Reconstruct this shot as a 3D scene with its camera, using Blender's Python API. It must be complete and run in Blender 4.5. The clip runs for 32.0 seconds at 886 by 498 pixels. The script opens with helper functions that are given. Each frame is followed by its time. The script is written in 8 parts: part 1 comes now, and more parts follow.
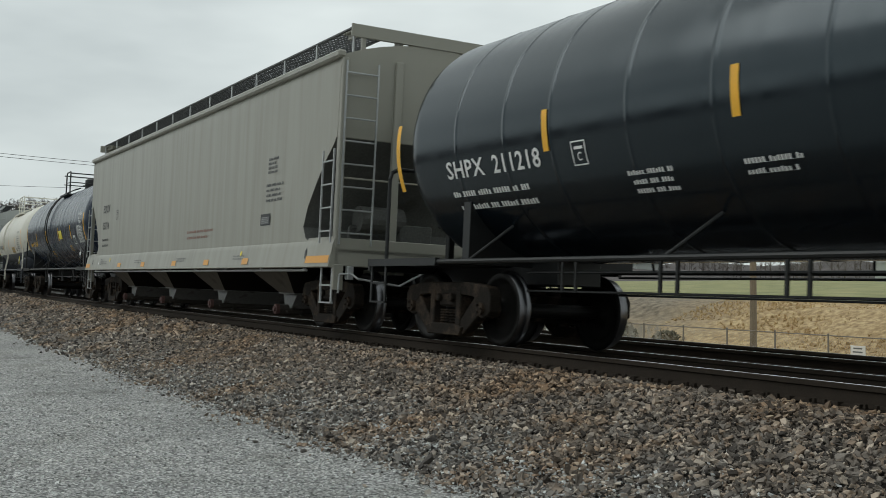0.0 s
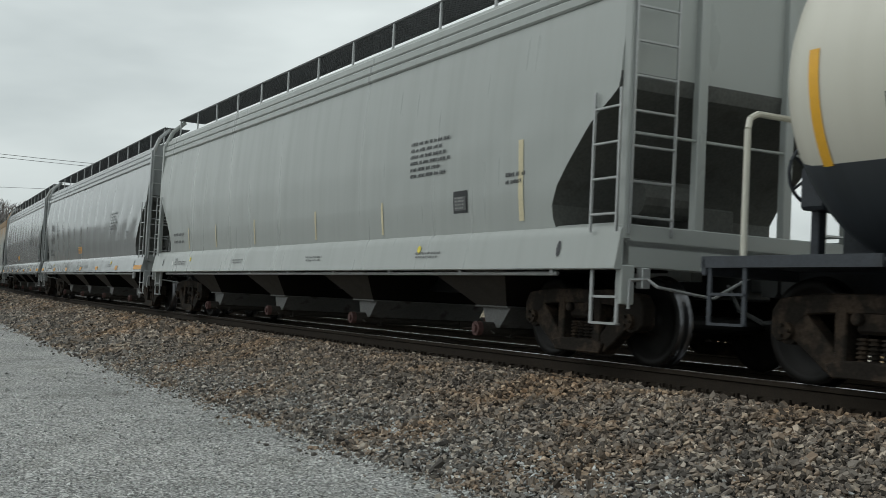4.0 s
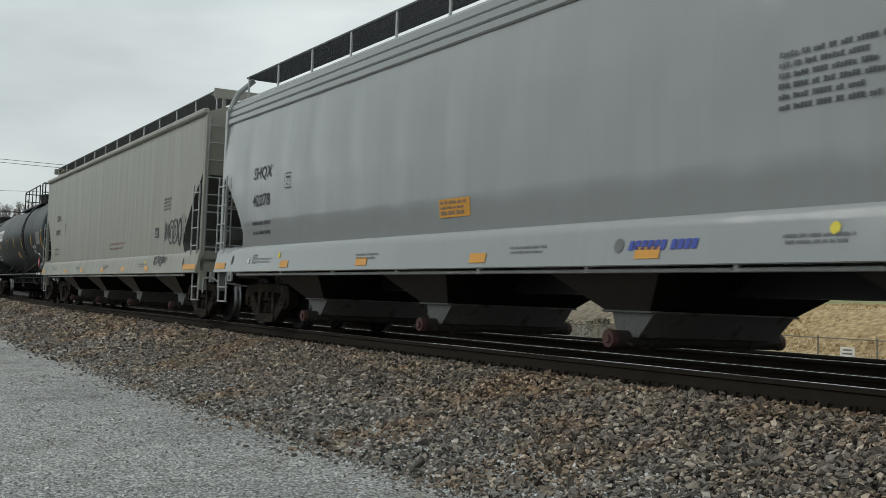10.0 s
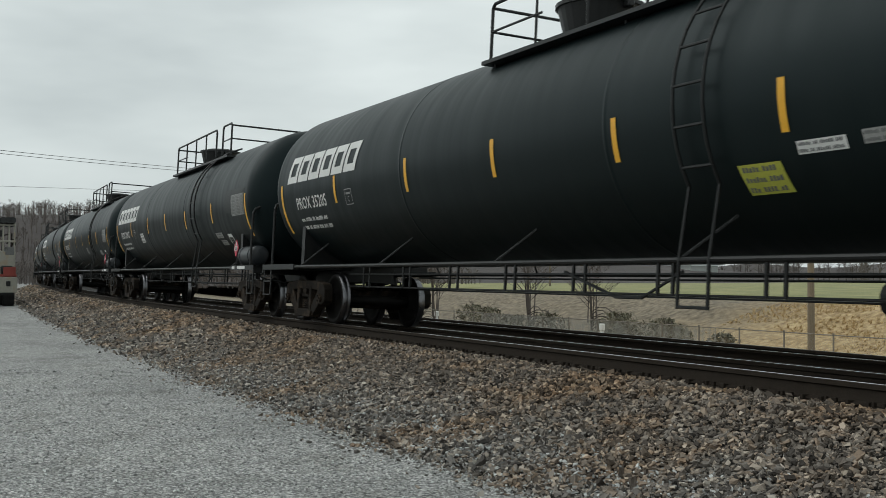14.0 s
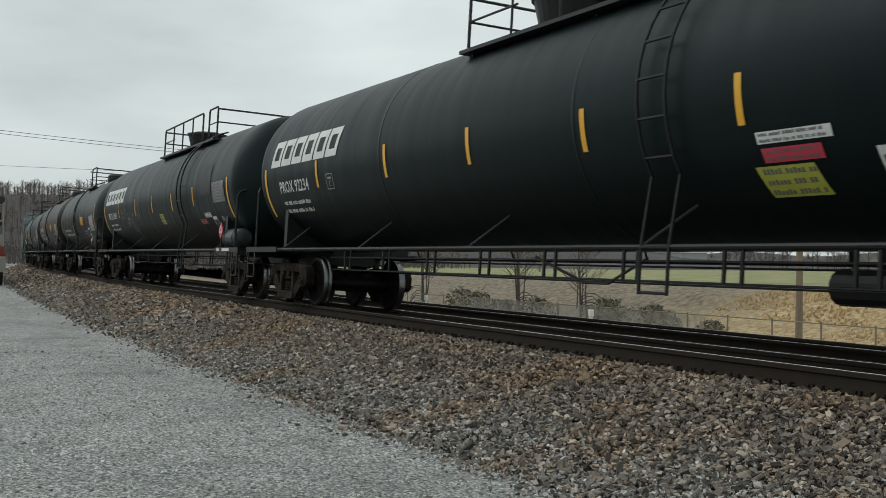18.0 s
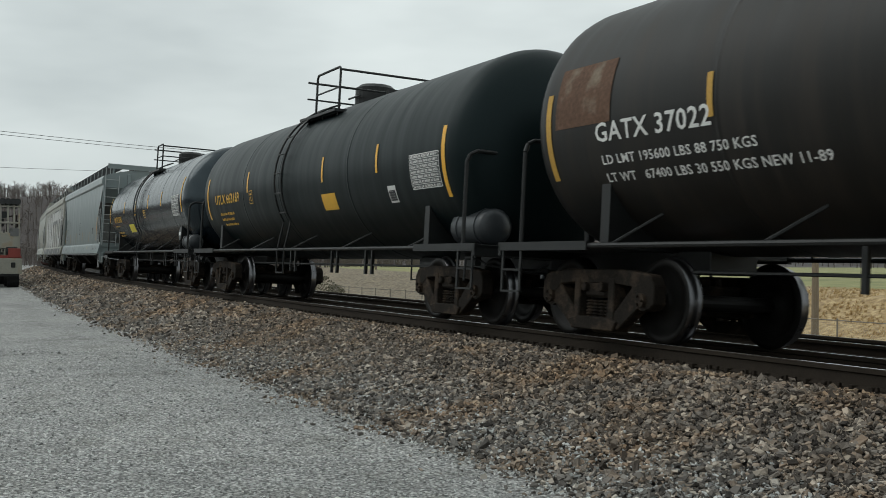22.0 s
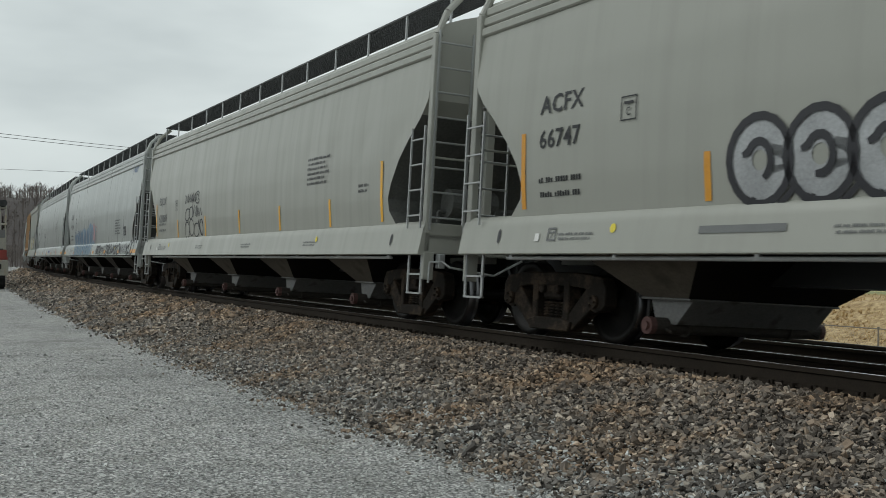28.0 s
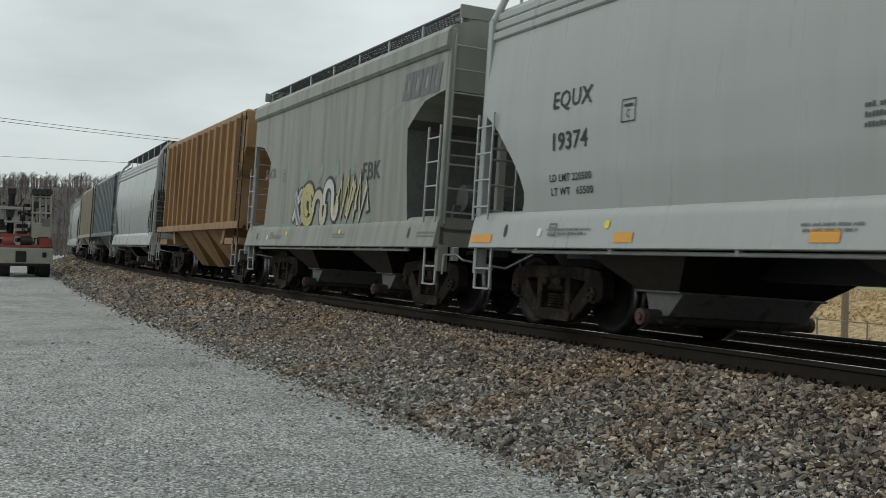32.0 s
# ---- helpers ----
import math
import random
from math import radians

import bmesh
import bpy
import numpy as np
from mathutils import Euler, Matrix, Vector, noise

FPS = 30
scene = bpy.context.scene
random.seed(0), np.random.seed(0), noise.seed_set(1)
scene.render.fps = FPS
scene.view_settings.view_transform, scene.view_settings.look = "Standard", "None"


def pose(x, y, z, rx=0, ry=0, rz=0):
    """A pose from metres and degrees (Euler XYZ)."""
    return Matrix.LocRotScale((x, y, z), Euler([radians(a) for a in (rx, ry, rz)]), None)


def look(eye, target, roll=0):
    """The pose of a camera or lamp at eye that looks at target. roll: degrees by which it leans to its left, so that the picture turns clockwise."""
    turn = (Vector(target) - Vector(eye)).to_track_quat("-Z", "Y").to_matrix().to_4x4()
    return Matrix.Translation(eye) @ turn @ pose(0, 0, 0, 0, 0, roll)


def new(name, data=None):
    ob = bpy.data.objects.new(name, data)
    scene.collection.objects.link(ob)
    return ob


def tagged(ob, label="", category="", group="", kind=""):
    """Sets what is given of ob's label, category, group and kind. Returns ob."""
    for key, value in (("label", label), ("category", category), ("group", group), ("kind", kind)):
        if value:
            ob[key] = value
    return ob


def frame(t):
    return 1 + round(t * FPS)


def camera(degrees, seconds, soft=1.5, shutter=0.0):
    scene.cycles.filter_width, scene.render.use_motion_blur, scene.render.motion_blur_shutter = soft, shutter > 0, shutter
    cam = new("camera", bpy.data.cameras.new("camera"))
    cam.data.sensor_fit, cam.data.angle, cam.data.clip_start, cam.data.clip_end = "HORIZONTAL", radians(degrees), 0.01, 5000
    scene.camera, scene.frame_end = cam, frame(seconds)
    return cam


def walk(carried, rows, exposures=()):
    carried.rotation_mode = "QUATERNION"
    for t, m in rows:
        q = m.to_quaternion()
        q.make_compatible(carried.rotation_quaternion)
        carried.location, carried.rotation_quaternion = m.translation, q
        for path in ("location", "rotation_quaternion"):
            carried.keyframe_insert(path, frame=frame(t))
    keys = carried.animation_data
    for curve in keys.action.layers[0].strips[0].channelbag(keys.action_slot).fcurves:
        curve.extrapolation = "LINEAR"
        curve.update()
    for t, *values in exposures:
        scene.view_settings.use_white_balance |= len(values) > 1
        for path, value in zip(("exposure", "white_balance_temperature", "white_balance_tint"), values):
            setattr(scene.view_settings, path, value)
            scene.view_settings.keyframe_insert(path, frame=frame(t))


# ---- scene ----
cam = camera(43.38, 32.0, 0.8, 0.06)
EYE = 1.6
walk(cam, [
    (0.0, pose(0, 0, EYE, 91.26, -0.05, 60.03)),
    (0.5, pose(0, 0, EYE, 91.24, 0.15, 60.78)),
    (1.0, pose(0, 0, EYE, 91.26, 0.04, 61.05)),
    (1.5, pose(0, 0, EYE, 91.30, -0.15, 61.06)),
    (2.0, pose(0, 0, EYE, 91.27, -0.08, 61.29)),
    (2.5, pose(0, 0, EYE, 91.39, -0.09, 60.67)),
    (3.0, pose(0, 0, EYE, 91.35, -0.24, 60.63)),
    (3.5, pose(0, 0, EYE, 91.43, -0.29, 60.74)),
    (5.5, pose(0, 0, EYE, 91.51, -0.81, 59.98)),
    (6.0, pose(0, 0, EYE, 91.48, -0.86, 59.95)),
    (6.5, pose(0, 0, EYE, 91.48, -0.53, 60.07)),
    (7.0, pose(0, 0, EYE, 91.50, -0.06, 59.71)),
    (7.5, pose(0, 0, EYE, 91.53, 0.17, 59.21)),
    (8.0, pose(0, 0, EYE, 91.46, 0.25, 59.05)),
    (8.5, pose(0, 0, EYE, 91.45, 0.20, 59.43)),
    (9.0, pose(0, 0, EYE, 91.43, 0.21, 59.44)),
    (9.5, pose(0, 0, EYE, 91.42, 0.21, 59.12)),
    (10.0, pose(0, 0, EYE, 91.43, 0.16, 59.54)),
    (10.5, pose(0, 0, EYE, 91.38, 0.00, 59.67)),
    (11.0, pose(0, 0, EYE, 91.40, -0.17, 59.43)),
    (11.5, pose(0, 0, EYE, 91.34, -0.37, 60.42)),
    (12.0, pose(0, 0, EYE, 91.31, -0.36, 60.85)),
    (12.5, pose(0, 0, EYE, 91.30, -0.31, 61.02)),
    (13.0, pose(0, 0, EYE, 91.28, -0.21, 61.72)),
    (13.5, pose(0, 0, EYE, 91.29, -0.16, 62.33)),
    (14.0, pose(0, 0, EYE, 91.34, -0.13, 62.75)),
    (14.5, pose(0, 0, EYE, 91.30, -0.07, 63.44)),
    (15.0, pose(0, 0, EYE, 91.32, -0.18, 63.34)),
    (15.5, pose(0, 0, EYE, 91.26, -0.31, 63.54)),
    (17.5, pose(0, 0, EYE, 90.46, -0.77, 63.56)),
    (18.0, pose(0, 0, EYE, 90.54, -0.77, 62.23)),
    (18.5, pose(0, 0, EYE, 90.55, -0.77, 62.22)),
    (19.0, pose(0, 0, EYE, 90.57, -0.81, 62.85)),
    (19.5, pose(0, 0, EYE, 90.59, -0.82, 62.51)),
    (20.0, pose(0, 0, EYE, 90.61, -0.84, 62.83)),
    (20.5, pose(0, 0, EYE, 90.60, -0.73, 62.89)),
    (21.0, pose(0, 0, EYE, 90.56, -0.56, 63.17)),
    (21.5, pose(0, 0, EYE, 90.52, -0.45, 63.09)),
    (22.0, pose(0, 0, EYE, 90.48, -0.39, 62.96)),
    (22.5, pose(0, 0, EYE, 90.40, -0.35, 63.09)),
    (23.0, pose(0, 0, EYE, 90.24, -0.13, 63.19)),
    (23.5, pose(0, 0, EYE, 90.18, -0.08, 61.34)),
    (24.0, pose(0, 0, EYE, 90.24, -0.01, 64.22)),
    (24.5, pose(0, 0, EYE, 90.49, 0.18, 63.61)),
    (25.0, pose(0, 0, EYE, 90.55, 0.33, 63.66)),
    (25.5, pose(0, 0, EYE, 90.65, 0.27, 64.33)),
    (27.5, pose(0, 0, EYE, 90.71, -0.64, 62.71)),
    (28.0, pose(0, 0, EYE, 90.65, -0.61, 62.34)),
    (28.5, pose(0, 0, EYE, 90.56, -0.53, 61.52)),
    (29.0, pose(0, 0, EYE, 90.45, -0.70, 62.27)),
    (29.5, pose(0, 0, EYE, 90.42, -0.87, 62.39)),
    (30.0, pose(0, 0, EYE, 90.38, -0.87, 61.73)),
    (30.5, pose(0, 0, EYE, 90.41, -0.97, 61.63)),
    (31.0, pose(0, 0, EYE, 90.33, -1.05, 62.41)),
    (31.5, pose(0, 0, EYE, 90.29, -1.14, 63.39)),
    (32.0, pose(0, 0, EYE, 90.26, -1.24, 64.37)),
], [(0.0, 0.0, 6350, 7.5), (32.0, 0.0, 6350, 7.5)])

# ---- world and sun: a closed grey sky ----
world = bpy.data.worlds.new("overcast")
scene.world = world
world.use_nodes = True
wn, wl = world.node_tree.nodes, world.node_tree.links
wn.clear()
w_out = wn.new("ShaderNodeOutputWorld")
w_bg = wn.new("ShaderNodeBackground")
w_sky = wn.new("ShaderNodeTexSky")
w_sky.sky_type, w_sky.sun_disc = "NISHITA", False
w_sky.sun_elevation, w_sky.sun_rotation = radians(48), radians(-70)
w_co = wn.new("ShaderNodeTexCoord")
w_map = wn.new("ShaderNodeMapping")
w_map.inputs["Scale"].default_value = (1.0, 1.0, 3.6)
w_noise = wn.new("ShaderNodeTexNoise")
w_noise.inputs["Scale"].default_value = 1.6
w_noise.inputs["Detail"].default_value = 5.0
w_noise.inputs["Roughness"].default_value = 0.52
w_ramp = wn.new("ShaderNodeValToRGB")
w_ramp.color_ramp.elements[0].position = 0.33
w_ramp.color_ramp.elements[0].color = (0.53, 0.575, 0.575, 1)
w_ramp.color_ramp.elements[1].position = 0.68
w_ramp.color_ramp.elements[1].color = (0.92, 0.97, 0.945, 1)
w_mix = wn.new("ShaderNodeMix")
w_mix.data_type = "RGBA"
w_mix.inputs[0].default_value = 0.97
w_dim = wn.new("ShaderNodeMix")
w_dim.data_type, w_dim.blend_type = "RGBA", "MULTIPLY"
w_dim.inputs[0].default_value = 1.0
w_dim.inputs[7].default_value = (0.1, 0.1, 0.1, 1)
wl.new(w_co.outputs["Generated"], w_map.inputs["Vector"])
wl.new(w_map.outputs["Vector"], w_noise.inputs["Vector"])
wl.new(w_noise.outputs["Fac"], w_ramp.inputs["Fac"])
wl.new(w_sky.outputs["Color"], w_dim.inputs[6])
wl.new(w_dim.outputs[2], w_mix.inputs[6])
wl.new(w_ramp.outputs["Color"], w_mix.inputs[7])
wl.new(w_mix.outputs[2], w_bg.inputs["Color"])
w_bg.inputs["Strength"].default_value = 0.95
wl.new(w_bg.outputs["Background"], w_out.inputs["Surface"])

sun = new("sun", bpy.data.lights.new("sun", "SUN"))
sun.data.energy, sun.data.angle, sun.data.color = 0.6, radians(40), (1.0, 0.97, 0.93)
sun.matrix_world = look((-30, -30, 48), (0, 8, 0))


# ---- materials ----
def shader(name, base, rough=0.6, metal=0.0, vary=0.12, scale=3.0, fine=40.0, bump=0.0, stretch=(1, 1, 1), second=None, amount=0.0, cut=0.55, piece=0.0, gloss_vary=0.1, spec=0.5):
    """A painted or natural surface: base colour, wide blotches of a second colour, fine grain, relief."""
    m = bpy.data.materials.new(name)
    m.use_nodes = True
    n, l = m.node_tree.nodes, m.node_tree.links
    b = n["Principled BSDF"]
    b.inputs["Metallic"].default_value = metal
    b.inputs["Specular IOR Level"].default_value = spec
    co = n.new("ShaderNodeTexCoord")
    mp = n.new("ShaderNodeMapping")
    mp.inputs["Scale"].default_value = stretch
    l.new(co.outputs["Object"], mp.inputs["Vector"])
    wide = n.new("ShaderNodeTexNoise")
    wide.inputs["Scale"].default_value, wide.inputs["Detail"].default_value = scale, 6.0
    l.new(mp.outputs["Vector"], wide.inputs["Vector"])
    grain = n.new("ShaderNodeTexNoise")
    grain.inputs["Scale"].default_value, grain.inputs["Detail"].default_value = fine, 3.0
    l.new(co.outputs["Object"], grain.inputs["Vector"])
    both = n.new("ShaderNodeMath")
    both.operation = "ADD"
    l.new(wide.outputs["Fac"], both.inputs[0])
    l.new(grain.outputs["Fac"], both.inputs[1])
    span = n.new("ShaderNodeMapRange")
    span.inputs["From Min"].default_value, span.inputs["From Max"].default_value = 0.6, 1.4
    span.inputs["To Min"].default_value, span.inputs["To Max"].default_value = 1 - vary, 1 + vary
    l.new(both.outputs[0], span.inputs["Value"])
    colour = n.new("ShaderNodeMix")
    colour.data_type = "RGBA"
    colour.inputs[6].default_value = (*base, 1)
    colour.inputs[7].default_value = (*(second or base), 1)
    edge = n.new("ShaderNodeMapRange")
    edge.inputs["From Min"].default_value, edge.inputs["From Max"].default_value = cut, cut + 0.12
    edge.inputs["To Max"].default_value = amount
    l.new(wide.outputs["Fac"], edge.inputs["Value"])
    l.new(edge.outputs["Result"], colour.inputs[0])
    tone = n.new("ShaderNodeMix")
    tone.data_type, tone.blend_type = "RGBA", "MULTIPLY"
    tone.inputs[0].default_value = 1.0
    l.new(colour.outputs[2], tone.inputs[6])
    l.new(span.outputs["Result"], tone.inputs[7])
    last = tone.outputs[2]
    if piece:
        info = n.new("ShaderNodeObjectInfo")
        each = n.new("ShaderNodeMapRange")
        each.inputs["To Min"].default_value, each.inputs["To Max"].default_value = 1 - piece, 1 + piece
        l.new(info.outputs["Random"], each.inputs["Value"])
        more = n.new("ShaderNodeMix")
        more.data_type, more.blend_type = "RGBA", "MULTIPLY"
        more.inputs[0].default_value = 1.0
        l.new(last, more.inputs[6])
        l.new(each.outputs["Result"], more.inputs[7])
        last = more.outputs[2]
    l.new(last, b.inputs["Base Color"])
    rg = n.new("ShaderNodeMapRange")
    rg.inputs["To Min"].default_value, rg.inputs["To Max"].default_value = max(0.02, rough - gloss_vary), min(1.0, rough + gloss_vary)
    l.new(wide.outputs["Fac"], rg.inputs["Value"])
    l.new(rg.outputs["Result"], b.inputs["Roughness"])
    if bump:
        bp = n.new("ShaderNodeBump")
        bp.inputs["Strength"].default_value, bp.inputs["Distance"].default_value = 0.6, bump
        l.new(grain.outputs["Fac"], bp.inputs["Height"])
        l.new(bp.outputs["Normal"], b.inputs["Normal"])
    return m


def car_paint(name, base, rough=0.4, dirt=(0.10, 0.08, 0.06), streak=0.25, rust=0.0, rust_z=3.0, dent=0.0, spec=0.5, chalk=0.0, tint=(1.0, 1.0, 1.0)):
    """Freight-car paint: dirt in upright streaks, blotches, and rust that comes down from the roof."""
    m = bpy.data.materials.new(name)
    m.use_nodes = True
    n, l = m.node_tree.nodes, m.node_tree.links
    b = n["Principled BSDF"]
    co = n.new("ShaderNodeTexCoord")

    def noise_at(scales, scale, detail=5.0):
        mp = n.new("ShaderNodeMapping")
        mp.inputs["Scale"].default_value = scales
        l.new(co.outputs["Object"], mp.inputs["Vector"])
        t = n.new("ShaderNodeTexNoise")
        t.inputs["Scale"].default_value, t.inputs["Detail"].default_value = scale, detail
        l.new(mp.outputs["Vector"], t.inputs["Vector"])
        return t.outputs["Fac"]

    def ranged(v, a, c, lo=0.0, hi=1.0):
        r = n.new("ShaderNodeMapRange")
        r.inputs["From Min"].default_value, r.inputs["From Max"].default_value = a, c
        r.inputs["To Min"].default_value, r.inputs["To Max"].default_value = lo, hi
        l.new(v, r.inputs["Value"])
        return r.outputs["Result"]

    def blend(fac, a, c, kind="MIX"):
        x = n.new("ShaderNodeMix")
        x.data_type, x.blend_type = "RGBA", kind
        l.new(fac, x.inputs[0])
        if isinstance(a, tuple):
            x.inputs[6].default_value = (*a, 1)
        else:
            l.new(a, x.inputs[6])
        if isinstance(c, tuple):
            x.inputs[7].default_value = (*c, 1)
        else:
            l.new(c, x.inputs[7])
        return x.outputs[2]

    streaks = noise_at((1.0, 0.2, 0.07), 5.0)
    blots = noise_at((0.5, 0.5, 0.5), 1.7)
    c = blend(ranged(streaks, 0.46, 0.72, 0.0, streak), base, dirt)
    c = blend(ranged(blots, 0.5, 0.8, 0.0, streak * 0.7), c, tuple(0.75 * v for v in base))
    if chalk:
        c = blend(ranged(noise_at((1.0, 0.2, 0.04), 9.0, 3.0), 0.52, 0.66, 0.0, chalk), c, tuple(min(0.6, 1.55 * v) for v in base))
    if rust:
        sep = n.new("ShaderNodeSeparateXYZ")
        l.new(co.outputs["Object"], sep.inputs[0])
        mix = n.new("ShaderNodeMath")
        mix.operation = "MULTIPLY_ADD"
        l.new(noise_at((1.0, 0.2, 0.16), 2.2, 7.0), mix.inputs[0])
        mix.inputs[1].default_value = 2.4
        l.new(sep.outputs["Z"], mix.inputs[2])
        mask = ranged(mix.outputs[0], rust_z + 1.15, rust_z + 1.95, 0.0, rust)
        c = blend(mask, c, (0.29, 0.175, 0.07))
    l.new(c, b.inputs["Base Color"])
    b.inputs["Specular IOR Level"].default_value = spec
    b.inputs["Specular Tint"].default_value = (*tint, 1)
    l.new(ranged(streaks, 0.3, 0.75, max(0.05, rough - 0.04), min(1, rough + 0.09)), b.inputs["Roughness"])
    if dent:
        bp = n.new("ShaderNodeBump")
        bp.inputs["Strength"].default_value, bp.inputs["Distance"].default_value = 0.5, dent
        l.new(noise_at((1.0, 0.3, 0.12), 1.1, 2.0), bp.inputs["Height"])
        l.new(bp.outputs["Normal"], b.inputs["Normal"])
    return m


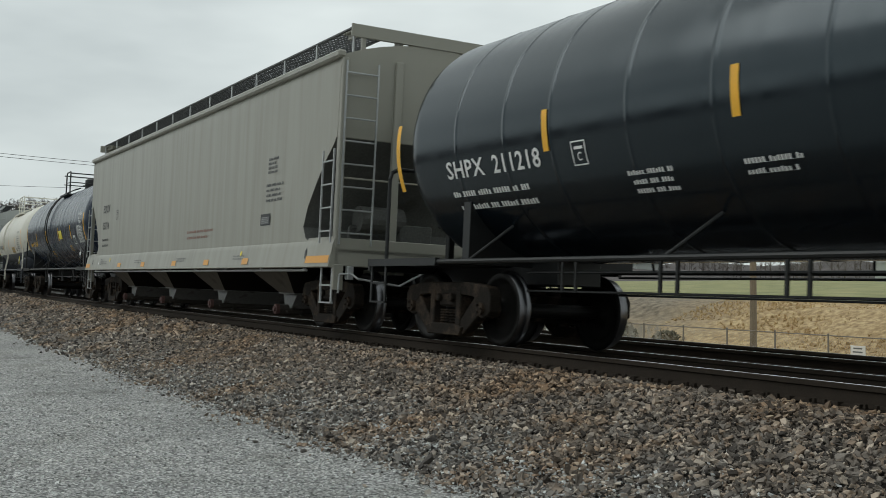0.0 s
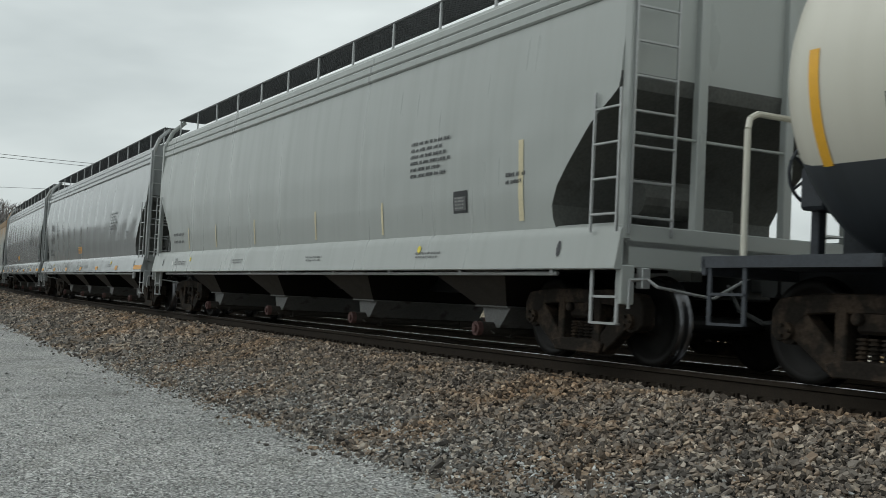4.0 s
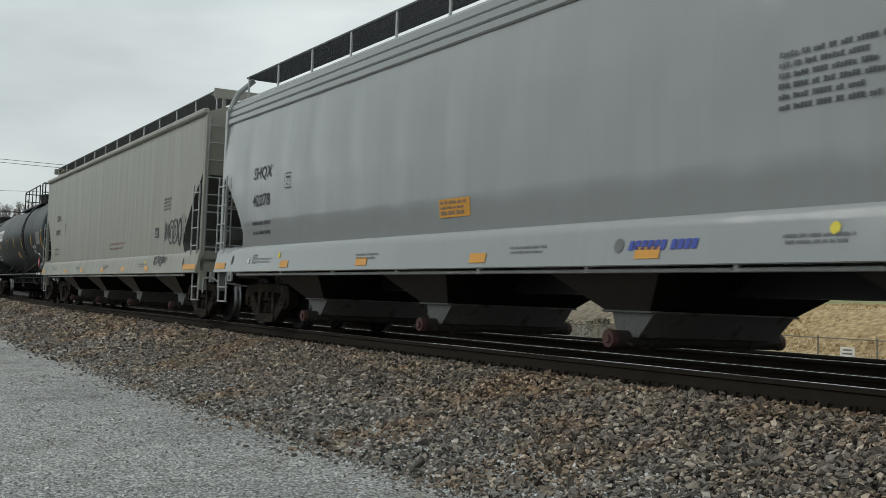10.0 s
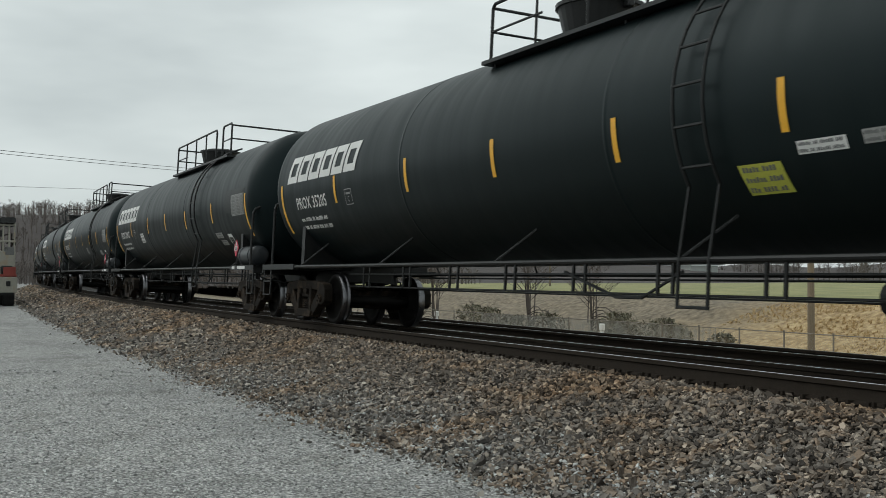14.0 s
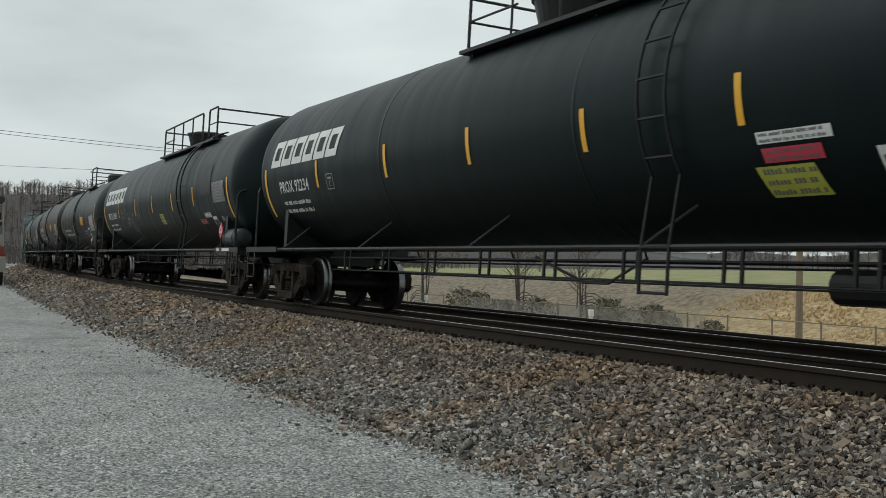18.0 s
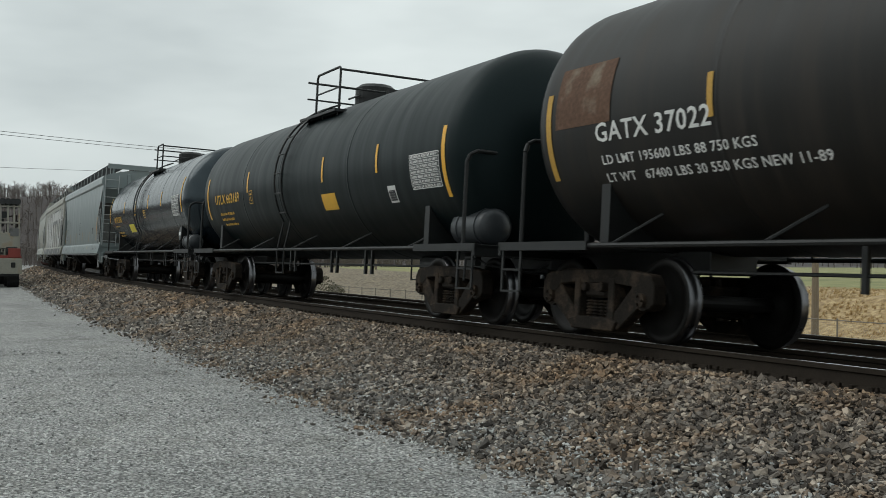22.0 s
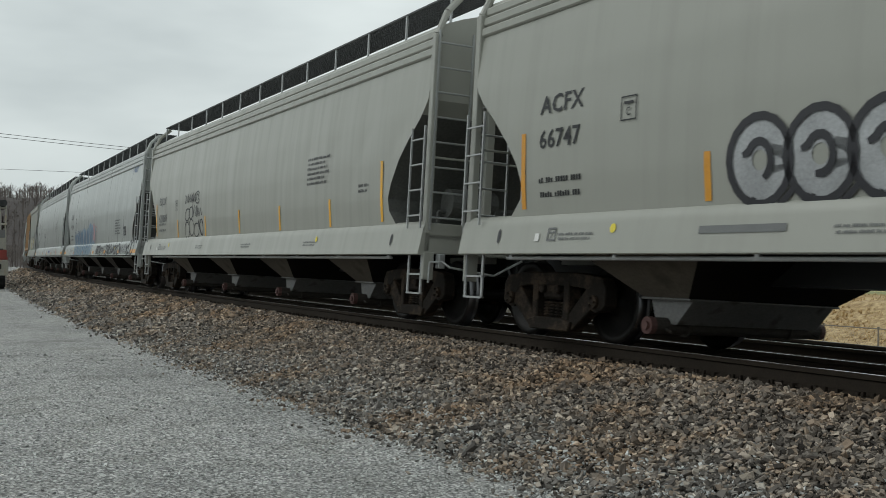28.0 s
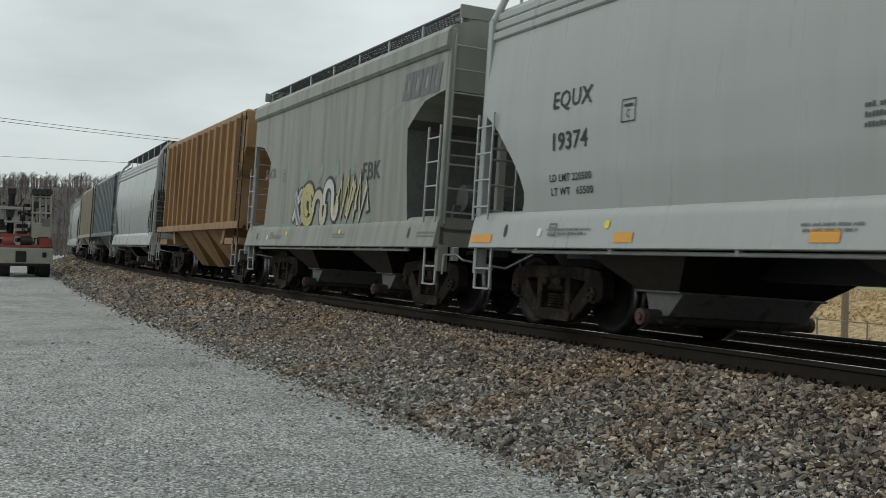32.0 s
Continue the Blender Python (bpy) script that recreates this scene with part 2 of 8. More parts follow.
M = {
    "steel": shader("dark_steel", (0.0125, 0.0135, 0.0135), 0.45, 0.0, 0.3, 4, 50, 0.002, spec=0.35),
    "truck": shader("grimy_cast_steel", (0.019, 0.0155, 0.0125), 0.75, 0.0, 0.45, 5, 40, 0.004, second=(0.054, 0.039, 0.028), amount=0.75, cut=0.5, spec=0.12),
    "wheel": shader("wheel_steel", (0.009, 0.0085, 0.008), 0.5, 0.0, 0.3, 6, 60, spec=0.15),
    "tread": shader("polished_tread", (0.14, 0.14, 0.147), 0.3, 1.0, 0.1, 5, 60),
    "rail": shader("rusty_rail", (0.032, 0.025, 0.019), 0.8, 0.0, 0.3, 6, 60, 0.002, spec=0.15),
    "rail_top": shader("polished_rail", (0.6, 0.6, 0.62), 0.18, 1.0, 0.08, 3, 30),
    "tie": shader("creosoted_timber", (0.026, 0.022, 0.018), 0.85, 0.0, 0.35, 4, 30, 0.004, stretch=(1, 8, 8), piece=0.25, spec=0.15),
    "black_tank": car_paint("black_tank_paint", (0.0040, 0.0080, 0.0084), 0.40, (0.009, 0.0135, 0.0138), 0.3, spec=0.18, tint=(0.76, 0.95, 1.0)),
    "gloss_tank": car_paint("glossy_black_tank_paint", (0.0028, 0.0058, 0.0095), 0.17, (0.005, 0.008, 0.012), 0.2, spec=0.66, tint=(0.78, 0.93, 1.0)),
    "green_black": car_paint("greenish_black_tank_paint", (0.0055, 0.0100, 0.0104), 0.40, (0.012, 0.017, 0.0168), 0.3, spec=0.19, tint=(0.76, 0.95, 1.0)),
    "blue_tank": car_paint("navy_tank_paint", (0.010, 0.017, 0.034), 0.24, (0.020, 0.028, 0.044), 0.3, spec=0.36, tint=(0.85, 0.93, 1.0)),
    "dusty_tank": car_paint("dusty_black_tank_paint", (0.0095, 0.0108, 0.0108), 0.42, (0.042, 0.038, 0.032), 0.45, spec=0.27, tint=(0.85, 0.95, 1.0)),
    "brown_tank": car_paint("grimy_brown_black_tank_paint", (0.0125, 0.0118, 0.0105), 0.44, (0.048, 0.037, 0.029), 0.45, spec=0.3),
    "white_tank": car_paint("cream_white_tank_paint", (0.62, 0.60, 0.52), 0.40, (0.36, 0.33, 0.26), 0.1),
    "belly": car_paint("dark_grey_belly_paint", (0.010, 0.0115, 0.0145), 0.45, (0.022, 0.023, 0.026), 0.3, spec=0.25),
    "belly_grey": car_paint("blue_grey_belly_paint", (0.055, 0.062, 0.07), 0.45, (0.03, 0.032, 0.034), 0.35, spec=0.3),
    "grey_steel": shader("blue_grey_painted_steel", (0.05, 0.056, 0.066), 0.55, 0.0, 0.3, 3, 40, second=(0.025, 0.025, 0.026), amount=0.5, spec=0.3),
    "rust_patch": shader("bare_rusty_steel", (0.13, 0.075, 0.05), 0.75, 0.0, 0.4, 2.5, 25, second=(0.2, 0.165, 0.125), amount=0.8, cut=0.5, spec=0.2),
    "silver": car_paint("silver_grey_hopper_paint", (0.28, 0.295, 0.295), 0.14, (0.23, 0.235, 0.225), 0.2, dent=0.045, spec=0.9),
    "pale": car_paint("pale_grey_hopper_paint", (0.365, 0.385, 0.370), 0.30, (0.23, 0.235, 0.215), 0.16, dent=0.016),
    "greenish": car_paint("grey_green_hopper_paint", (0.335, 0.338, 0.30), 0.34, (0.22, 0.22, 0.19), 0.2, dent=0.016),
    "beige": car_paint("beige_grey_hopper_paint", (0.285, 0.28, 0.238), 0.42, (0.19, 0.175, 0.135), 0.2, dent=0.012),
    "grimy_pale": car_paint("grimy_pale_hopper_paint", (0.25, 0.255, 0.222), 0.5, (0.12, 0.115, 0.09), 0.5, dent=0.012),
    "blue_grey": car_paint("blue_grey_hopper_paint", (0.188, 0.224, 0.226), 0.32, (0.14, 0.155, 0.148), 0.12, dent=0.012),
    "rusty": car_paint("weathered_grey_hopper_paint", (0.27, 0.285, 0.265), 0.5, (0.2, 0.18, 0.14), 0.55, rust=0.95, rust_z=2.85, dent=0.02, chalk=0.6),
    "brown": car_paint("orange_brown_boxed_hopper_paint", (0.31, 0.18, 0.078), 0.6, (0.10, 0.065, 0.04), 0.65),
    "tan": car_paint("tan_hopper_paint", (0.36, 0.33, 0.26), 0.55, (0.2, 0.16, 0.1), 0.5),
    # slope sheets wear the car's paint; this blotched grey adds their shade
    "slope": shader("shaded_slope_sheet", (0.095, 0.097, 0.091), 0.6, 0.0, 0.3, 2, 30, second=(0.045, 0.042, 0.038), amount=0.6, spec=0.2),
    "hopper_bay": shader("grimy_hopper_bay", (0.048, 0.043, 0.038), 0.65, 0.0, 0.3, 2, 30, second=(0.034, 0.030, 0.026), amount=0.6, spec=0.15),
    # black that stands in for the shade under the hoppers
    "underside": shader("shade_black_underside", (0.012, 0.011, 0.010), 0.8, 0.0, 0.3, 2, 30, spec=0.1),
    "reservoir": shader("grey_reservoir_paint", (0.030, 0.034, 0.038), 0.38, 0.0, 0.25, 3, 40, second=(0.02, 0.019, 0.018), amount=0.5, spec=0.45),
    "repaint": shader("dull_repainted_patch", (0.034, 0.038, 0.038), 0.55, 0.0, 0.3, 2.2, 30, second=(0.018, 0.02, 0.02), amount=0.6, spec=0.3),
    "red_cap": shader("faded_red_outlet_cap", (0.095, 0.052, 0.048), 0.6, 0.0, 0.3, 4, 40, spec=0.2),
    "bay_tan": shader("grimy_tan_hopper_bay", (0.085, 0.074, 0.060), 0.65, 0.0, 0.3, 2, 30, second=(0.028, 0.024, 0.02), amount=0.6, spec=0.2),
    "gate": shader("grimy_zinc_gate", (0.15, 0.15, 0.147), 0.55, 0.2, 0.3, 4, 40, second=(0.05, 0.045, 0.04), amount=0.8),
    "galvanised": shader("galvanised_steel", (0.42, 0.43, 0.43), 0.45, 0.6, 0.15, 6, 50),
    "grate": shader("dark_grating", (0.075, 0.078, 0.08), 0.6, 0.2, 0.2, 4, 40),
    "white_mark": shader("white_stencil_paint", (0.72, 0.72, 0.70), 0.6, 0.0, 0.12, 3, 60),
    "grey_mark": shader("worn_grey_stencil_paint", (0.33, 0.33, 0.32), 0.6, 0.0, 0.2, 3, 60),
    "black_mark": shader("black_stencil_paint", (0.012, 0.013, 0.015), 0.5, 0.0, 0.15, 3, 60),
    "worn_mark": shader("faded_dark_stencil_paint", (0.14, 0.145, 0.145), 0.6, 0.0, 0.2, 3, 60),
    "yellow_mark": shader("yellow_reflective_strip", (0.80, 0.42, 0.03), 0.4, 0.0, 0.1, 4, 60),
    "dull_yellow": shader("grimy_yellow_strip", (0.52, 0.30, 0.05), 0.6, 0.0, 0.25, 4, 60),
    "pale_strip": shader("dusty_reflective_strip", (0.62, 0.55, 0.36), 0.5, 0.0, 0.15, 4, 60),
    "orange_strip": shader("orange_reflective_strip", (0.66, 0.30, 0.03), 0.4, 0.0, 0.1, 4, 60),
    "text_mark": shader("dark_grey_stencil_paint", (0.07, 0.073, 0.075), 0.6, 0.0, 0.2, 3, 60),
    "amber": shader("yellow_lettering", (0.72, 0.40, 0.03), 0.5, 0.0, 0.12, 4, 60),
    "sticker": shader("yellow_sticker", (0.75, 0.62, 0.05), 0.5, 0.0, 0.1, 4, 60),
    "lime": shader("lime_sticker", (0.46, 0.47, 0.07), 0.5, 0.0, 0.15, 4, 60),
    "red_mark": shader("faded_red_lettering", (0.27, 0.14, 0.11), 0.6, 0.0, 0.2, 4, 60),
    "placard": shader("red_placard", (0.62, 0.05, 0.09), 0.4, 0.0, 0.1, 4, 60),
    "blue_mark": shader("blue_lettering", (0.03, 0.06, 0.36), 0.5, 0.0, 0.1, 4, 60),
    "grey_panel": shader("grey_data_panel", (0.10, 0.105, 0.105), 0.5, 0.0, 0.2, 5, 60),
    "graf_grey": shader("grey_spray_paint", (0.085, 0.09, 0.09), 0.5, 0.0, 0.25, 3, 40),
    "graf_white": shader("white_spray_paint", (0.52, 0.52, 0.50), 0.5, 0.0, 0.15, 2, 40),
    "graf_silver": shader("silver_spray_paint", (0.36, 0.37, 0.38), 0.4, 0.2, 0.3, 3, 40),
    "graf_black": shader("black_spray_paint", (0.02, 0.02, 0.025), 0.5, 0.0, 0.2, 3, 40),
    "graf_blue": shader("blue_spray_paint", (0.17, 0.27, 0.39), 0.5, 0.0, 0.45, 4, 30),
    "graf_dark_blue": shader("dark_blue_spray_paint", (0.11, 0.16, 0.26), 0.5, 0.0, 0.3, 4, 30),
    "graf_pale": shader("faded_pale_blue_spray_paint", (0.25, 0.33, 0.38), 0.5, 0.0, 0.35, 4, 30),
    "graf_pink": shader("pink_spray_paint", (0.43, 0.28, 0.29), 0.5, 0.0, 0.3, 4, 30),
    "graf_yellow": shader("yellow_spray_paint", (0.43, 0.38, 0.14), 0.5, 0.0, 0.3, 4, 30),
    "graf_tan": shader("beige_spray_paint", (0.46, 0.42, 0.30), 0.5, 0.0, 0.2, 4, 30),
    "graf_green": shader("grey_green_spray_paint", (0.20, 0.27, 0.22), 0.5, 0.0, 0.3, 4, 30),
}

# ---- mesh helpers ----
TRACK_RADIUS, TRACK_AWAY, CANT, RAIL_Z = 885.7, 8.212, 0.0498, 0.659


def on_track(s, lat, h):
    """A point of the canted curve: s metres along it, lat metres towards the lot, h over the rails."""
    n = lat * math.cos(CANT) - h * math.sin(CANT)
    z = h * math.cos(CANT) + lat * math.sin(CANT)
    a, r = s / TRACK_RADIUS, TRACK_RADIUS + n
    return Vector((r * math.sin(a), TRACK_AWAY + TRACK_RADIUS - r * math.cos(a), RAIL_Z + z))


def level_track(s, lat, z):
    """The same curve without the cant; z is the height in the world."""
    a, r = s / TRACK_RADIUS, TRACK_RADIUS + lat
    return Vector((r * math.sin(a), TRACK_AWAY + TRACK_RADIUS - r * math.cos(a), z))


def mesh_of(name, verts, faces, material=None, smooth=False):
    me = bpy.data.meshes.new(name)
    me.from_pydata([tuple(v) for v in verts], [], faces)
    me.update()
    if material:
        me.materials.append(material)
    if smooth:
        me.polygons.foreach_set("use_smooth", [True] * len(me.polygons))
    return me


def from_bm(name, bm, material=None, smooth=False):
    me = bpy.data.meshes.new(name)
    bm.normal_update()
    bm.to_mesh(me)
    bm.free()
    if material:
        me.materials.append(material)
    if smooth:
        me.polygons.foreach_set("use_smooth", [True] * len(me.polygons))
    return me


def part(name, data, material, parent, label="", at=(0, 0, 0)):
    """Links a bmesh or a mesh as one object under a thing or under a part."""
    if isinstance(data, bmesh.types.BMesh):
        data = from_bm(name, data, material)
    ob = new(name, data)
    ob.parent = parent
    ob.location = at
    if label:
        ob["label"] = label
    return ob


def box(bm, x0, x1, y0, y1, z0, z1, bevel=0.0):
    g = bmesh.ops.create_cube(bm, size=1.0, matrix=Matrix.Translation(((x0 + x1) / 2, (y0 + y1) / 2, (z0 + z1) / 2)) @ Matrix.Diagonal((abs(x1 - x0), abs(y1 - y0), abs(z1 - z0), 1)))
    if bevel:
        edges = {e for v in g["verts"] for e in v.link_edges}
        bmesh.ops.bevel(bm, geom=list(edges), offset=bevel, segments=1, affect="EDGES")


def rod(bm, a, b, r=0.015, sides=6):
    a, b = Vector(a), Vector(b)
    d = b - a
    m = Matrix.Translation((a + b) / 2) @ d.to_track_quat("Z", "Y").to_matrix().to_4x4()
    bmesh.ops.create_cone(bm, cap_ends=True, segments=sides, radius1=r, radius2=r, depth=d.length, matrix=m)


def pipe(bm, points, r=0.015, sides=6):
    for a, b in zip(points[:-1], points[1:]):
        rod(bm, a, b, r, sides)


def drum(bm, centre, axis, r, length, sides=20, r2=None):
    m = Matrix.Translation(centre) @ Vector(axis).to_track_quat("Z", "Y").to_matrix().to_4x4()
    bmesh.ops.create_cone(bm, cap_ends=True, segments=sides, radius1=r, radius2=r if r2 is None else r2, depth=length, matrix=m)


def plate(bm, outline, y0, y1):
    """An outline in x and z, given thickness from y0 to y1."""
    a = [bm.verts.new((x, y0, z)) for x, z in outline]
    b = [bm.verts.new((x, y1, z)) for x, z in outline]
    bm.faces.new(a)
    bm.faces.new(b[::-1])
    k = len(outline)
    for i in range(k):
        j = (i + 1) % k
        bm.faces.new((a[j], a[i], b[i], b[j]))


def sweep(name, profile, frames, material, closed=True):
    """A profile of (lat, h) drawn along places; frames gives a point for each place and profile corner."""
    k, verts, faces = len(profile), [], []
    for f in frames:
        verts += [f(a, h) for a, h in profile]
    for i in range(len(frames) - 1):
        for j in range(k if closed else k - 1):
            a, b = i * k + j, i * k + (j + 1) % k
            faces.append((a, a + k, b + k, b))
    if closed:
        faces += [tuple(range(k)), tuple(range(len(verts) - 1, len(verts) - k - 1, -1))]
    return mesh_of(name, verts, faces, material)


CACHE = {}


def cached(key, make):
    if key not in CACHE:
        CACHE[key] = make()
    return CACHE[key]

# ---- ground: lot, bank, ballast, tracks ----
def toe(s):
    """Where the ballast ends on the lot, metres from the track's middle."""
    return 3.90 - 0.014 * min(40.0, max(0.0, -s - 10.0)) + 0.09 * noise.noise((s * 0.7, 0, 0)) + 0.04 * noise.noise((s * 2.3, 5, 0))


GROUND = [(520, 0.0), (120, 0.0), (60, 0.0), (30, 0.0), (14, 0.0), (8, 0.0), (5.4, 0.0), (4.6, 0.0), (4.0, 0.0), (2.0, 0.0), (-9.5, -0.1), (-14, -0.6), (-20, -1.6),
          (-27, -2.4), (-31.5, -2.5), (-33.5, -2.1), (-36, -1.3), (-38.5, -0.45), (-40.5, -0.1), (-44, 0.0), (-70, 0.0), (-120, -0.1), (-200, 0.0), (-320, 0.2), (-700, 0.5)]


def ground_sheet():
    along = sorted({-1500, -1000, -700, -500, -380, -300, -240, -200, -170, *range(-150, 61, 3), 90, 140, 220, 400, 800})
    rows = []
    for (l0, z0), (l1, z1) in zip(GROUND[:-1], GROUND[1:]):
        n = 6 if -41 < l1 and l0 < -26 else 2
        rows += [(l0 + (l1 - l0) * i / n, z0 + (z1 - z0) * i / n) for i in range(n)]
    rows.append(GROUND[-1])
    verts, faces = [], []
    for s in along:
        for lat, z in rows:
            rough = 0.0
            if lat < -28 and s > -400:
                steep = 1.0 if -40.5 < lat < -31.5 else 0.3
                rough = steep * (0.35 * noise.noise((s * 0.13, lat * 0.2, 1)) + 0.22 * noise.noise((s * 0.5, lat * 0.6, 2)))
            verts.append(level_track(max(-1400, s), lat, z + rough) if lat > -600 else Vector((s * 1.3, 900, z)))
    k = len(rows)
    for i in range(len(along) - 1):
        for j in range(k - 1):
            a = i * k + j
            faces.append((a, a + k, a + k + 1, a + 1))
    return mesh_of("ground", verts, faces, None, True)


def ground_material():
    """Pale crushed stone on the lot, dry grass on the bank, green field beyond."""
    m = bpy.data.materials.new("gravel_and_grass")
    m.use_nodes = True
    n, l = m.node_tree.nodes, m.node_tree.links
    b = n["Principled BSDF"]
    co = n.new("ShaderNodeTexCoord")
    at = n.new("ShaderNodeAttribute")
    at.attribute_name = "away"

    def tex(scale, detail=4.0, kind="ShaderNodeTexNoise"):
        t = n.new(kind)
        t.inputs["Scale"].default_value = scale
        if kind == "ShaderNodeTexNoise":
            t.inputs["Detail"].default_value = detail
        l.new(co.outputs["Object"], t.inputs["Vector"])
        return t

    def ramp(v, stops):
        r = n.new("ShaderNodeValToRGB")
        e = r.color_ramp.elements
        while len(e) < len(stops):
            e.new(0.5)
        for x, (pos, col) in zip(e, stops):
            x.position, x.color = pos, (*col, 1)
        l.new(v, r.inputs["Fac"])
        return r.outputs["Color"]

    def blend(fac, a, c, kind="MIX"):
        x = n.new("ShaderNodeMix")
        x.data_type, x.blend_type = "RGBA", kind
        if isinstance(fac, float):
            x.inputs[0].default_value = fac
        else:
            l.new(fac, x.inputs[0])
        l.new(a, x.inputs[6])
        l.new(c, x.inputs[7])
        return x.outputs[2]

    def ranged(v, a, c):
        r = n.new("ShaderNodeMapRange")
        r.inputs["From Min"].default_value, r.inputs["From Max"].default_value = a, c
        l.new(v, r.inputs["Value"])
        return r.outputs["Result"]

    cells = tex(46.0, kind="ShaderNodeTexVoronoi")
    small = tex(150.0, kind="ShaderNodeTexVoronoi")
    sep = n.new("ShaderNodeSeparateColor")
    l.new(cells.outputs["Color"], sep.inputs[0])
    stones = ramp(sep.outputs[0], [(0.0, (0.15, 0.148, 0.142)), (0.35, (0.375, 0.372, 0.36)), (0.75, (0.53, 0.525, 0.51)), (1.0, (0.82, 0.815, 0.79))])
    joints = ramp(cells.outputs["Distance"], [(0.0, (1, 1, 1)), (0.45, (0.92, 0.92, 0.92)), (0.8, (0.42, 0.42, 0.42))])
    gravel = blend(1.0, stones, joints, "MULTIPLY")
    wide = ramp(tex(0.35, 6.0).outputs["Fac"], [(0.3, (0.78, 0.79, 0.78)), (0.5, (1, 1, 1)), (0.72, (1.12, 1.12, 1.1))])
    gravel = blend(1.0, gravel, wide, "MULTIPLY")
    patch = ramp(tex(1.6, 5.0).outputs["Fac"], [(0.36, (0.8, 0.8, 0.78)), (0.5, (1, 1, 1))])
    gravel = blend(1.0, gravel, patch, "MULTIPLY")
    straw = ramp(tex(3.0, 8.0).outputs["Fac"], [(0.28, (0.23, 0.155, 0.080)), (0.46, (0.40, 0.28, 0.140)), (0.64, (0.57, 0.43, 0.235)), (0.8, (0.48, 0.38, 0.215))])
    green = ramp(tex(0.25, 6.0).outputs["Fac"], [(0.3, (0.19, 0.20, 0.085)), (0.5, (0.26, 0.26, 0.11)), (0.7, (0.38, 0.34, 0.16))])
    wob = n.new("ShaderNodeMath")
    wob.operation = "MULTIPLY_ADD"
    l.new(tex(0.4, 4.0).outputs["Fac"], wob.inputs[0])
    wob.inputs[1].default_value = 6.0
    l.new(at.outputs["Fac"], wob.inputs[2])
    brush = ramp(tex(2.2, 8.0).outputs["Fac"], [(0.3, (0.11, 0.088, 0.062)), (0.5, (0.21, 0.172, 0.12)), (0.7, (0.32, 0.26, 0.18))])
    place = n.new("ShaderNodeSeparateXYZ")
    l.new(co.outputs["Object"], place.inputs[0])
    drift = n.new("ShaderNodeMath")
    drift.operation = "MULTIPLY_ADD"
    l.new(tex(0.3, 4.0).outputs["Fac"], drift.inputs[0])
    drift.inputs[1].default_value = 12.0
    l.new(place.outputs["X"], drift.inputs[2])
    straw = blend(ranged(drift.outputs[0], -40.0, -50.0), straw, brush)
    far = blend(ranged(wob.outputs[0], 44.5, 46.0), straw, green)
    all_ = blend(ranged(at.outputs["Fac"], 9.0, 11.0), gravel, far)
    l.new(all_, b.inputs["Base Color"])
    b.inputs["Roughness"].default_value = 0.9
    bp = n.new("ShaderNodeBump")
    bp.inputs["Strength"].default_value, bp.inputs["Distance"].default_value = 0.9, 0.012
    bp.invert = True
    l.new(cells.outputs["Distance"], bp.inputs["Height"])
    bp2 = n.new("ShaderNodeBump")
    bp2.inputs["Strength"].default_value, bp2.inputs["Distance"].default_value = 0.6, 0.006
    bp2.invert = True
    l.new(small.outputs["Distance"], bp2.inputs["Height"])
    l.new(bp.outputs["Normal"], bp2.inputs["Normal"])
    l.new(bp2.outputs["Normal"], b.inputs["Normal"])
    return m


g_mesh = ground_sheet()
g_mesh.materials.append(ground_material())
away = g_mesh.attributes.new("away", "FLOAT", "POINT")
away.data.foreach_set("value", [TRACK_RADIUS - math.hypot(v.co.x, v.co.y - TRACK_AWAY - TRACK_RADIUS) for v in g_mesh.vertices])
tagged(new("ground", g_mesh), "pale grey crushed stone lot, dry grass bank and green field", "ground", kind="structure")


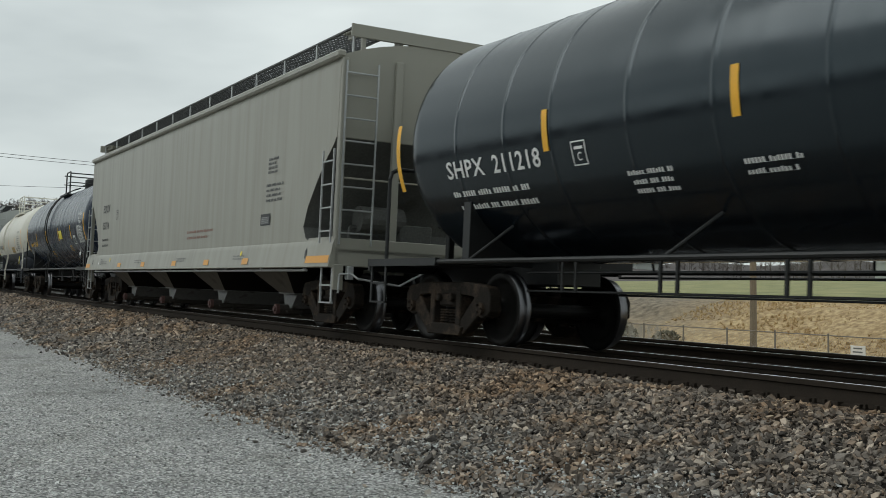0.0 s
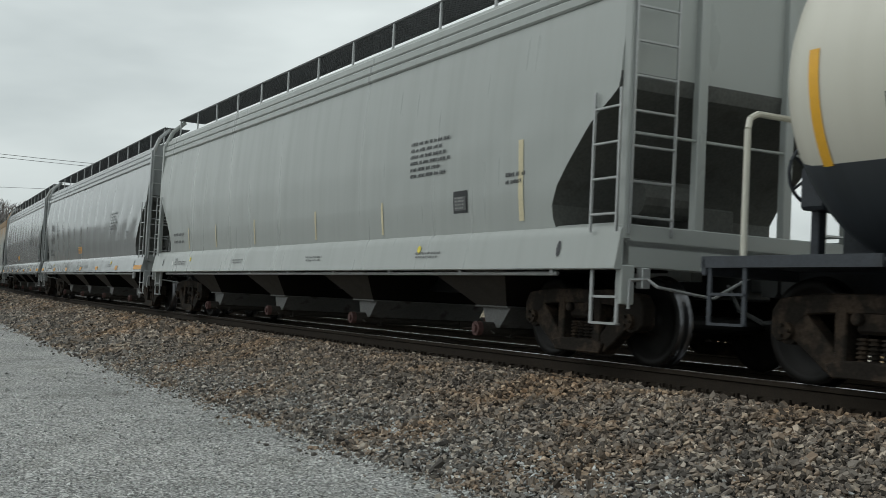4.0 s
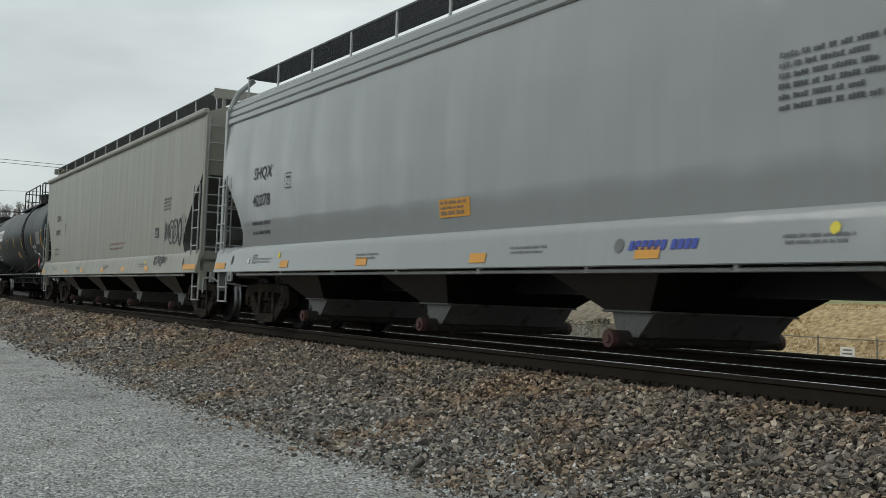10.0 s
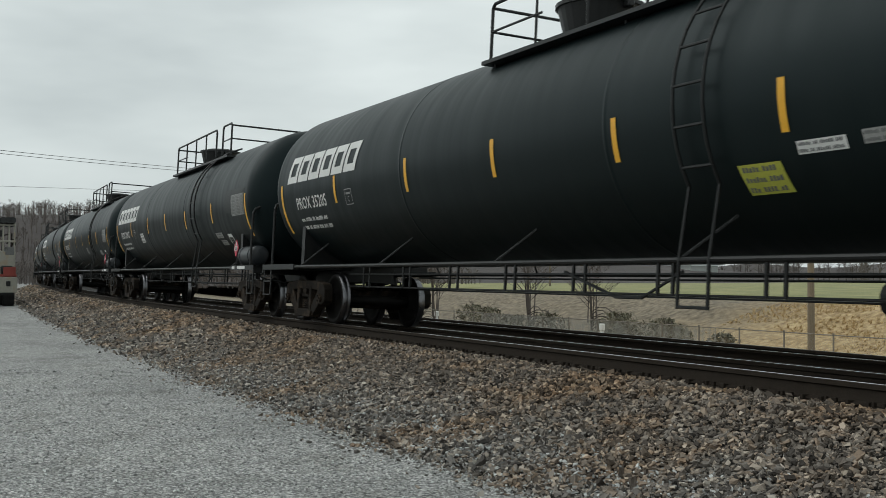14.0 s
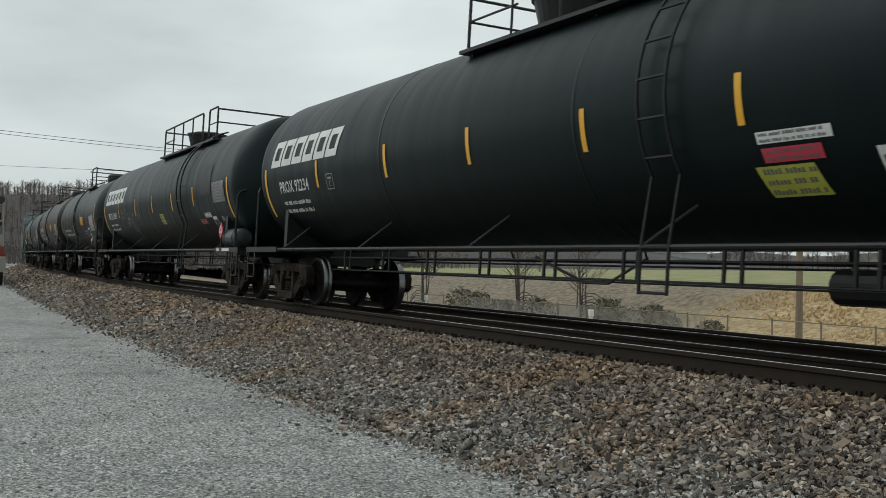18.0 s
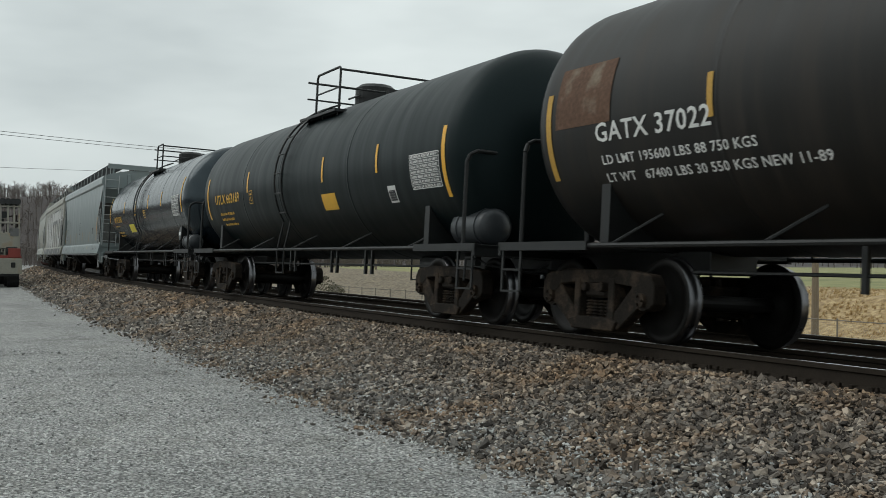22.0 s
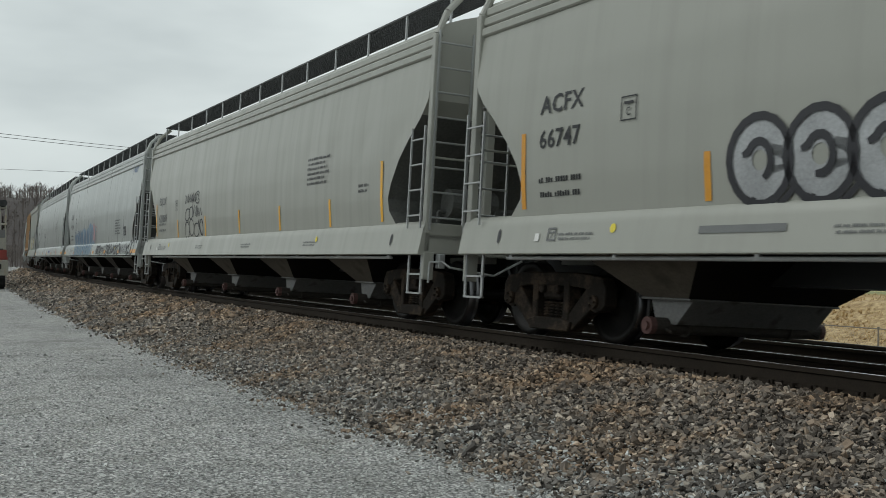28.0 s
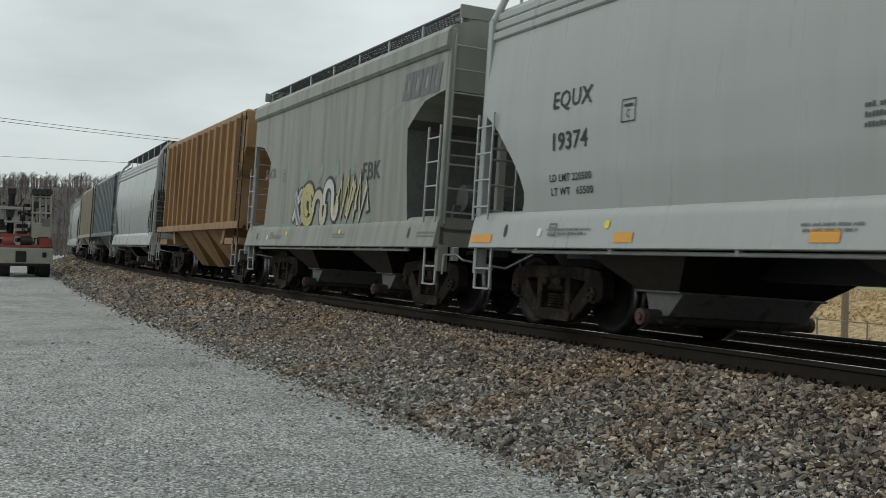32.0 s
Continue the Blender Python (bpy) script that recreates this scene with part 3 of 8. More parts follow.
def stone_material(name, brown):
    m = bpy.data.materials.new(name)
    m.use_nodes = True
    n, l = m.node_tree.nodes, m.node_tree.links
    b = n["Principled BSDF"]
    geo = n.new("ShaderNodeNewGeometry")
    info = n.new("ShaderNodeObjectInfo")
    add = n.new("ShaderNodeMath")
    add.operation = "ADD"
    l.new(geo.outputs["Random Per Island"], add.inputs[0])
    l.new(info.outputs["Random"], add.inputs[1])
    fr = n.new("ShaderNodeMath")
    fr.operation = "FRACT"
    l.new(add.outputs[0], fr.inputs[0])
    r = n.new("ShaderNodeValToRGB")
    e = r.color_ramp.elements
    for _ in range(4):
        e.new(0.5)
    tones = [(0.0, (0.035, 0.031, 0.028)), (0.2, (0.10, 0.09, 0.08)), (0.42, (0.185, 0.168, 0.15)), (0.6, (0.24, 0.228, 0.21)), (0.8, (0.27, 0.215, 0.165)), (1.0, (0.56, 0.52, 0.46))]
    for x, (p_, c) in zip(e, tones):
        x.position, x.color = p_, (*c, 1)
    l.new(fr.outputs[0], r.inputs["Fac"])
    co = n.new("ShaderNodeTexCoord")
    big = n.new("ShaderNodeTexNoise")
    big.inputs["Scale"].default_value, big.inputs["Detail"].default_value = 0.9, 4.0
    l.new(geo.outputs["Position"], big.inputs["Vector"])
    rr = n.new("ShaderNodeMapRange")
    rr.inputs["From Min"].default_value, rr.inputs["From Max"].default_value = 0.48, 0.66
    rr.inputs["To Max"].default_value = brown
    l.new(big.outputs["Fac"], rr.inputs["Value"])
    mx = n.new("ShaderNodeMix")
    mx.data_type, mx.blend_type = "RGBA", "MULTIPLY"
    # brown dust from the trains lies thickest near the rails
    sep = n.new("ShaderNodeSeparateXYZ")
    l.new(geo.outputs["Position"], sep.inputs[0])
    dust = n.new("ShaderNodeMapRange")
    dust.inputs["From Min"].default_value, dust.inputs["From Max"].default_value = 0.12, 0.5
    dust.inputs["To Max"].default_value = brown * 0.55
    l.new(sep.outputs["Z"], dust.inputs["Value"])
    both = n.new("ShaderNodeMath")
    both.operation, both.use_clamp = "ADD", True
    l.new(rr.outputs["Result"], both.inputs[0])
    l.new(dust.outputs["Result"], both.inputs[1])
    l.new(both.outputs[0], mx.inputs[0])
    l.new(r.outputs["Color"], mx.inputs[6])
    mx.inputs[7].default_value = (1.10, 0.88, 0.68, 1)
    l.new(mx.outputs[2], b.inputs["Base Color"])
    b.inputs["Roughness"].default_value = 0.85
    fine = n.new("ShaderNodeTexNoise")
    fine.inputs["Scale"].default_value = 90.0
    l.new(co.outputs["Object"], fine.inputs["Vector"])
    bp = n.new("ShaderNodeBump")
    bp.inputs["Strength"].default_value, bp.inputs["Distance"].default_value = 0.5, 0.004
    l.new(fine.outputs["Fac"], bp.inputs["Height"])
    l.new(bp.outputs["Normal"], b.inputs["Normal"])
    return m


STONE = stone_material("mixed_ballast_stone", 0.75)
# near-black bed colour paints in the shade between the stones
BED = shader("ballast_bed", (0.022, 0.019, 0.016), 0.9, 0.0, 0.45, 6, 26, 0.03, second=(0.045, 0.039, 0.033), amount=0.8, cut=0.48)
SHOULDER = 1.72


def ballast_height(s, lat):
    """The ballast's top: level at the sleepers' ends, then a slope down to the lot."""
    top = on_track(s, SHOULDER, -0.2).z
    end = toe(s)
    if lat <= SHOULDER:
        return on_track(s, lat, -0.2).z
    f = min(1.0, (lat - SHOULDER) / (end - SHOULDER))
    return top + (0.015 - top) * (f ** 0.9)


def ballast_bed():
    along = [*range(-420, -60, 6), *[-60 + 0.5 * i for i in range(160)], 25, 40, 60]
    verts, faces = [], []
    cross = [-14.0, -9.2, -8.2, -6.9, -5.5, -4.4, -3.4, -2.6, -1.72, -0.9, 0.0, 0.9, 1.45, 1.72, 2.0, 2.4, 2.8, 3.2, 3.6, 4.0, 4.25]
    for s in along:
        for lat in cross:
            if lat > -1.8:
                k_ = min(lat, toe(s) + 0.05)
                z = ballast_height(s, k_) - 0.02 if lat <= 4.0 else -0.03
                verts.append(level_track(s, k_, z + 0.012 * noise.noise((s * 3, lat * 3, 0))))
            else:
                z = {-2.6: 0.3, -3.4: 0.17, -4.4: 0.09, -5.5: 0.085, -6.9: 0.06, -8.2: 0.02, -9.2: -0.15, -14.0: -0.75}[lat]
                verts.append(level_track(s, lat, z))
    k = len(cross)
    for i in range(len(along) - 1):
        for j in range(k - 1):
            a = i * k + j
            faces.append((a, a + 1, a + k + 1, a + k))
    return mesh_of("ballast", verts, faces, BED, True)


ballast = tagged(new("ballast", ballast_bed()), "grey and brown crushed stone ballast under the tracks", "ballast", kind="structure")

RAIL = [(-0.075, 0.0), (0.075, 0.0), (0.075, 0.012), (0.012, 0.035), (0.009, 0.13), (0.036, 0.142), (0.037, 0.178), (0.028, 0.186), (-0.028, 0.186), (-0.037, 0.178), (-0.036, 0.142), (-0.009, 0.13), (-0.012, 0.035), (-0.075, 0.012)]
ALONG = [*range(-420, -120, 6), *range(-120, 41, 2)]


def rails(name, lat, at, label):
    frames = [(lambda a, h, s=s: at(s, lat + a, h)) for s in ALONG]
    ob = tagged(new(name, sweep(name, RAIL, frames, M["rail"])), label, "rail", "running rails", "structure")
    head = [(-0.026, 0.1865), (0.026, 0.1865), (0.026, 0.1885), (-0.026, 0.1885)]
    part("running_surface", sweep("running_surface", head, [(lambda a, h, s=s: at(s, lat + a, h)) for s in ALONG], M["rail_top"]), None, ob, "polished bright rail head")
    return ob


def far_track(s, lat, h):
    """The second track: parallel, some way down the same cant."""
    return level_track(s, lat, 0.215 + h + (lat + 5.2) * 0.045)


rails("rail_near", 0.755, lambda s, a, h: on_track(s, a, h - 0.186), "rusty steel rail with a polished head")
rails("rail_far", -0.755, lambda s, a, h: on_track(s, a, h - 0.186), "rusty steel rail with a polished head")
rails("second_track_rail_near", -3.75, far_track, "rusty steel rail of the second track")
rails("second_track_rail_far", -5.26, far_track, "rusty steel rail of the second track")

# ---- trucks: two side frames, springs, wheels ----
def wheel_mesh():
    """A turned wheel: plate, rim, flange towards the track's middle; axis along y, outer face at -y."""
    prof = [(0.0, -0.09), (0.10, -0.09), (0.115, -0.055), (0.16, -0.035), (0.33, -0.01), (0.37, -0.06), (0.40, -0.07), (0.452, -0.068), (0.457, 0.02), (0.462, 0.045), (0.484, 0.055), (0.484, 0.072), (0.40, 0.075), (0.37, 0.06), (0.33, 0.02), (0.16, 0.03), (0.11, 0.09), (0.0, 0.09)]
    k, verts, faces, mats = 40, [], [], []
    for i in range(k):
        a = 2 * math.pi * i / k
        verts += [(r * math.cos(a), y, r * math.sin(a)) for r, y in prof]
    m = len(prof)
    for i in range(k):
        for j in range(m - 1):
            a, b = i * m + j, ((i + 1) % k) * m + j
            faces.append((a, b, b + 1, a + 1))
            mats.append(1 if j in (7, 8, 9, 10) else 0)
    me = mesh_of("wheel", verts, faces, M["wheel"], True)
    me.materials.append(M["tread"])
    me.polygons.foreach_set("material_index", mats)
    return me


def flipped(me):
    c = me.copy()
    c.transform(Matrix.Diagonal((1, -1, 1, 1)))
    c.flip_normals()
    return c


def side_frame_mesh():
    """A cast side frame: bowed top member, two slanting legs, a spring window and two side holes."""
    bm = bmesh.new()
    top = [(-1.08, 0.60), (-1.0, 0.71), (-0.55, 0.76), (0.55, 0.76), (1.0, 0.71), (1.08, 0.60), (1.08, 0.40), (1.0, 0.34), (0.90, 0.36), (0.80, 0.50), (0.68, 0.58), (0.45, 0.60), (-0.45, 0.60), (-0.68, 0.58), (-0.80, 0.50), (-0.90, 0.36), (-1.0, 0.34), (-1.08, 0.40)]
    plate(bm, top, -0.09, 0.08)
    for k in (-1, 1):
        plate(bm, [(k * 0.92, 0.42), (k * 0.74, 0.62), (k * 0.33, 0.24), (k * 0.44, 0.09)][::k], -0.085, 0.07)
        plate(bm, [(k * 0.39, 0.66), (k * 0.27, 0.66), (k * 0.27, 0.18), (k * 0.39, 0.18)][::k], -0.10, 0.075)
    plate(bm, [(-0.47, 0.19), (-0.40, 0.08), (0.40, 0.08), (0.47, 0.19), (0.30, 0.225), (-0.30, 0.225)], -0.12, 0.11)
    for x in (-0.16, 0.16):
        drum(bm, (x, -0.07, 0.56), (0, 1, 0), 0.055, 0.12, 12)
    bmesh.ops.recalc_face_normals(bm, faces=bm.faces)
    bmesh.ops.bevel(bm, geom=list(bm.edges), offset=0.012, segments=1, affect="EDGES")
    return from_bm("side_frame", bm, M["truck"])


def spring_mesh():
    """Four coil springs, each a column with a coiled outline."""
    verts, faces, k = [], [], 10
    rings = []
    for i in range(6):
        z = 0.225 + 0.036 * i
        rings += [(0.036, z), (0.054, z + 0.009), (0.054, z + 0.019), (0.036, z + 0.028)]
    for x in (-0.18, -0.06, 0.06, 0.18):
        base = len(verts)
        for r, z in rings:
            verts += [(x + r * math.cos(2 * math.pi * j / k), r * math.sin(2 * math.pi * j / k), z) for j in range(k)]
        for i in range(len(rings) - 1):
            for j in range(k):
                p_, q = base + i * k + j, base + i * k + (j + 1) % k
                faces.append((p_, q, q + k, p_ + k))
    return mesh_of("spring_nest", verts, faces, M["truck"])


def bolster_mesh():
    bm = bmesh.new()
    box(bm, -0.2, 0.2, -1.08, 1.08, 0.46, 0.66, 0.03)
    box(bm, -0.5, 0.5, -0.16, 0.16, 0.64, 0.74, 0.02)
    for x in (-0.52, 0.52):
        box(bm, x - 0.06, x + 0.06, -0.9, 0.9, 0.30, 0.42, 0.02)
    for k in (-1, 1):
        drum(bm, (0, k * 0.62, 0.70), (0, 0, 1), 0.09, 0.1, 12)
    return from_bm("truck", bm, M["truck"])


def bearing_mesh():
    bm = bmesh.new()
    drum(bm, (0, 0, 0), (0, 1, 0), 0.115, 0.16, 18)
    drum(bm, (0, -0.1, 0), (0, 1, 0), 0.075, 0.06, 14)
    for i in range(3):
        a = 2 * math.pi * i / 3
        drum(bm, (0.05 * math.cos(a), -0.14, 0.05 * math.sin(a)), (0, 1, 0), 0.016, 0.03, 6)
    return from_bm("bearing", bm, M["truck"])


def axle_mesh():
    bm = bmesh.new()
    drum(bm, (0, 0, 0), (0, 1, 0), 0.09, 1.9, 16)
    return from_bm("axle", bm, M["wheel"])


ROLLING = []


def add_truck(car, x):
    t = part("truck", cached("bolster", bolster_mesh), None, car, "grimy cast steel truck with two wheelsets", (x, 0, 0))
    for k in (-1, 1):
        part("side_frame", cached("side_frame", side_frame_mesh), None, t, at=(0, k * 1.0, 0.02))
        part("spring_nest", cached("spring", spring_mesh), None, t, at=(0, k * 1.0, 0))
        for dx in (-0.89, 0.89):
            w = part("wheel", cached("wheel", wheel_mesh) if k < 0 else cached("wheel_b", lambda: flipped(cached("wheel", wheel_mesh))), None, t, at=(dx, k * 0.755, 0.457))
            ROLLING.append((w, car))
            part("bearing", cached("bearing", bearing_mesh) if k < 0 else cached("bearing_b", lambda: flipped(cached("bearing", bearing_mesh))), None, t, at=(dx, k * 1.0, 0.457))
    for dx in (-0.89, 0.89):
        part("axle", cached("axle", axle_mesh), None, t, at=(dx, 0, 0.457))
    return t


def coupler_mesh():
    bm = bmesh.new()
    box(bm, -1.2, -0.38, -0.2, 0.2, 0.72, 1.02, 0.02)
    box(bm, -0.40, -0.10, -0.075, 0.075, 0.80, 0.95, 0.02)
    plate(bm, [(-0.16, 0.76), (0.02, 0.76), (0.05, 0.80), (0.05, 0.96), (0.02, 1.0), (-0.16, 1.0)], -0.15, 0.13)
    pipe(bm, [(-0.5, -0.28, 0.86), (-0.3, -0.3, 0.62), (0.0, -0.26, 0.5), (0.08, -0.2, 0.52)], 0.025)
    return from_bm("coupler", bm, M["steel"])


def turned(me):
    c = me.copy()
    c.transform(Matrix.Rotation(math.pi, 4, "Z"))
    return c


def lever_mesh(mat):
    """The bent rod that lifts the coupler's pin, with its hanging grip."""
    bm = bmesh.new()
    pipe(bm, [(-0.55, -1.48, 0.58), (-0.55, -1.47, 0.86), (-0.50, -1.30, 0.87), (-0.44, -1.22, 0.80), (-0.40, -0.55, 0.72), (-0.33, -0.15, 0.95)], 0.016, 7)
    box(bm, -0.60, -0.50, -1.36, -1.26, 0.78, 0.98, 0.008)
    return from_bm("uncoupling_lever", bm, M[mat])


def add_couplers(car, half, metal="galvanised"):
    part("uncoupling_lever", cached("lever" + metal, lambda: lever_mesh(metal)), None, car, at=(half, 0, 0))
    part("uncoupling_lever", cached("lever_r" + metal, lambda: turned(cached("lever" + metal, lambda: lever_mesh(metal)))), None, car, at=(-half, 0, 0))
    part("coupler", cached("coupler", coupler_mesh), None, car, at=(half, 0, 0))
    part("coupler", cached("coupler_r", lambda: turned(cached("coupler", coupler_mesh))), None, car, at=(-half, 0, 0))


# ---- lettering and marks laid on a side ----
WORDS = ("1055 SHPX 211218 C EQUX 13714 PROPYLENE GLYCOL DI 51355 SHQX 42056 41914 NAHX 610346 42078 CEFX 54058 ACFX 51367 66747 621089 14194 19374 GACK K N i S T O FBK".split()
         + ["UTLX 200665", "UTLX 663169", "NATX 231055", "GATX 37022", "GATX 37017", "LOW ODOR", "ISOBUTYLENE", "HYDROGEN PEROXIDE", "PROX 33621", "PROX 35205", "PROX 34905", "PROX 39751", "PROX 92234", "PROX 33619"]
         + ["LD LMT 219700", "LT WT   66300", "LD LMT 220500", "LT WT   65500", "LD LMT 195400 LBS 88 650 KG", "LT WT   67600 LBS 30 650 KG NEW 10-89", "LD LMT 195600 LBS 88 750 KGS", "LT WT   67400 LBS 30 550 KGS NEW 11-89"])


def set_type():
    """Outlines of all words, one unit high, made in one go."""
    made = []
    for w in WORDS:
        cu = bpy.data.curves.new("lettering", "FONT")
        cu.body, cu.size, cu.resolution_u, cu.offset, cu.space_character = w, 1 / 0.7, 5 if len(w) == 1 else 2, 0.022, 1.06
        ob = bpy.data.objects.new("lettering", cu)
        scene.collection.objects.link(ob)
        made.append(ob)
    bpy.context.view_layer.update()
    deps = bpy.context.evaluated_depsgraph_get()
    out = {}
    for w, ob in zip(WORDS, made):
        me = bpy.data.meshes.new_from_object(ob.evaluated_get(deps))
        out[w] = ([v.co.copy() for v in me.vertices], [tuple(p_.vertices) for p_ in me.polygons])
        bpy.data.meshes.remove(me)
    for ob in made:
        bpy.data.objects.remove(ob)
    return out


TYPE = set_type()


def text_outline(string, size, wide=1.0, slant=0.0):
    verts, faces = TYPE[string]
    bm = bmesh.new()
    vs = [bm.verts.new((size * (wide * v.x + slant * v.y), size * v.y, 0)) for v in verts]
    for f in faces:
        bm.faces.new([vs[i] for i in f])
    return bm


def lay(bm, surface, x, z, step=0.07):
    """Lays flat shapes of a bmesh in x and y onto a side: surface(z) gives the side's y and z for a height along the skin."""
    ys = [v.co.y for v in bm.verts]
    lo, hi = min(ys), max(ys)
    k = int((hi - lo) / step)
    for i in range(1, k + 1):
        bmesh.ops.bisect_plane(bm, geom=[*bm.verts, *bm.edges, *bm.faces], plane_co=(0, lo + (hi - lo) * i / (k + 1), 0), plane_no=(0, 1, 0))
    for v in bm.verts:
        y, zz = surface(z + v.co.y)
        v.co = (x + v.co.x, y - v.co.z, zz)
    return bm


def flat_quad(bm, x0, x1, y0, y1, lift=0.0, lean=0.0):
    v = [bm.verts.new((x + lean * (y - y0), y, lift)) for x, y in ((x0, y0), (x1, y0), (x1, y1), (x0, y1))]
    bm.faces.new(v)


def frame_quads(bm, x0, x1, y0, y1, w, lift=0.0):
    flat_quad(bm, x0, x1, y0, y0 + w, lift)
    flat_quad(bm, x0, x1, y1 - w, y1, lift)
    flat_quad(bm, x0, x0 + w, y0 + w, y1 - w, lift)
    flat_quad(bm, x1 - w, x1, y0 + w, y1 - w, lift)


def letters(car, surface, string, x, z, size, mat, wide=1.0, slant=0.0, name="lettering", label="", width=0.0):
    if width:
        wide = width / size / max(v.x for v in TYPE[string][0])
    return part(name, lay(text_outline(string, size, wide, slant), surface, x, z), M[mat], car, label)


def bars(car, surface, x, z, rows, mat, name="lettering", label="small stencilled data lines", seed=1, lift=0.0):
    """Lines of writing too small to read: rows of (start, length, height, drop)."""
    rnd = random.Random(seed)
    last = None
    for start, length, height, drop in rows:
        u, left, bm, open_ = start, rnd.randint(2, 6), bmesh.new(), None
        low, thin = -drop, -drop + 0.045 * height
        while u + 0.6 * height < start + length:
            high, e = low + height * rnd.choice((1.0, 1.0, 0.8)), u + 0.56 * height
            v = [bm.verts.new((x_, y_, lift)) for x_, y_ in ((u, low), (e, low), (e, thin), (e, high), (u, high), (u, thin))]
            bm.faces.new(v)
            if open_:
                bm.faces.new((open_[0], v[0], v[5], open_[1]))
            open_ = (v[1], v[2])
            left -= 1
            u += height * (0.84 if left else 1.6)
            left = left or rnd.randint(2, 6)
        if open_:
            last = part(name, lay(bm, surface, x, z), M[mat], car, label)
        else:
            bm.free()
    return last


def patch(car, surface, x, z, w, h, mat, name="sticker", label="", lean=0.0, lift=0.0, tilt=0.0):
    bm = bmesh.new()
    flat_quad(bm, 0, w, 0, h, lift, lean)
    if tilt:
        bmesh.ops.rotate(bm, cent=(0, 0, 0), matrix=Matrix.Rotation(tilt, 3, "Z"), verts=bm.verts)
    return part(name, lay(bm, surface, x, z), M[mat], car, label)


def strokes(car, surface, x, z, lines, width, mat, name="graffiti", label="", lift=0.0):
    """Spray lines: each a list of (x, y) points drawn as one ribbon of the given width."""
    for pts in lines:
        p_ = [Vector(q) for q in pts]
        p_ = [a for a, b in zip(p_[:-1], p_[1:]) if (b - a).length > 1e-4] + [p_[-1]]
        if len(p_) < 2:
            continue
        bm, rim = bmesh.new(), []
        for i, q in enumerate(p_):
            d = (p_[min(i + 1, len(p_) - 1)] - p_[max(i - 1, 0)])
            d = d.normalized() if d.length > 1e-5 else Vector((1, 0))
            w = width / 2 * (0.7 if i in (0, len(p_) - 1) else 1.0)
            n_, e = Vector((-d.y, d.x)) * w, d * (-w if i == 0 else w if i == len(p_) - 1 else 0)
            rim.append([bm.verts.new((*(q + e + n_), lift)), bm.verts.new((*(q + e - n_), lift))])
        for (a, b), (c, d) in zip(rim[:-1], rim[1:]):
            bm.faces.new((a, b, d, c))
        lift += 0.00006
        part(name, lay(bm, surface, x, z, 0.12), M[mat], car, label)


def arc(cx, cy, rx, ry, a0, a1, n=10):
    return [(cx + rx * math.cos(radians(a0 + (a1 - a0) * i / n)), cy + ry * math.sin(radians(a0 + (a1 - a0) * i / n))) for i in range(n + 1)]


def scrawl(seed, width, height, count):
    """A loose run of sprayed loops, arches and strokes that spell nothing."""
    rnd = random.Random(seed)
    shapes = (arc(0.45, 0.5, 0.42, 0.48, 100, 560, 20),
              arc(0.3, 0.6, 0.3, 0.36, 200, -20, 8) + arc(0.75, 0.4, 0.16, 0.34, 180, 380, 8),
              [(-0.1, 0.2), (0.12, 0.95), (0.3, 0.1), (0.5, 1.0), (0.66, 0.05), (0.9, 0.85), (1.05, 0.3)],
              [(0.5 + 0.42 * math.sin(q * 0.62), 0.5 + 0.5 * math.sin(q * 0.93 + 0.6)) for q in range(18)],
              [(0.06 * q - 0.1, 0.5 + 0.42 * math.cos(q * 0.9) * (1 - 0.02 * q)) for q in range(20)],
              arc(0.5, 0.5, 0.5, 0.5, 40, 330, 14) + arc(0.5, 0.5, 0.22, 0.25, 330, 620, 10))
    out, w = [], width / count
    for i in range(count):
        glyph, sx, sy, lean = rnd.choice(shapes), rnd.uniform(1.1, 1.45), rnd.uniform(0.8, 1.12), rnd.uniform(-0.05, 0.2)
        dy = rnd.uniform(-0.08, 0.08)
        out.append([(i * w + w * sx * (gx + lean * gy), height * (sy * gy + dy)) for gx, gy in glyph])
    return out


# ---- covered hoppers ----
def profile_round(z):
    """Half-width of a bulging centre-flow side."""
    pts = [(0.9, 1.50), (1.3, 1.52), (1.8, 1.575), (2.4, 1.60), (3.0, 1.58), (3.6, 1.52), (3.95, 1.46), (4.2, 1.38)]
    for (a, ya), (b, yb) in zip(pts[:-1], pts[1:]):
        if z <= b:
            f = max(0.0, (z - a) / (b - a))
            return ya + (yb - ya) * f
    return 1.38


def profile_flat(z):
    return 1.56 if z < 4.0 else 1.56 - (z - 4.0) * 0.2


ROUND_CUT = [(1.30, 1.05), (1.38, 1.18), (1.5, 1.24), (1.65, 1.25), (1.85, 1.14), (2.05, 0.96), (2.25, 0.75), (2.43, 0.56), (2.56, 0.38), (2.66, 0.22), (2.74, 0.12), (2.85, 0.10), (4.2, 0.08)]
ANGLE_CUT = [(1.36, 1.02), (1.42, 1.18), (1.6, 1.30), (1.9, 1.16), (2.3, 0.80), (2.6, 0.48), (2.8, 0.22), (2.92, 0.11), (3.1, 0.09), (4.2, 0.07)]
STEEP_CUT = [(1.30, 1.05), (1.5, 1.12), (1.9, 1.22), (2.3, 1.28), (2.57, 1.28), (2.75, 1.06), (3.0, 0.76), (3.3, 0.43), (3.59, 0.10), (4.2, 0.08)]
TALL_CUT = [(1.30, 0.95), (1.44, 1.10), (1.6, 1.28), (1.78, 1.31), (2.0, 1.20), (2.3, 0.95), (2.6, 0.62), (2.85, 0.30), (2.99, 0.17), (3.1, 0.10), (4.2, 0.08)]
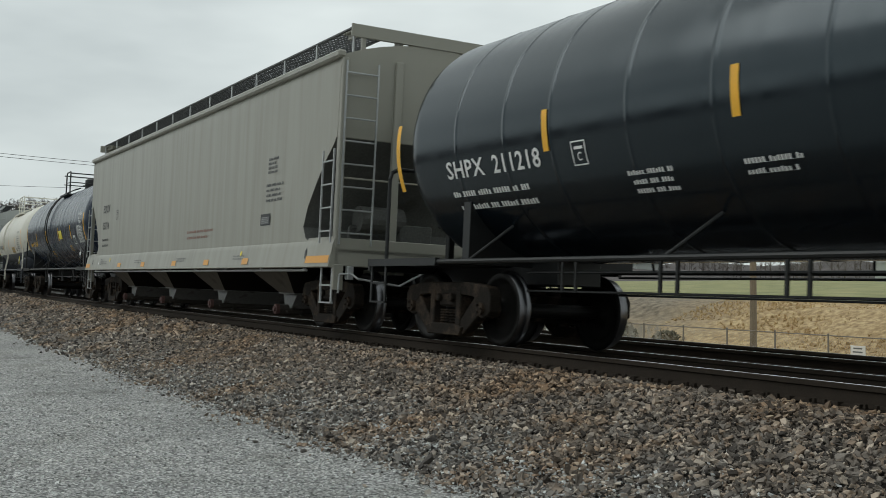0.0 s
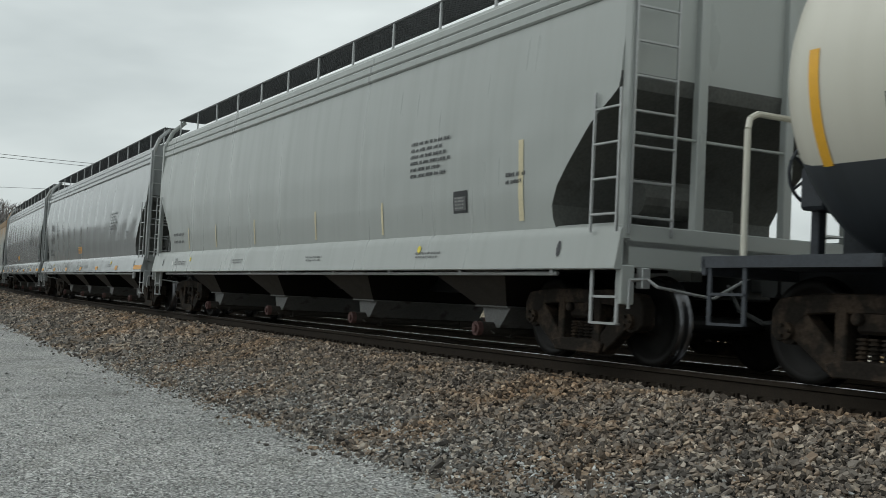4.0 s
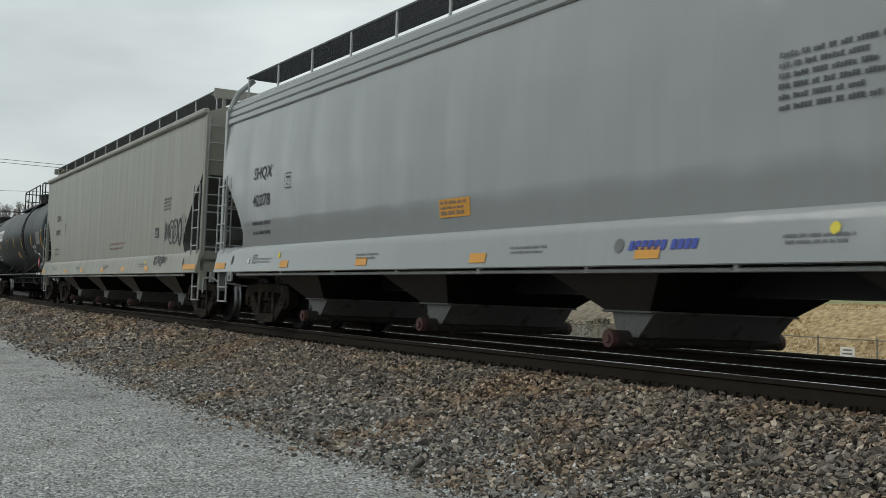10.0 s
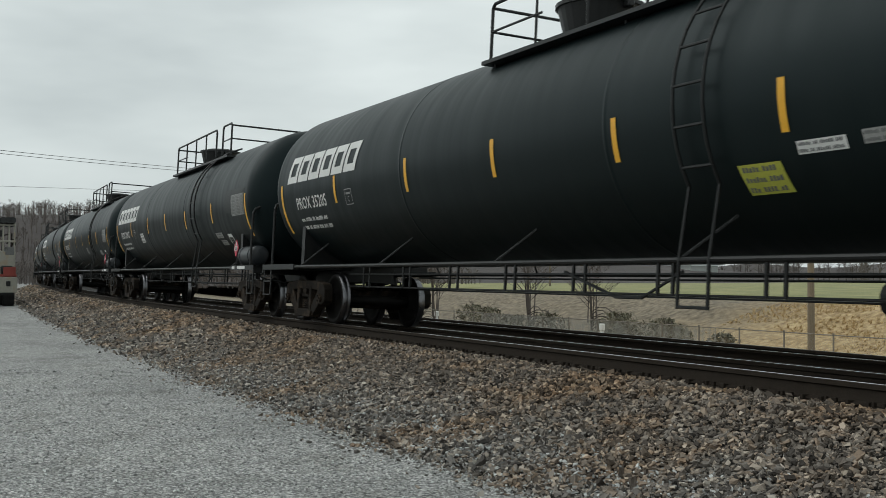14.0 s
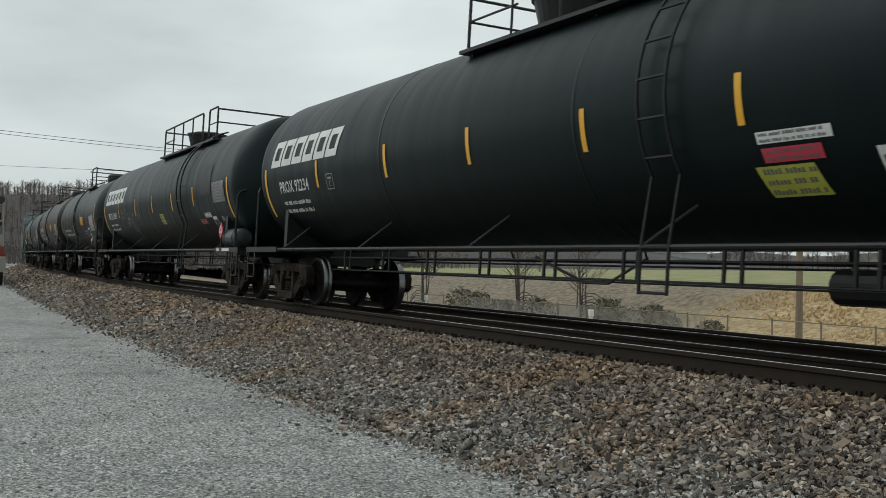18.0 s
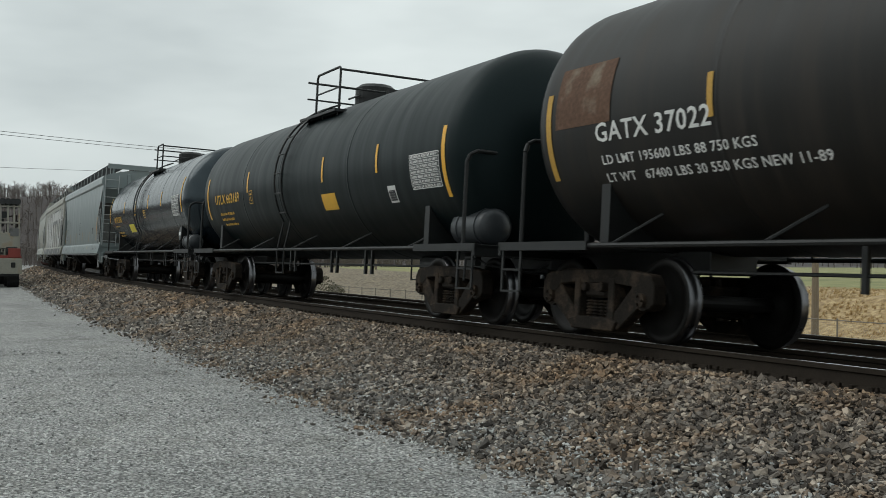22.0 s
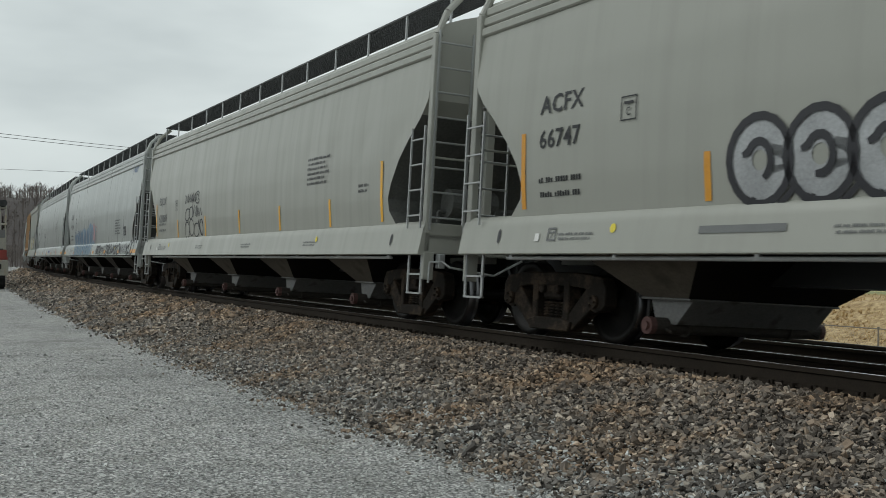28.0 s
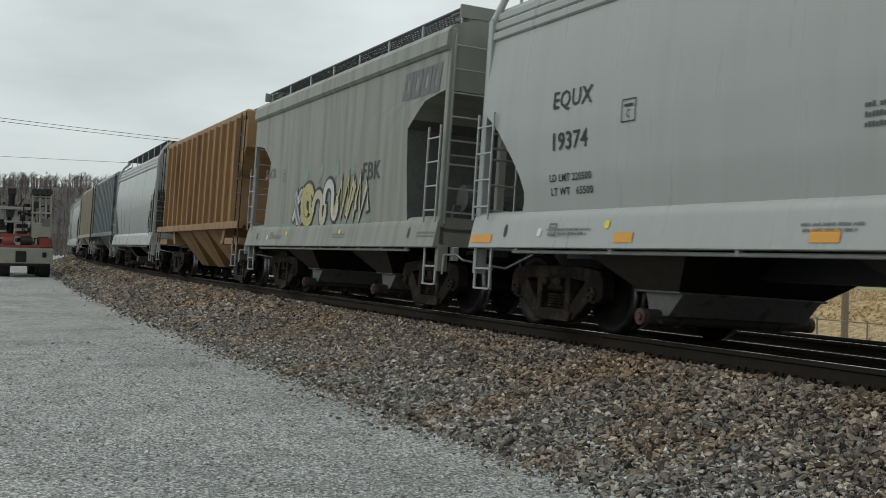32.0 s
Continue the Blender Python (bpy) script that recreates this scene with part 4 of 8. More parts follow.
DEEP_CUT = [(1.30, 1.20), (1.54, 1.26), (2.2, 1.38), (2.79, 1.45), (3.0, 1.12), (3.16, 0.82), (3.21, 0.40), (3.24, 0.08), (4.2, 0.06)]


def cut_at(cut, z):
    for (a, da), (b, db) in zip(cut[:-1], cut[1:]):
        if z <= b:
            return da + (db - da) * max(0.0, (z - a) / (b - a))
    return cut[-1][1]


def hopper_shell(half, profile, cut, z0, paint, eave=4.16, crown=4.46):
    """Side sheets that are cut back at the ends, slope sheets between them, and an arched roof."""
    zs = sorted({z0, *[c[0] for c in cut if z0 < c[0] < eave - 0.01], *[z0 + (eave - z0) * i / 16 for i in range(17)]})
    nx, verts, faces, mats = 120, [], [], []
    dent = 0.02 if paint == "silver" else 0.010 if profile is profile_round else 0.004
    for k in (-1, 1):
        base = len(verts)
        for z in zs:
            e = half - cut_at(cut, z)
            verts += [(e * (2 * i / nx - 1), k * (profile(z) - dent * (1 - abs(math.sin(math.pi * i / 9))) * math.sin(math.pi * min(1, max(0, (z - 1.35) / 2.6)))), z) for i in range(nx + 1)]
        for j in range(len(zs) - 1):
            for i in range(nx):
                a = base + j * (nx + 1) + i
                f = (a, a + 1, a + nx + 2, a + nx + 1)
                faces.append(f if k < 0 else f[::-1])
                mats.append(0)
    row = len(zs) * (nx + 1)
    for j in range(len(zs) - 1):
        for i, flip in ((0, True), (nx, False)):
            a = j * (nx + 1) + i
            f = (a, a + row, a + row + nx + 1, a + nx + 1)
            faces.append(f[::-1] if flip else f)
            # ends below 2.9 m get the darker colour with shade in it
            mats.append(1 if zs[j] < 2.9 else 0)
    base = len(verts)
    ny, ye, xe = 10, profile(eave), half - cut_at(cut, eave)
    for i in range(ny + 1):
        y = -ye + 2 * ye * i / ny
        z = eave + (crown - eave) * (1 - (y / ye) ** 2)
        verts += [(-xe, y, z), (xe, y, z)]
    for i in range(ny):
        a = base + 2 * i
        faces.append((a, a + 1, a + 3, a + 2))
        mats.append(0)
    faces += [tuple(base + 2 * i for i in range(ny + 1))[::-1], tuple(base + 2 * i + 1 for i in range(ny + 1))]
    mats += [0, 0]
    me = mesh_of("body", verts, faces, M[paint])
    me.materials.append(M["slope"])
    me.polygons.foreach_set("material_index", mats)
    me.polygons.foreach_set("use_smooth", [True] * len(me.polygons))
    me.set_sharp_from_angle(angle=radians(25))
    return me


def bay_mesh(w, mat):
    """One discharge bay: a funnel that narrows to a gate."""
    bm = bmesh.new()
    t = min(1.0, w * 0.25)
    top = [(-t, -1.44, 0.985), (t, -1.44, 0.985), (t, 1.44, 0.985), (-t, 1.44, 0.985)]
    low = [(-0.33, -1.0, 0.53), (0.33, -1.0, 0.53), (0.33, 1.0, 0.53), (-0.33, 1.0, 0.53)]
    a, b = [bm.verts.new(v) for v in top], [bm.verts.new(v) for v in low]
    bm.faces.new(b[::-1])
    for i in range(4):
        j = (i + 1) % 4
        # end slopes take a black that paints in their shade; sides keep mat
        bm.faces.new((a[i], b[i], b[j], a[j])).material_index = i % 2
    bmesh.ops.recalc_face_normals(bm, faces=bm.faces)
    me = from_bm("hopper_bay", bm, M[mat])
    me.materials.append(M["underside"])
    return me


def gate_mesh():
    bm = bmesh.new()
    box(bm, -0.39, 0.39, -1.03, 1.03, 0.525, 0.55, 0.008)
    plate(bm, [(-0.30, 0.525), (0.36, 0.525), (0.12, 0.28), (-0.20, 0.28)], -0.96, 0.96)
    bmesh.ops.recalc_face_normals(bm, faces=bm.faces)
    return from_bm("discharge_gate", bm, M["gate"])


def outlet_mesh():
    bm = bmesh.new()
    drum(bm, (-0.05, 0, 0.26), (0, 1, 0), 0.085, 2.3, 16)
    for k in (-1, 1):
        drum(bm, (-0.05, k * 0.7, 0.26), (0, 1, 0), 0.11, 0.05, 16)
        rod(bm, (-0.2, k * 1.02, 0.3), (0.12, k * 1.02, 0.2), 0.015)
    return from_bm("outlet_tube", bm, M["hopper_bay"])


def cap_mesh():
    bm = bmesh.new()
    drum(bm, (-0.05, -1.17, 0.26), (0, 1, 0), 0.09, 0.07, 16)
    drum(bm, (-0.05, -1.215, 0.26), (0, 1, 0), 0.045, 0.03, 12)
    return from_bm("outlet_cap", bm, M["red_cap"])


def stiles_mesh(p0, p1, z0, z1, mat, stile):
    bm = bmesh.new()
    for p_ in (p0, p1):
        box(bm, p_[0] - stile, p_[0] + stile, p_[1] - 0.012, p_[1] + 0.012, z0, z1)
    return from_bm("ladder", bm, M[mat])


def rung_mesh(p0, p1, r, mat):
    bm = bmesh.new()
    rod(bm, (p0[0], p0[1], 0), (p1[0], p1[1], 0), r)
    return from_bm("rung", bm, M[mat])


def ladder(car, p0, p1, z0, z1, rungs, r=0.014, mat="galvanised", stile=0.013):
    """Two flat stiles with round rungs between two places of the plan."""
    key = (round(p0[0], 2), p0[1], round(p1[0], 2), p1[1], mat)
    lad = part("ladder", cached(("stiles", *key, z0, z1), lambda: stiles_mesh(p0, p1, z0, z1, mat, stile)), None, car)
    for i in range(rungs):
        part("rung", cached(("rung", *key), lambda: rung_mesh(p0, p1, r, mat)), None, lad, at=(0, 0, z0 + (z1 - z0) * (i + 0.5) / rungs))


def sill_step_mesh():
    bm = bmesh.new()
    for x in (-0.21, 0.21):
        box(bm, x - 0.022, x + 0.022, -0.01, 0.01, -0.52, 0.05)
    for z in (-0.26, -0.52):
        box(bm, -0.22, 0.22, -0.02, 0.03, z - 0.012, z + 0.012)
    return from_bm("sill_step", bm, M["galvanised"])


def roof_walk_mesh(half, y0, y1, z, gap=0.09):
    """Running board: open bars seen from below."""
    bm = bmesh.new()
    n = int(half * 2 / gap)
    for i in range(n + 1):
        x = -half + 2 * half * i / n
        box(bm, x - 0.005, x + 0.005, y0, y1, z, z + 0.02)
    m_ = 14 if gap < 0.1 else 11
    for i in range(m_ + 1):
        y, w = y0 + (y1 - y0) * i / m_, 0.018 if i in (0, m_) else 0.005 if gap < 0.1 else 0.004
        box(bm, -half, half, y - w, y + w, z + 0.003, z + 0.028)
    return from_bm("running_board", bm, M["grate"])


def support_mesh():
    bm = bmesh.new()
    box(bm, -0.022, 0.022, -0.014, 0.014, 0, 0.42, 0.004)
    return from_bm("walk_support", bm, M["galvanised"])


def hatch_mesh():
    bm = bmesh.new()
    box(bm, -1.0, 1.0, -0.32, 0.32, 4.40, 4.58, 0.04)
    for x in (-0.7, 0.0, 0.7):
        box(bm, x - 0.05, x + 0.05, -0.36, 0.36, 4.56, 4.62, 0.01)
    return from_bm("roof_hatch", bm, M["slope"])


def covered_hopper(length, paint, style, label, sill_paint=None, bays=4, orange=(-6.0, -3.15, -0.1, 2.83, 5.9), rail_tube=True, eave="", bay="", top=4.16, walk_z=4.62):
    car = tagged(new("covered_hopper"), label, "hopper car", "cars of the freight train")
    half, reach = length / 2 - 0.575, length / 2
    rounded = style in ("round", "tall")
    profile = profile_round if rounded else profile_flat
    cut = {"round": ROUND_CUT, "tall": TALL_CUT, "angle": ANGLE_CUT, "steep": STEEP_CUT, "deep": DEEP_CUT}[style]
    z0 = 1.28 if rounded else 1.3
    part("body", hopper_shell(half, profile, cut, z0, paint, top, top + 0.3), None, car)
    sp = sill_paint or paint
    # side sills: a channel with a rounded upper lip, set proud of the side
    for k in (-1, 1):
        bm = bmesh.new()
        sec = [(1.48, 0.955), (1.640, 0.955), (1.648, 0.965), (1.645, 0.98), (1.590, 1.28), (1.582, 1.315), (1.568, 1.35), (1.548, 1.385), (1.52, 1.41), (1.48, 1.425)]
        a = [bm.verts.new((-half, k * y, z)) for y, z in sec]
        b = [bm.verts.new((half, k * y, z)) for y, z in sec]
        for i in range(len(sec)):
            j = (i + 1) % len(sec)
            bm.faces.new((a[i], a[j], b[j], b[i]))
        bm.faces.new(a)
        bm.faces.new(b)
        bmesh.ops.recalc_face_normals(bm, faces=bm.faces)
        sl = from_bm("side_sill", bm, M[sp], True)
        sl.set_sharp_from_angle(angle=radians(28))
        part("side_sill", sl, None, car)
        # eave rail along the roof's edge
        bm = bmesh.new()
        if rounded:
            for z in (3.77, 3.905, 4.04):
                if z > 3.8:
                    part("eave_rail", bm, M[paint], car)
                    bm = bmesh.new()
                box(bm, -half + 0.05, half - 0.05, k * (profile(z) - 0.03), k * (profile(z) + 0.045), z - 0.058, z + 0.058, 0.02)
        elif eave == "band":
            rim = [(1.48, top - 0.37), (1.585, top - 0.36), (1.625, top - 0.31), (1.61, top - 0.10), (1.55, top - 0.02), (1.48, top + 0.02)]
            a = [bm.verts.new((-half + 0.02, k * y, z)) for y, z in rim]
            b = [bm.verts.new((half - 0.02, k * y, z)) for y, z in rim]
            for i in range(len(rim)):
                j = (i + 1) % len(rim)
                bm.faces.new((a[i], a[j], b[j], b[i]))
            bm.faces.new(a)
            bm.faces.new(b)
            bmesh.ops.recalc_face_normals(bm, faces=bm.faces)
        else:
            box(bm, -half + 0.02, half - 0.02, k * 1.50, k * 1.63, 4.10, 4.22, 0.03)
        part("eave_rail", bm, M[paint], car)
    bm = bmesh.new()
    box(bm, -half - 0.1, half + 0.1, -0.2, 0.2, 0.72, 1.05)
    part("centre_sill", bm, M["steel"], car)
    # bays between the trucks
    inner = 2 * (reach - 1.95)
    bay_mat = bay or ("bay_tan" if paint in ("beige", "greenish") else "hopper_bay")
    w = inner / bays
    # added flat sheet over the bays; its black paints in the shade there
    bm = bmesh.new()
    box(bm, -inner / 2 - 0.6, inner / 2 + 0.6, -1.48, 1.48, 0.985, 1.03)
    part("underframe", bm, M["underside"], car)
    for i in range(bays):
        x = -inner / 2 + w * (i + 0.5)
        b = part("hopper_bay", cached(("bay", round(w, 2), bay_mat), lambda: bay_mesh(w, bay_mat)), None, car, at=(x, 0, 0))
        if bay:
            continue
        part("discharge_gate", cached("gate", gate_mesh), None, b)
        part("outlet_tube", cached("outlet", outlet_mesh), None, b)
        part("outlet_cap", cached("outlet_cap", cap_mesh), None, b, "faded red cap on the outlet tube")
        part("outlet_cap", cached("outlet_cap_b", lambda: flipped(cached("outlet_cap", cap_mesh))), None, b, "faded red cap on the outlet tube")
    if rail_tube:
        bm = bmesh.new()
        rod(bm, (-inner / 2 - 0.3, -1.56, 0.915), (inner / 2 + 0.3, -1.56, 0.915), 0.022, 8)
        for i in range(9):
            x = -inner / 2 - 0.2 + (inner + 0.4) * i / 8
            box(bm, x - 0.03, x + 0.03, -1.58, -1.54, 0.90, 0.97)
        part("train_line", bm, M["galvanised"], car, "galvanised pipe under the side sill")
    for e in (-1, 1):
        # end platform, post and ladders
        bm = bmesh.new()
        box(bm, e * (half - 1.45), e * half, -1.5, 1.5, 1.18, 1.24)
        box(bm, e * (half - 0.10), e * half, -1.56, 1.56, 0.98, 1.40, 0.012)
        box(bm, e * (half - 1.6), e * (half - 0.4), -0.35, 0.35, 0.9, 1.18)
        part("end_platform", bm, M[sp], car)
        for k in (-1, 1):
            bm = bmesh.new()
            post = 4.0 if rounded else top - 0.06
            box(bm, e * (half - 0.11), e * (half + 0.005), k * 1.46, k * 1.555, 1.25, post, 0.01)
            if rounded:
                pipe(bm, [(e * (half - 0.05), k * 1.5, post), (e * (half - 0.08), k * 1.36, 4.34), (e * (half - 0.2), k * 1.1, 4.6)], 0.05, 8)
            part("corner_post", bm, M[paint], car)
            ladder(car, (e * (half + 0.02), k * 1.5), (e * (half + 0.02), k * 0.98), 1.3, 4.05, 8)
            ladder(car, (e * (half - 0.03), k * 1.62), (e * (half - 0.45), k * 1.62), 1.32, 2.72, 4)
            part("sill_step", cached("sill_step", sill_step_mesh), None, car, at=(e * (half - 0.27), k * 1.55, 0.95))
            bm = bmesh.new()
            box(bm, e * (half - 0.08), e * (half + 0.01), k * 1.40, k * 1.56, 0.62, 1.0, 0.01)
            part("end_bracket", bm, M[sp], car)
        # slope stiffeners and the vertical end stanchions
        bm = bmesh.new()
        for y in (-0.6, 0.6):
            box(bm, e * (half - 0.12), e * (half - 0.02), y - 0.06, y + 0.06, 1.24, 4.15, 0.01)
        pipe(bm, [(e * (half - 0.05), -1.45, 2.3), (e * (half - 0.05), 1.45, 2.3)], 0.016)
        part("end_frame", bm, M[paint], car)
        bm = bmesh.new()
        drum(bm, (e * (half - 0.75), -0.5, 1.75), (0, 1, 0), 0.21, 0.75, 16)
        box(bm, e * (half - 1.0), e * (half - 0.55), -0.2, 0.35, 1.24, 1.7, 0.02)
        pipe(bm, [(e * (half - 0.8), -1.0, 1.24), (e * (half - 0.8), -0.98, 1.62), (e * (half - 0.8), -0.2, 1.66)], 0.03)
        part("brake_gear", bm, M[paint] if e > 0 and paint == "rusty" else M["slope"], car)
        add_truck(car, e * (reach - 1.9))
        if paint == "silver":
            for k in (-1, 1):
                bm = bmesh.new()
                x = e * (half - 0.89)
                plate(bm, [(x - 0.115, 1.0), (x - 0.115, 0.82), (x - 0.09, 0.79), (x + 0.09, 0.79), (x + 0.115, 0.82), (x + 0.115, 1.0)], k * 1.61, k * 1.64)
                bmesh.ops.recalc_face_normals(bm, faces=bm.faces)
                lug = part("lifting_lug", bm, M[sp], car)
                # flat black disc stands in for the dark of the open hole
                bm = bmesh.new()
                drum(bm, (x, k * 1.64, 0.86), (0, 1, 0), 0.042, 0.008, 14)
                part("lug_hole", bm, M["graf_black"], lug)
    add_couplers(car, reach)
    # roof: running boards on posts, hatches
    for k in (-1, 1):
        rw = cached(("walk", round(half, 2), k, rounded, walk_z), lambda: roof_walk_mesh(half - 0.15, *sorted((k * 0.62, k * (1.22 if rounded else 1.30))), walk_z, 0.09 if rounded else 0.12))
        part("running_board", rw, None, car, "dark steel grating running board")
        n = max(6, int(2 * half / 1.45))
        for i in range(n + 1):
            x = -half + 0.25 + (2 * half - 0.5) * i / n
            part("walk_support", cached("support", support_mesh), None, car, at=(x, k * (1.22 if rounded else 1.30), walk_z - 0.40))
    if not rounded:
        for e in (-1, 1):
            bm = bmesh.new()
            box(bm, e * (half - 0.08), e * (half - 0.05), -1.42, 1.42, walk_z - 0.17, walk_z + 0.02)
            for i in range(7):
                x = e * (half - 0.1 - 0.09 * i)
                box(bm, x - 0.03, x + 0.03, -1.30, 1.30, walk_z - 0.03, walk_z - 0.005)
            for y in (-1.2, -0.4, 0.4, 1.2):
                box(bm, e * (half - 0.66), e * (half - 0.06), y - 0.025, y + 0.025, walk_z - 0.10, walk_z - 0.028)
                box(bm, e * (half - 0.14), e * (half - 0.08), y - 0.03, y + 0.03, top + 0.02, walk_z - 0.1)
            part("roof_crosswalk", bm, M[paint], car, "slatted step across the roof's end")
    for i in range(5):
        part("roof_hatch", cached("hatch", hatch_mesh), None, car, at=((i - 2) * half * 0.38, 0, top - 4.16))
    sill = lambda z: (-1.654 + 0.1833 * (z - 0.98), z)
    side = lambda z: (-profile(z) - 0.006, z)
    if orange:
        for x in orange:
            patch(car, sill, x, 1.02, 0.34, 0.11, "orange_strip", "reflective_strip", "orange reflective strip")
        patch(car, sill, -half + 0.06, 1.02, 0.55, 0.11, "orange_strip", "reflective_strip", "orange reflective strip")
        patch(car, sill, half - 0.95, 1.02, 0.92, 0.11, "orange_strip", "reflective_strip", "orange reflective strip")
    for x in (-half + 0.95, half - 1.0):
        # black oval on the sill, painted for the dark inside a hole
        bm = bmesh.new()
        bmesh.ops.create_circle(bm, cap_ends=True, segments=12, radius=0.045)
        bmesh.ops.scale(bm, vec=(0.8, 1.9, 1), verts=bm.verts)
        part("jacking_hole", lay(bm, sill, x, 1.17), M["graf_black"], car)
    return car, side, sill, half


def stencil_box(car, surface, x, z, mat, w=0.26, h=0.25):
    bm = bmesh.new()
    frame_quads(bm, 0, w, 0, h, 0.014)
    flat_quad(bm, 0.2 * w, 0.8 * w, 0.66 * h, 0.78 * h)
    box_ = part("stencil_box", lay(bm, surface, x, z), M[mat], car, "small framed stencil with a letter")
    letters(box_, surface, "C", x + 0.36 * w, z + 0.2 * h, 0.34 * h, mat, 0.8, name="stencil_letter")


def qualification_label(car, surface, x0, x1, z0, z1, back="white_mark", ink="black_mark"):
    w, h = x1 - x0, z1 - z0
    lab = patch(car, surface, x0, z0, w, h, back, "qualification_label", "small printed inspection label")
    up = lambda z: (surface(z)[0] - 0.004, surface(z)[1])
    patch(lab, up, x0 + 0.1 * w, z0 + 0.12 * h, 0.8 * w, 0.62 * h, ink, "label_print")
    up2 = lambda z: (surface(z)[0] - 0.008, surface(z)[1])
    bars(lab, up2, x0 + 0.16 * w, z0, [(0, 0.64 * w, 0.07 * h, -(0.2 + 0.15 * i) * h) for i in range(4)], "grey_mark", "label_lines", "", seed=5)


def hopper_marks(car, side, sill, half, mark, number, mat="black_mark", size=0.2, x=-7.5, z=2.55, zn=2.08, box_x=-6.05, box_z=2.3, width=0.85, seed=1, text=((4.5, 5.6, 2.13, 2.64), (6.93, 7.36, 1.89, 2.05)), sticker=False, data=True, weights=()):
    if mark:
        letters(car, side, mark, x, z, size, mat, name="reporting_mark", width=width)
        stencil_box(car, side, box_x, box_z, mat)
        if number:
            letters(car, side, number, x, zn, size, mat, name="car_number", width=width * (0.95 if len(number) == 5 else 1.1))
    if weights:
        letters(car, side, weights[0], x, 1.74, 0.085, mat, name="weight_line", width=0.9)
        letters(car, side, weights[1], x + 0.03, 1.58, 0.085, mat, name="weight_line", width=0.9)
    elif data:
        bars(car, side, x, 1.76, [(0, 0.85, 0.06, 0.0), (0.02, 0.8, 0.06, 0.16)], mat if mark else "worn_mark", seed=seed)
    for i, (x0, x1, z0, z1) in enumerate(text):
        n = max(2, int((z1 - z0) / 0.075))
        bars(car, side, x0, z1, [(0, (x1 - x0) * (1, 0.8, 0.9)[k % 3], 0.046, 0.045 + (z1 - z0) * k / n) for k in range(n)], "text_mark", seed=seed + 3 + i)
    if sticker:
        st = patch(car, side, -0.97, 1.58, 0.72, 0.22, "orange_strip", "warning_sticker", "orange warning sticker with dark lines")
        bars(st, lambda z: (side(z)[0] - 0.003, z), -0.93, 1.58, [(0, 0.62, 0.035, -0.16), (0, 0.55, 0.03, -0.1), (0, 0.6, 0.045, -0.03)], "worn_mark", seed=seed + 5)
    for i in range(4):
        bars(car, sill, -half + 2.2 + i * 3.9, 1.16, [(0, 0.7, 0.028, 0.0), (0.03, 0.6, 0.028, 0.05)], "worn_mark", seed=seed + 10 + i)
    bm = bmesh.new()
    frame_quads(bm, 0, 0.17, 0, 0.15, 0.022)
    flat_quad(bm, 0.022, 0.148, 0.09, 0.105)
    flat_quad(bm, 0.075, 0.09, 0.022, 0.09)
    part("card_holder", lay(bm, sill, -half + 2.0, 1.1), M["worn_mark"], car, "small steel card holder on the sill")
    patch(car, sill, -half + 1.75, 1.1, 0.09, 0.09, "white_mark", "sticker", "small white tag")
    for x in (-half + 3.2, half - 4.2):
        bm = bmesh.new()
        bmesh.ops.create_circle(bm, cap_ends=True, segments=12, radius=0.05)
        part("sticker", lay(bm, sill, x, 1.22), M["sticker"], car, "round yellow sticker")


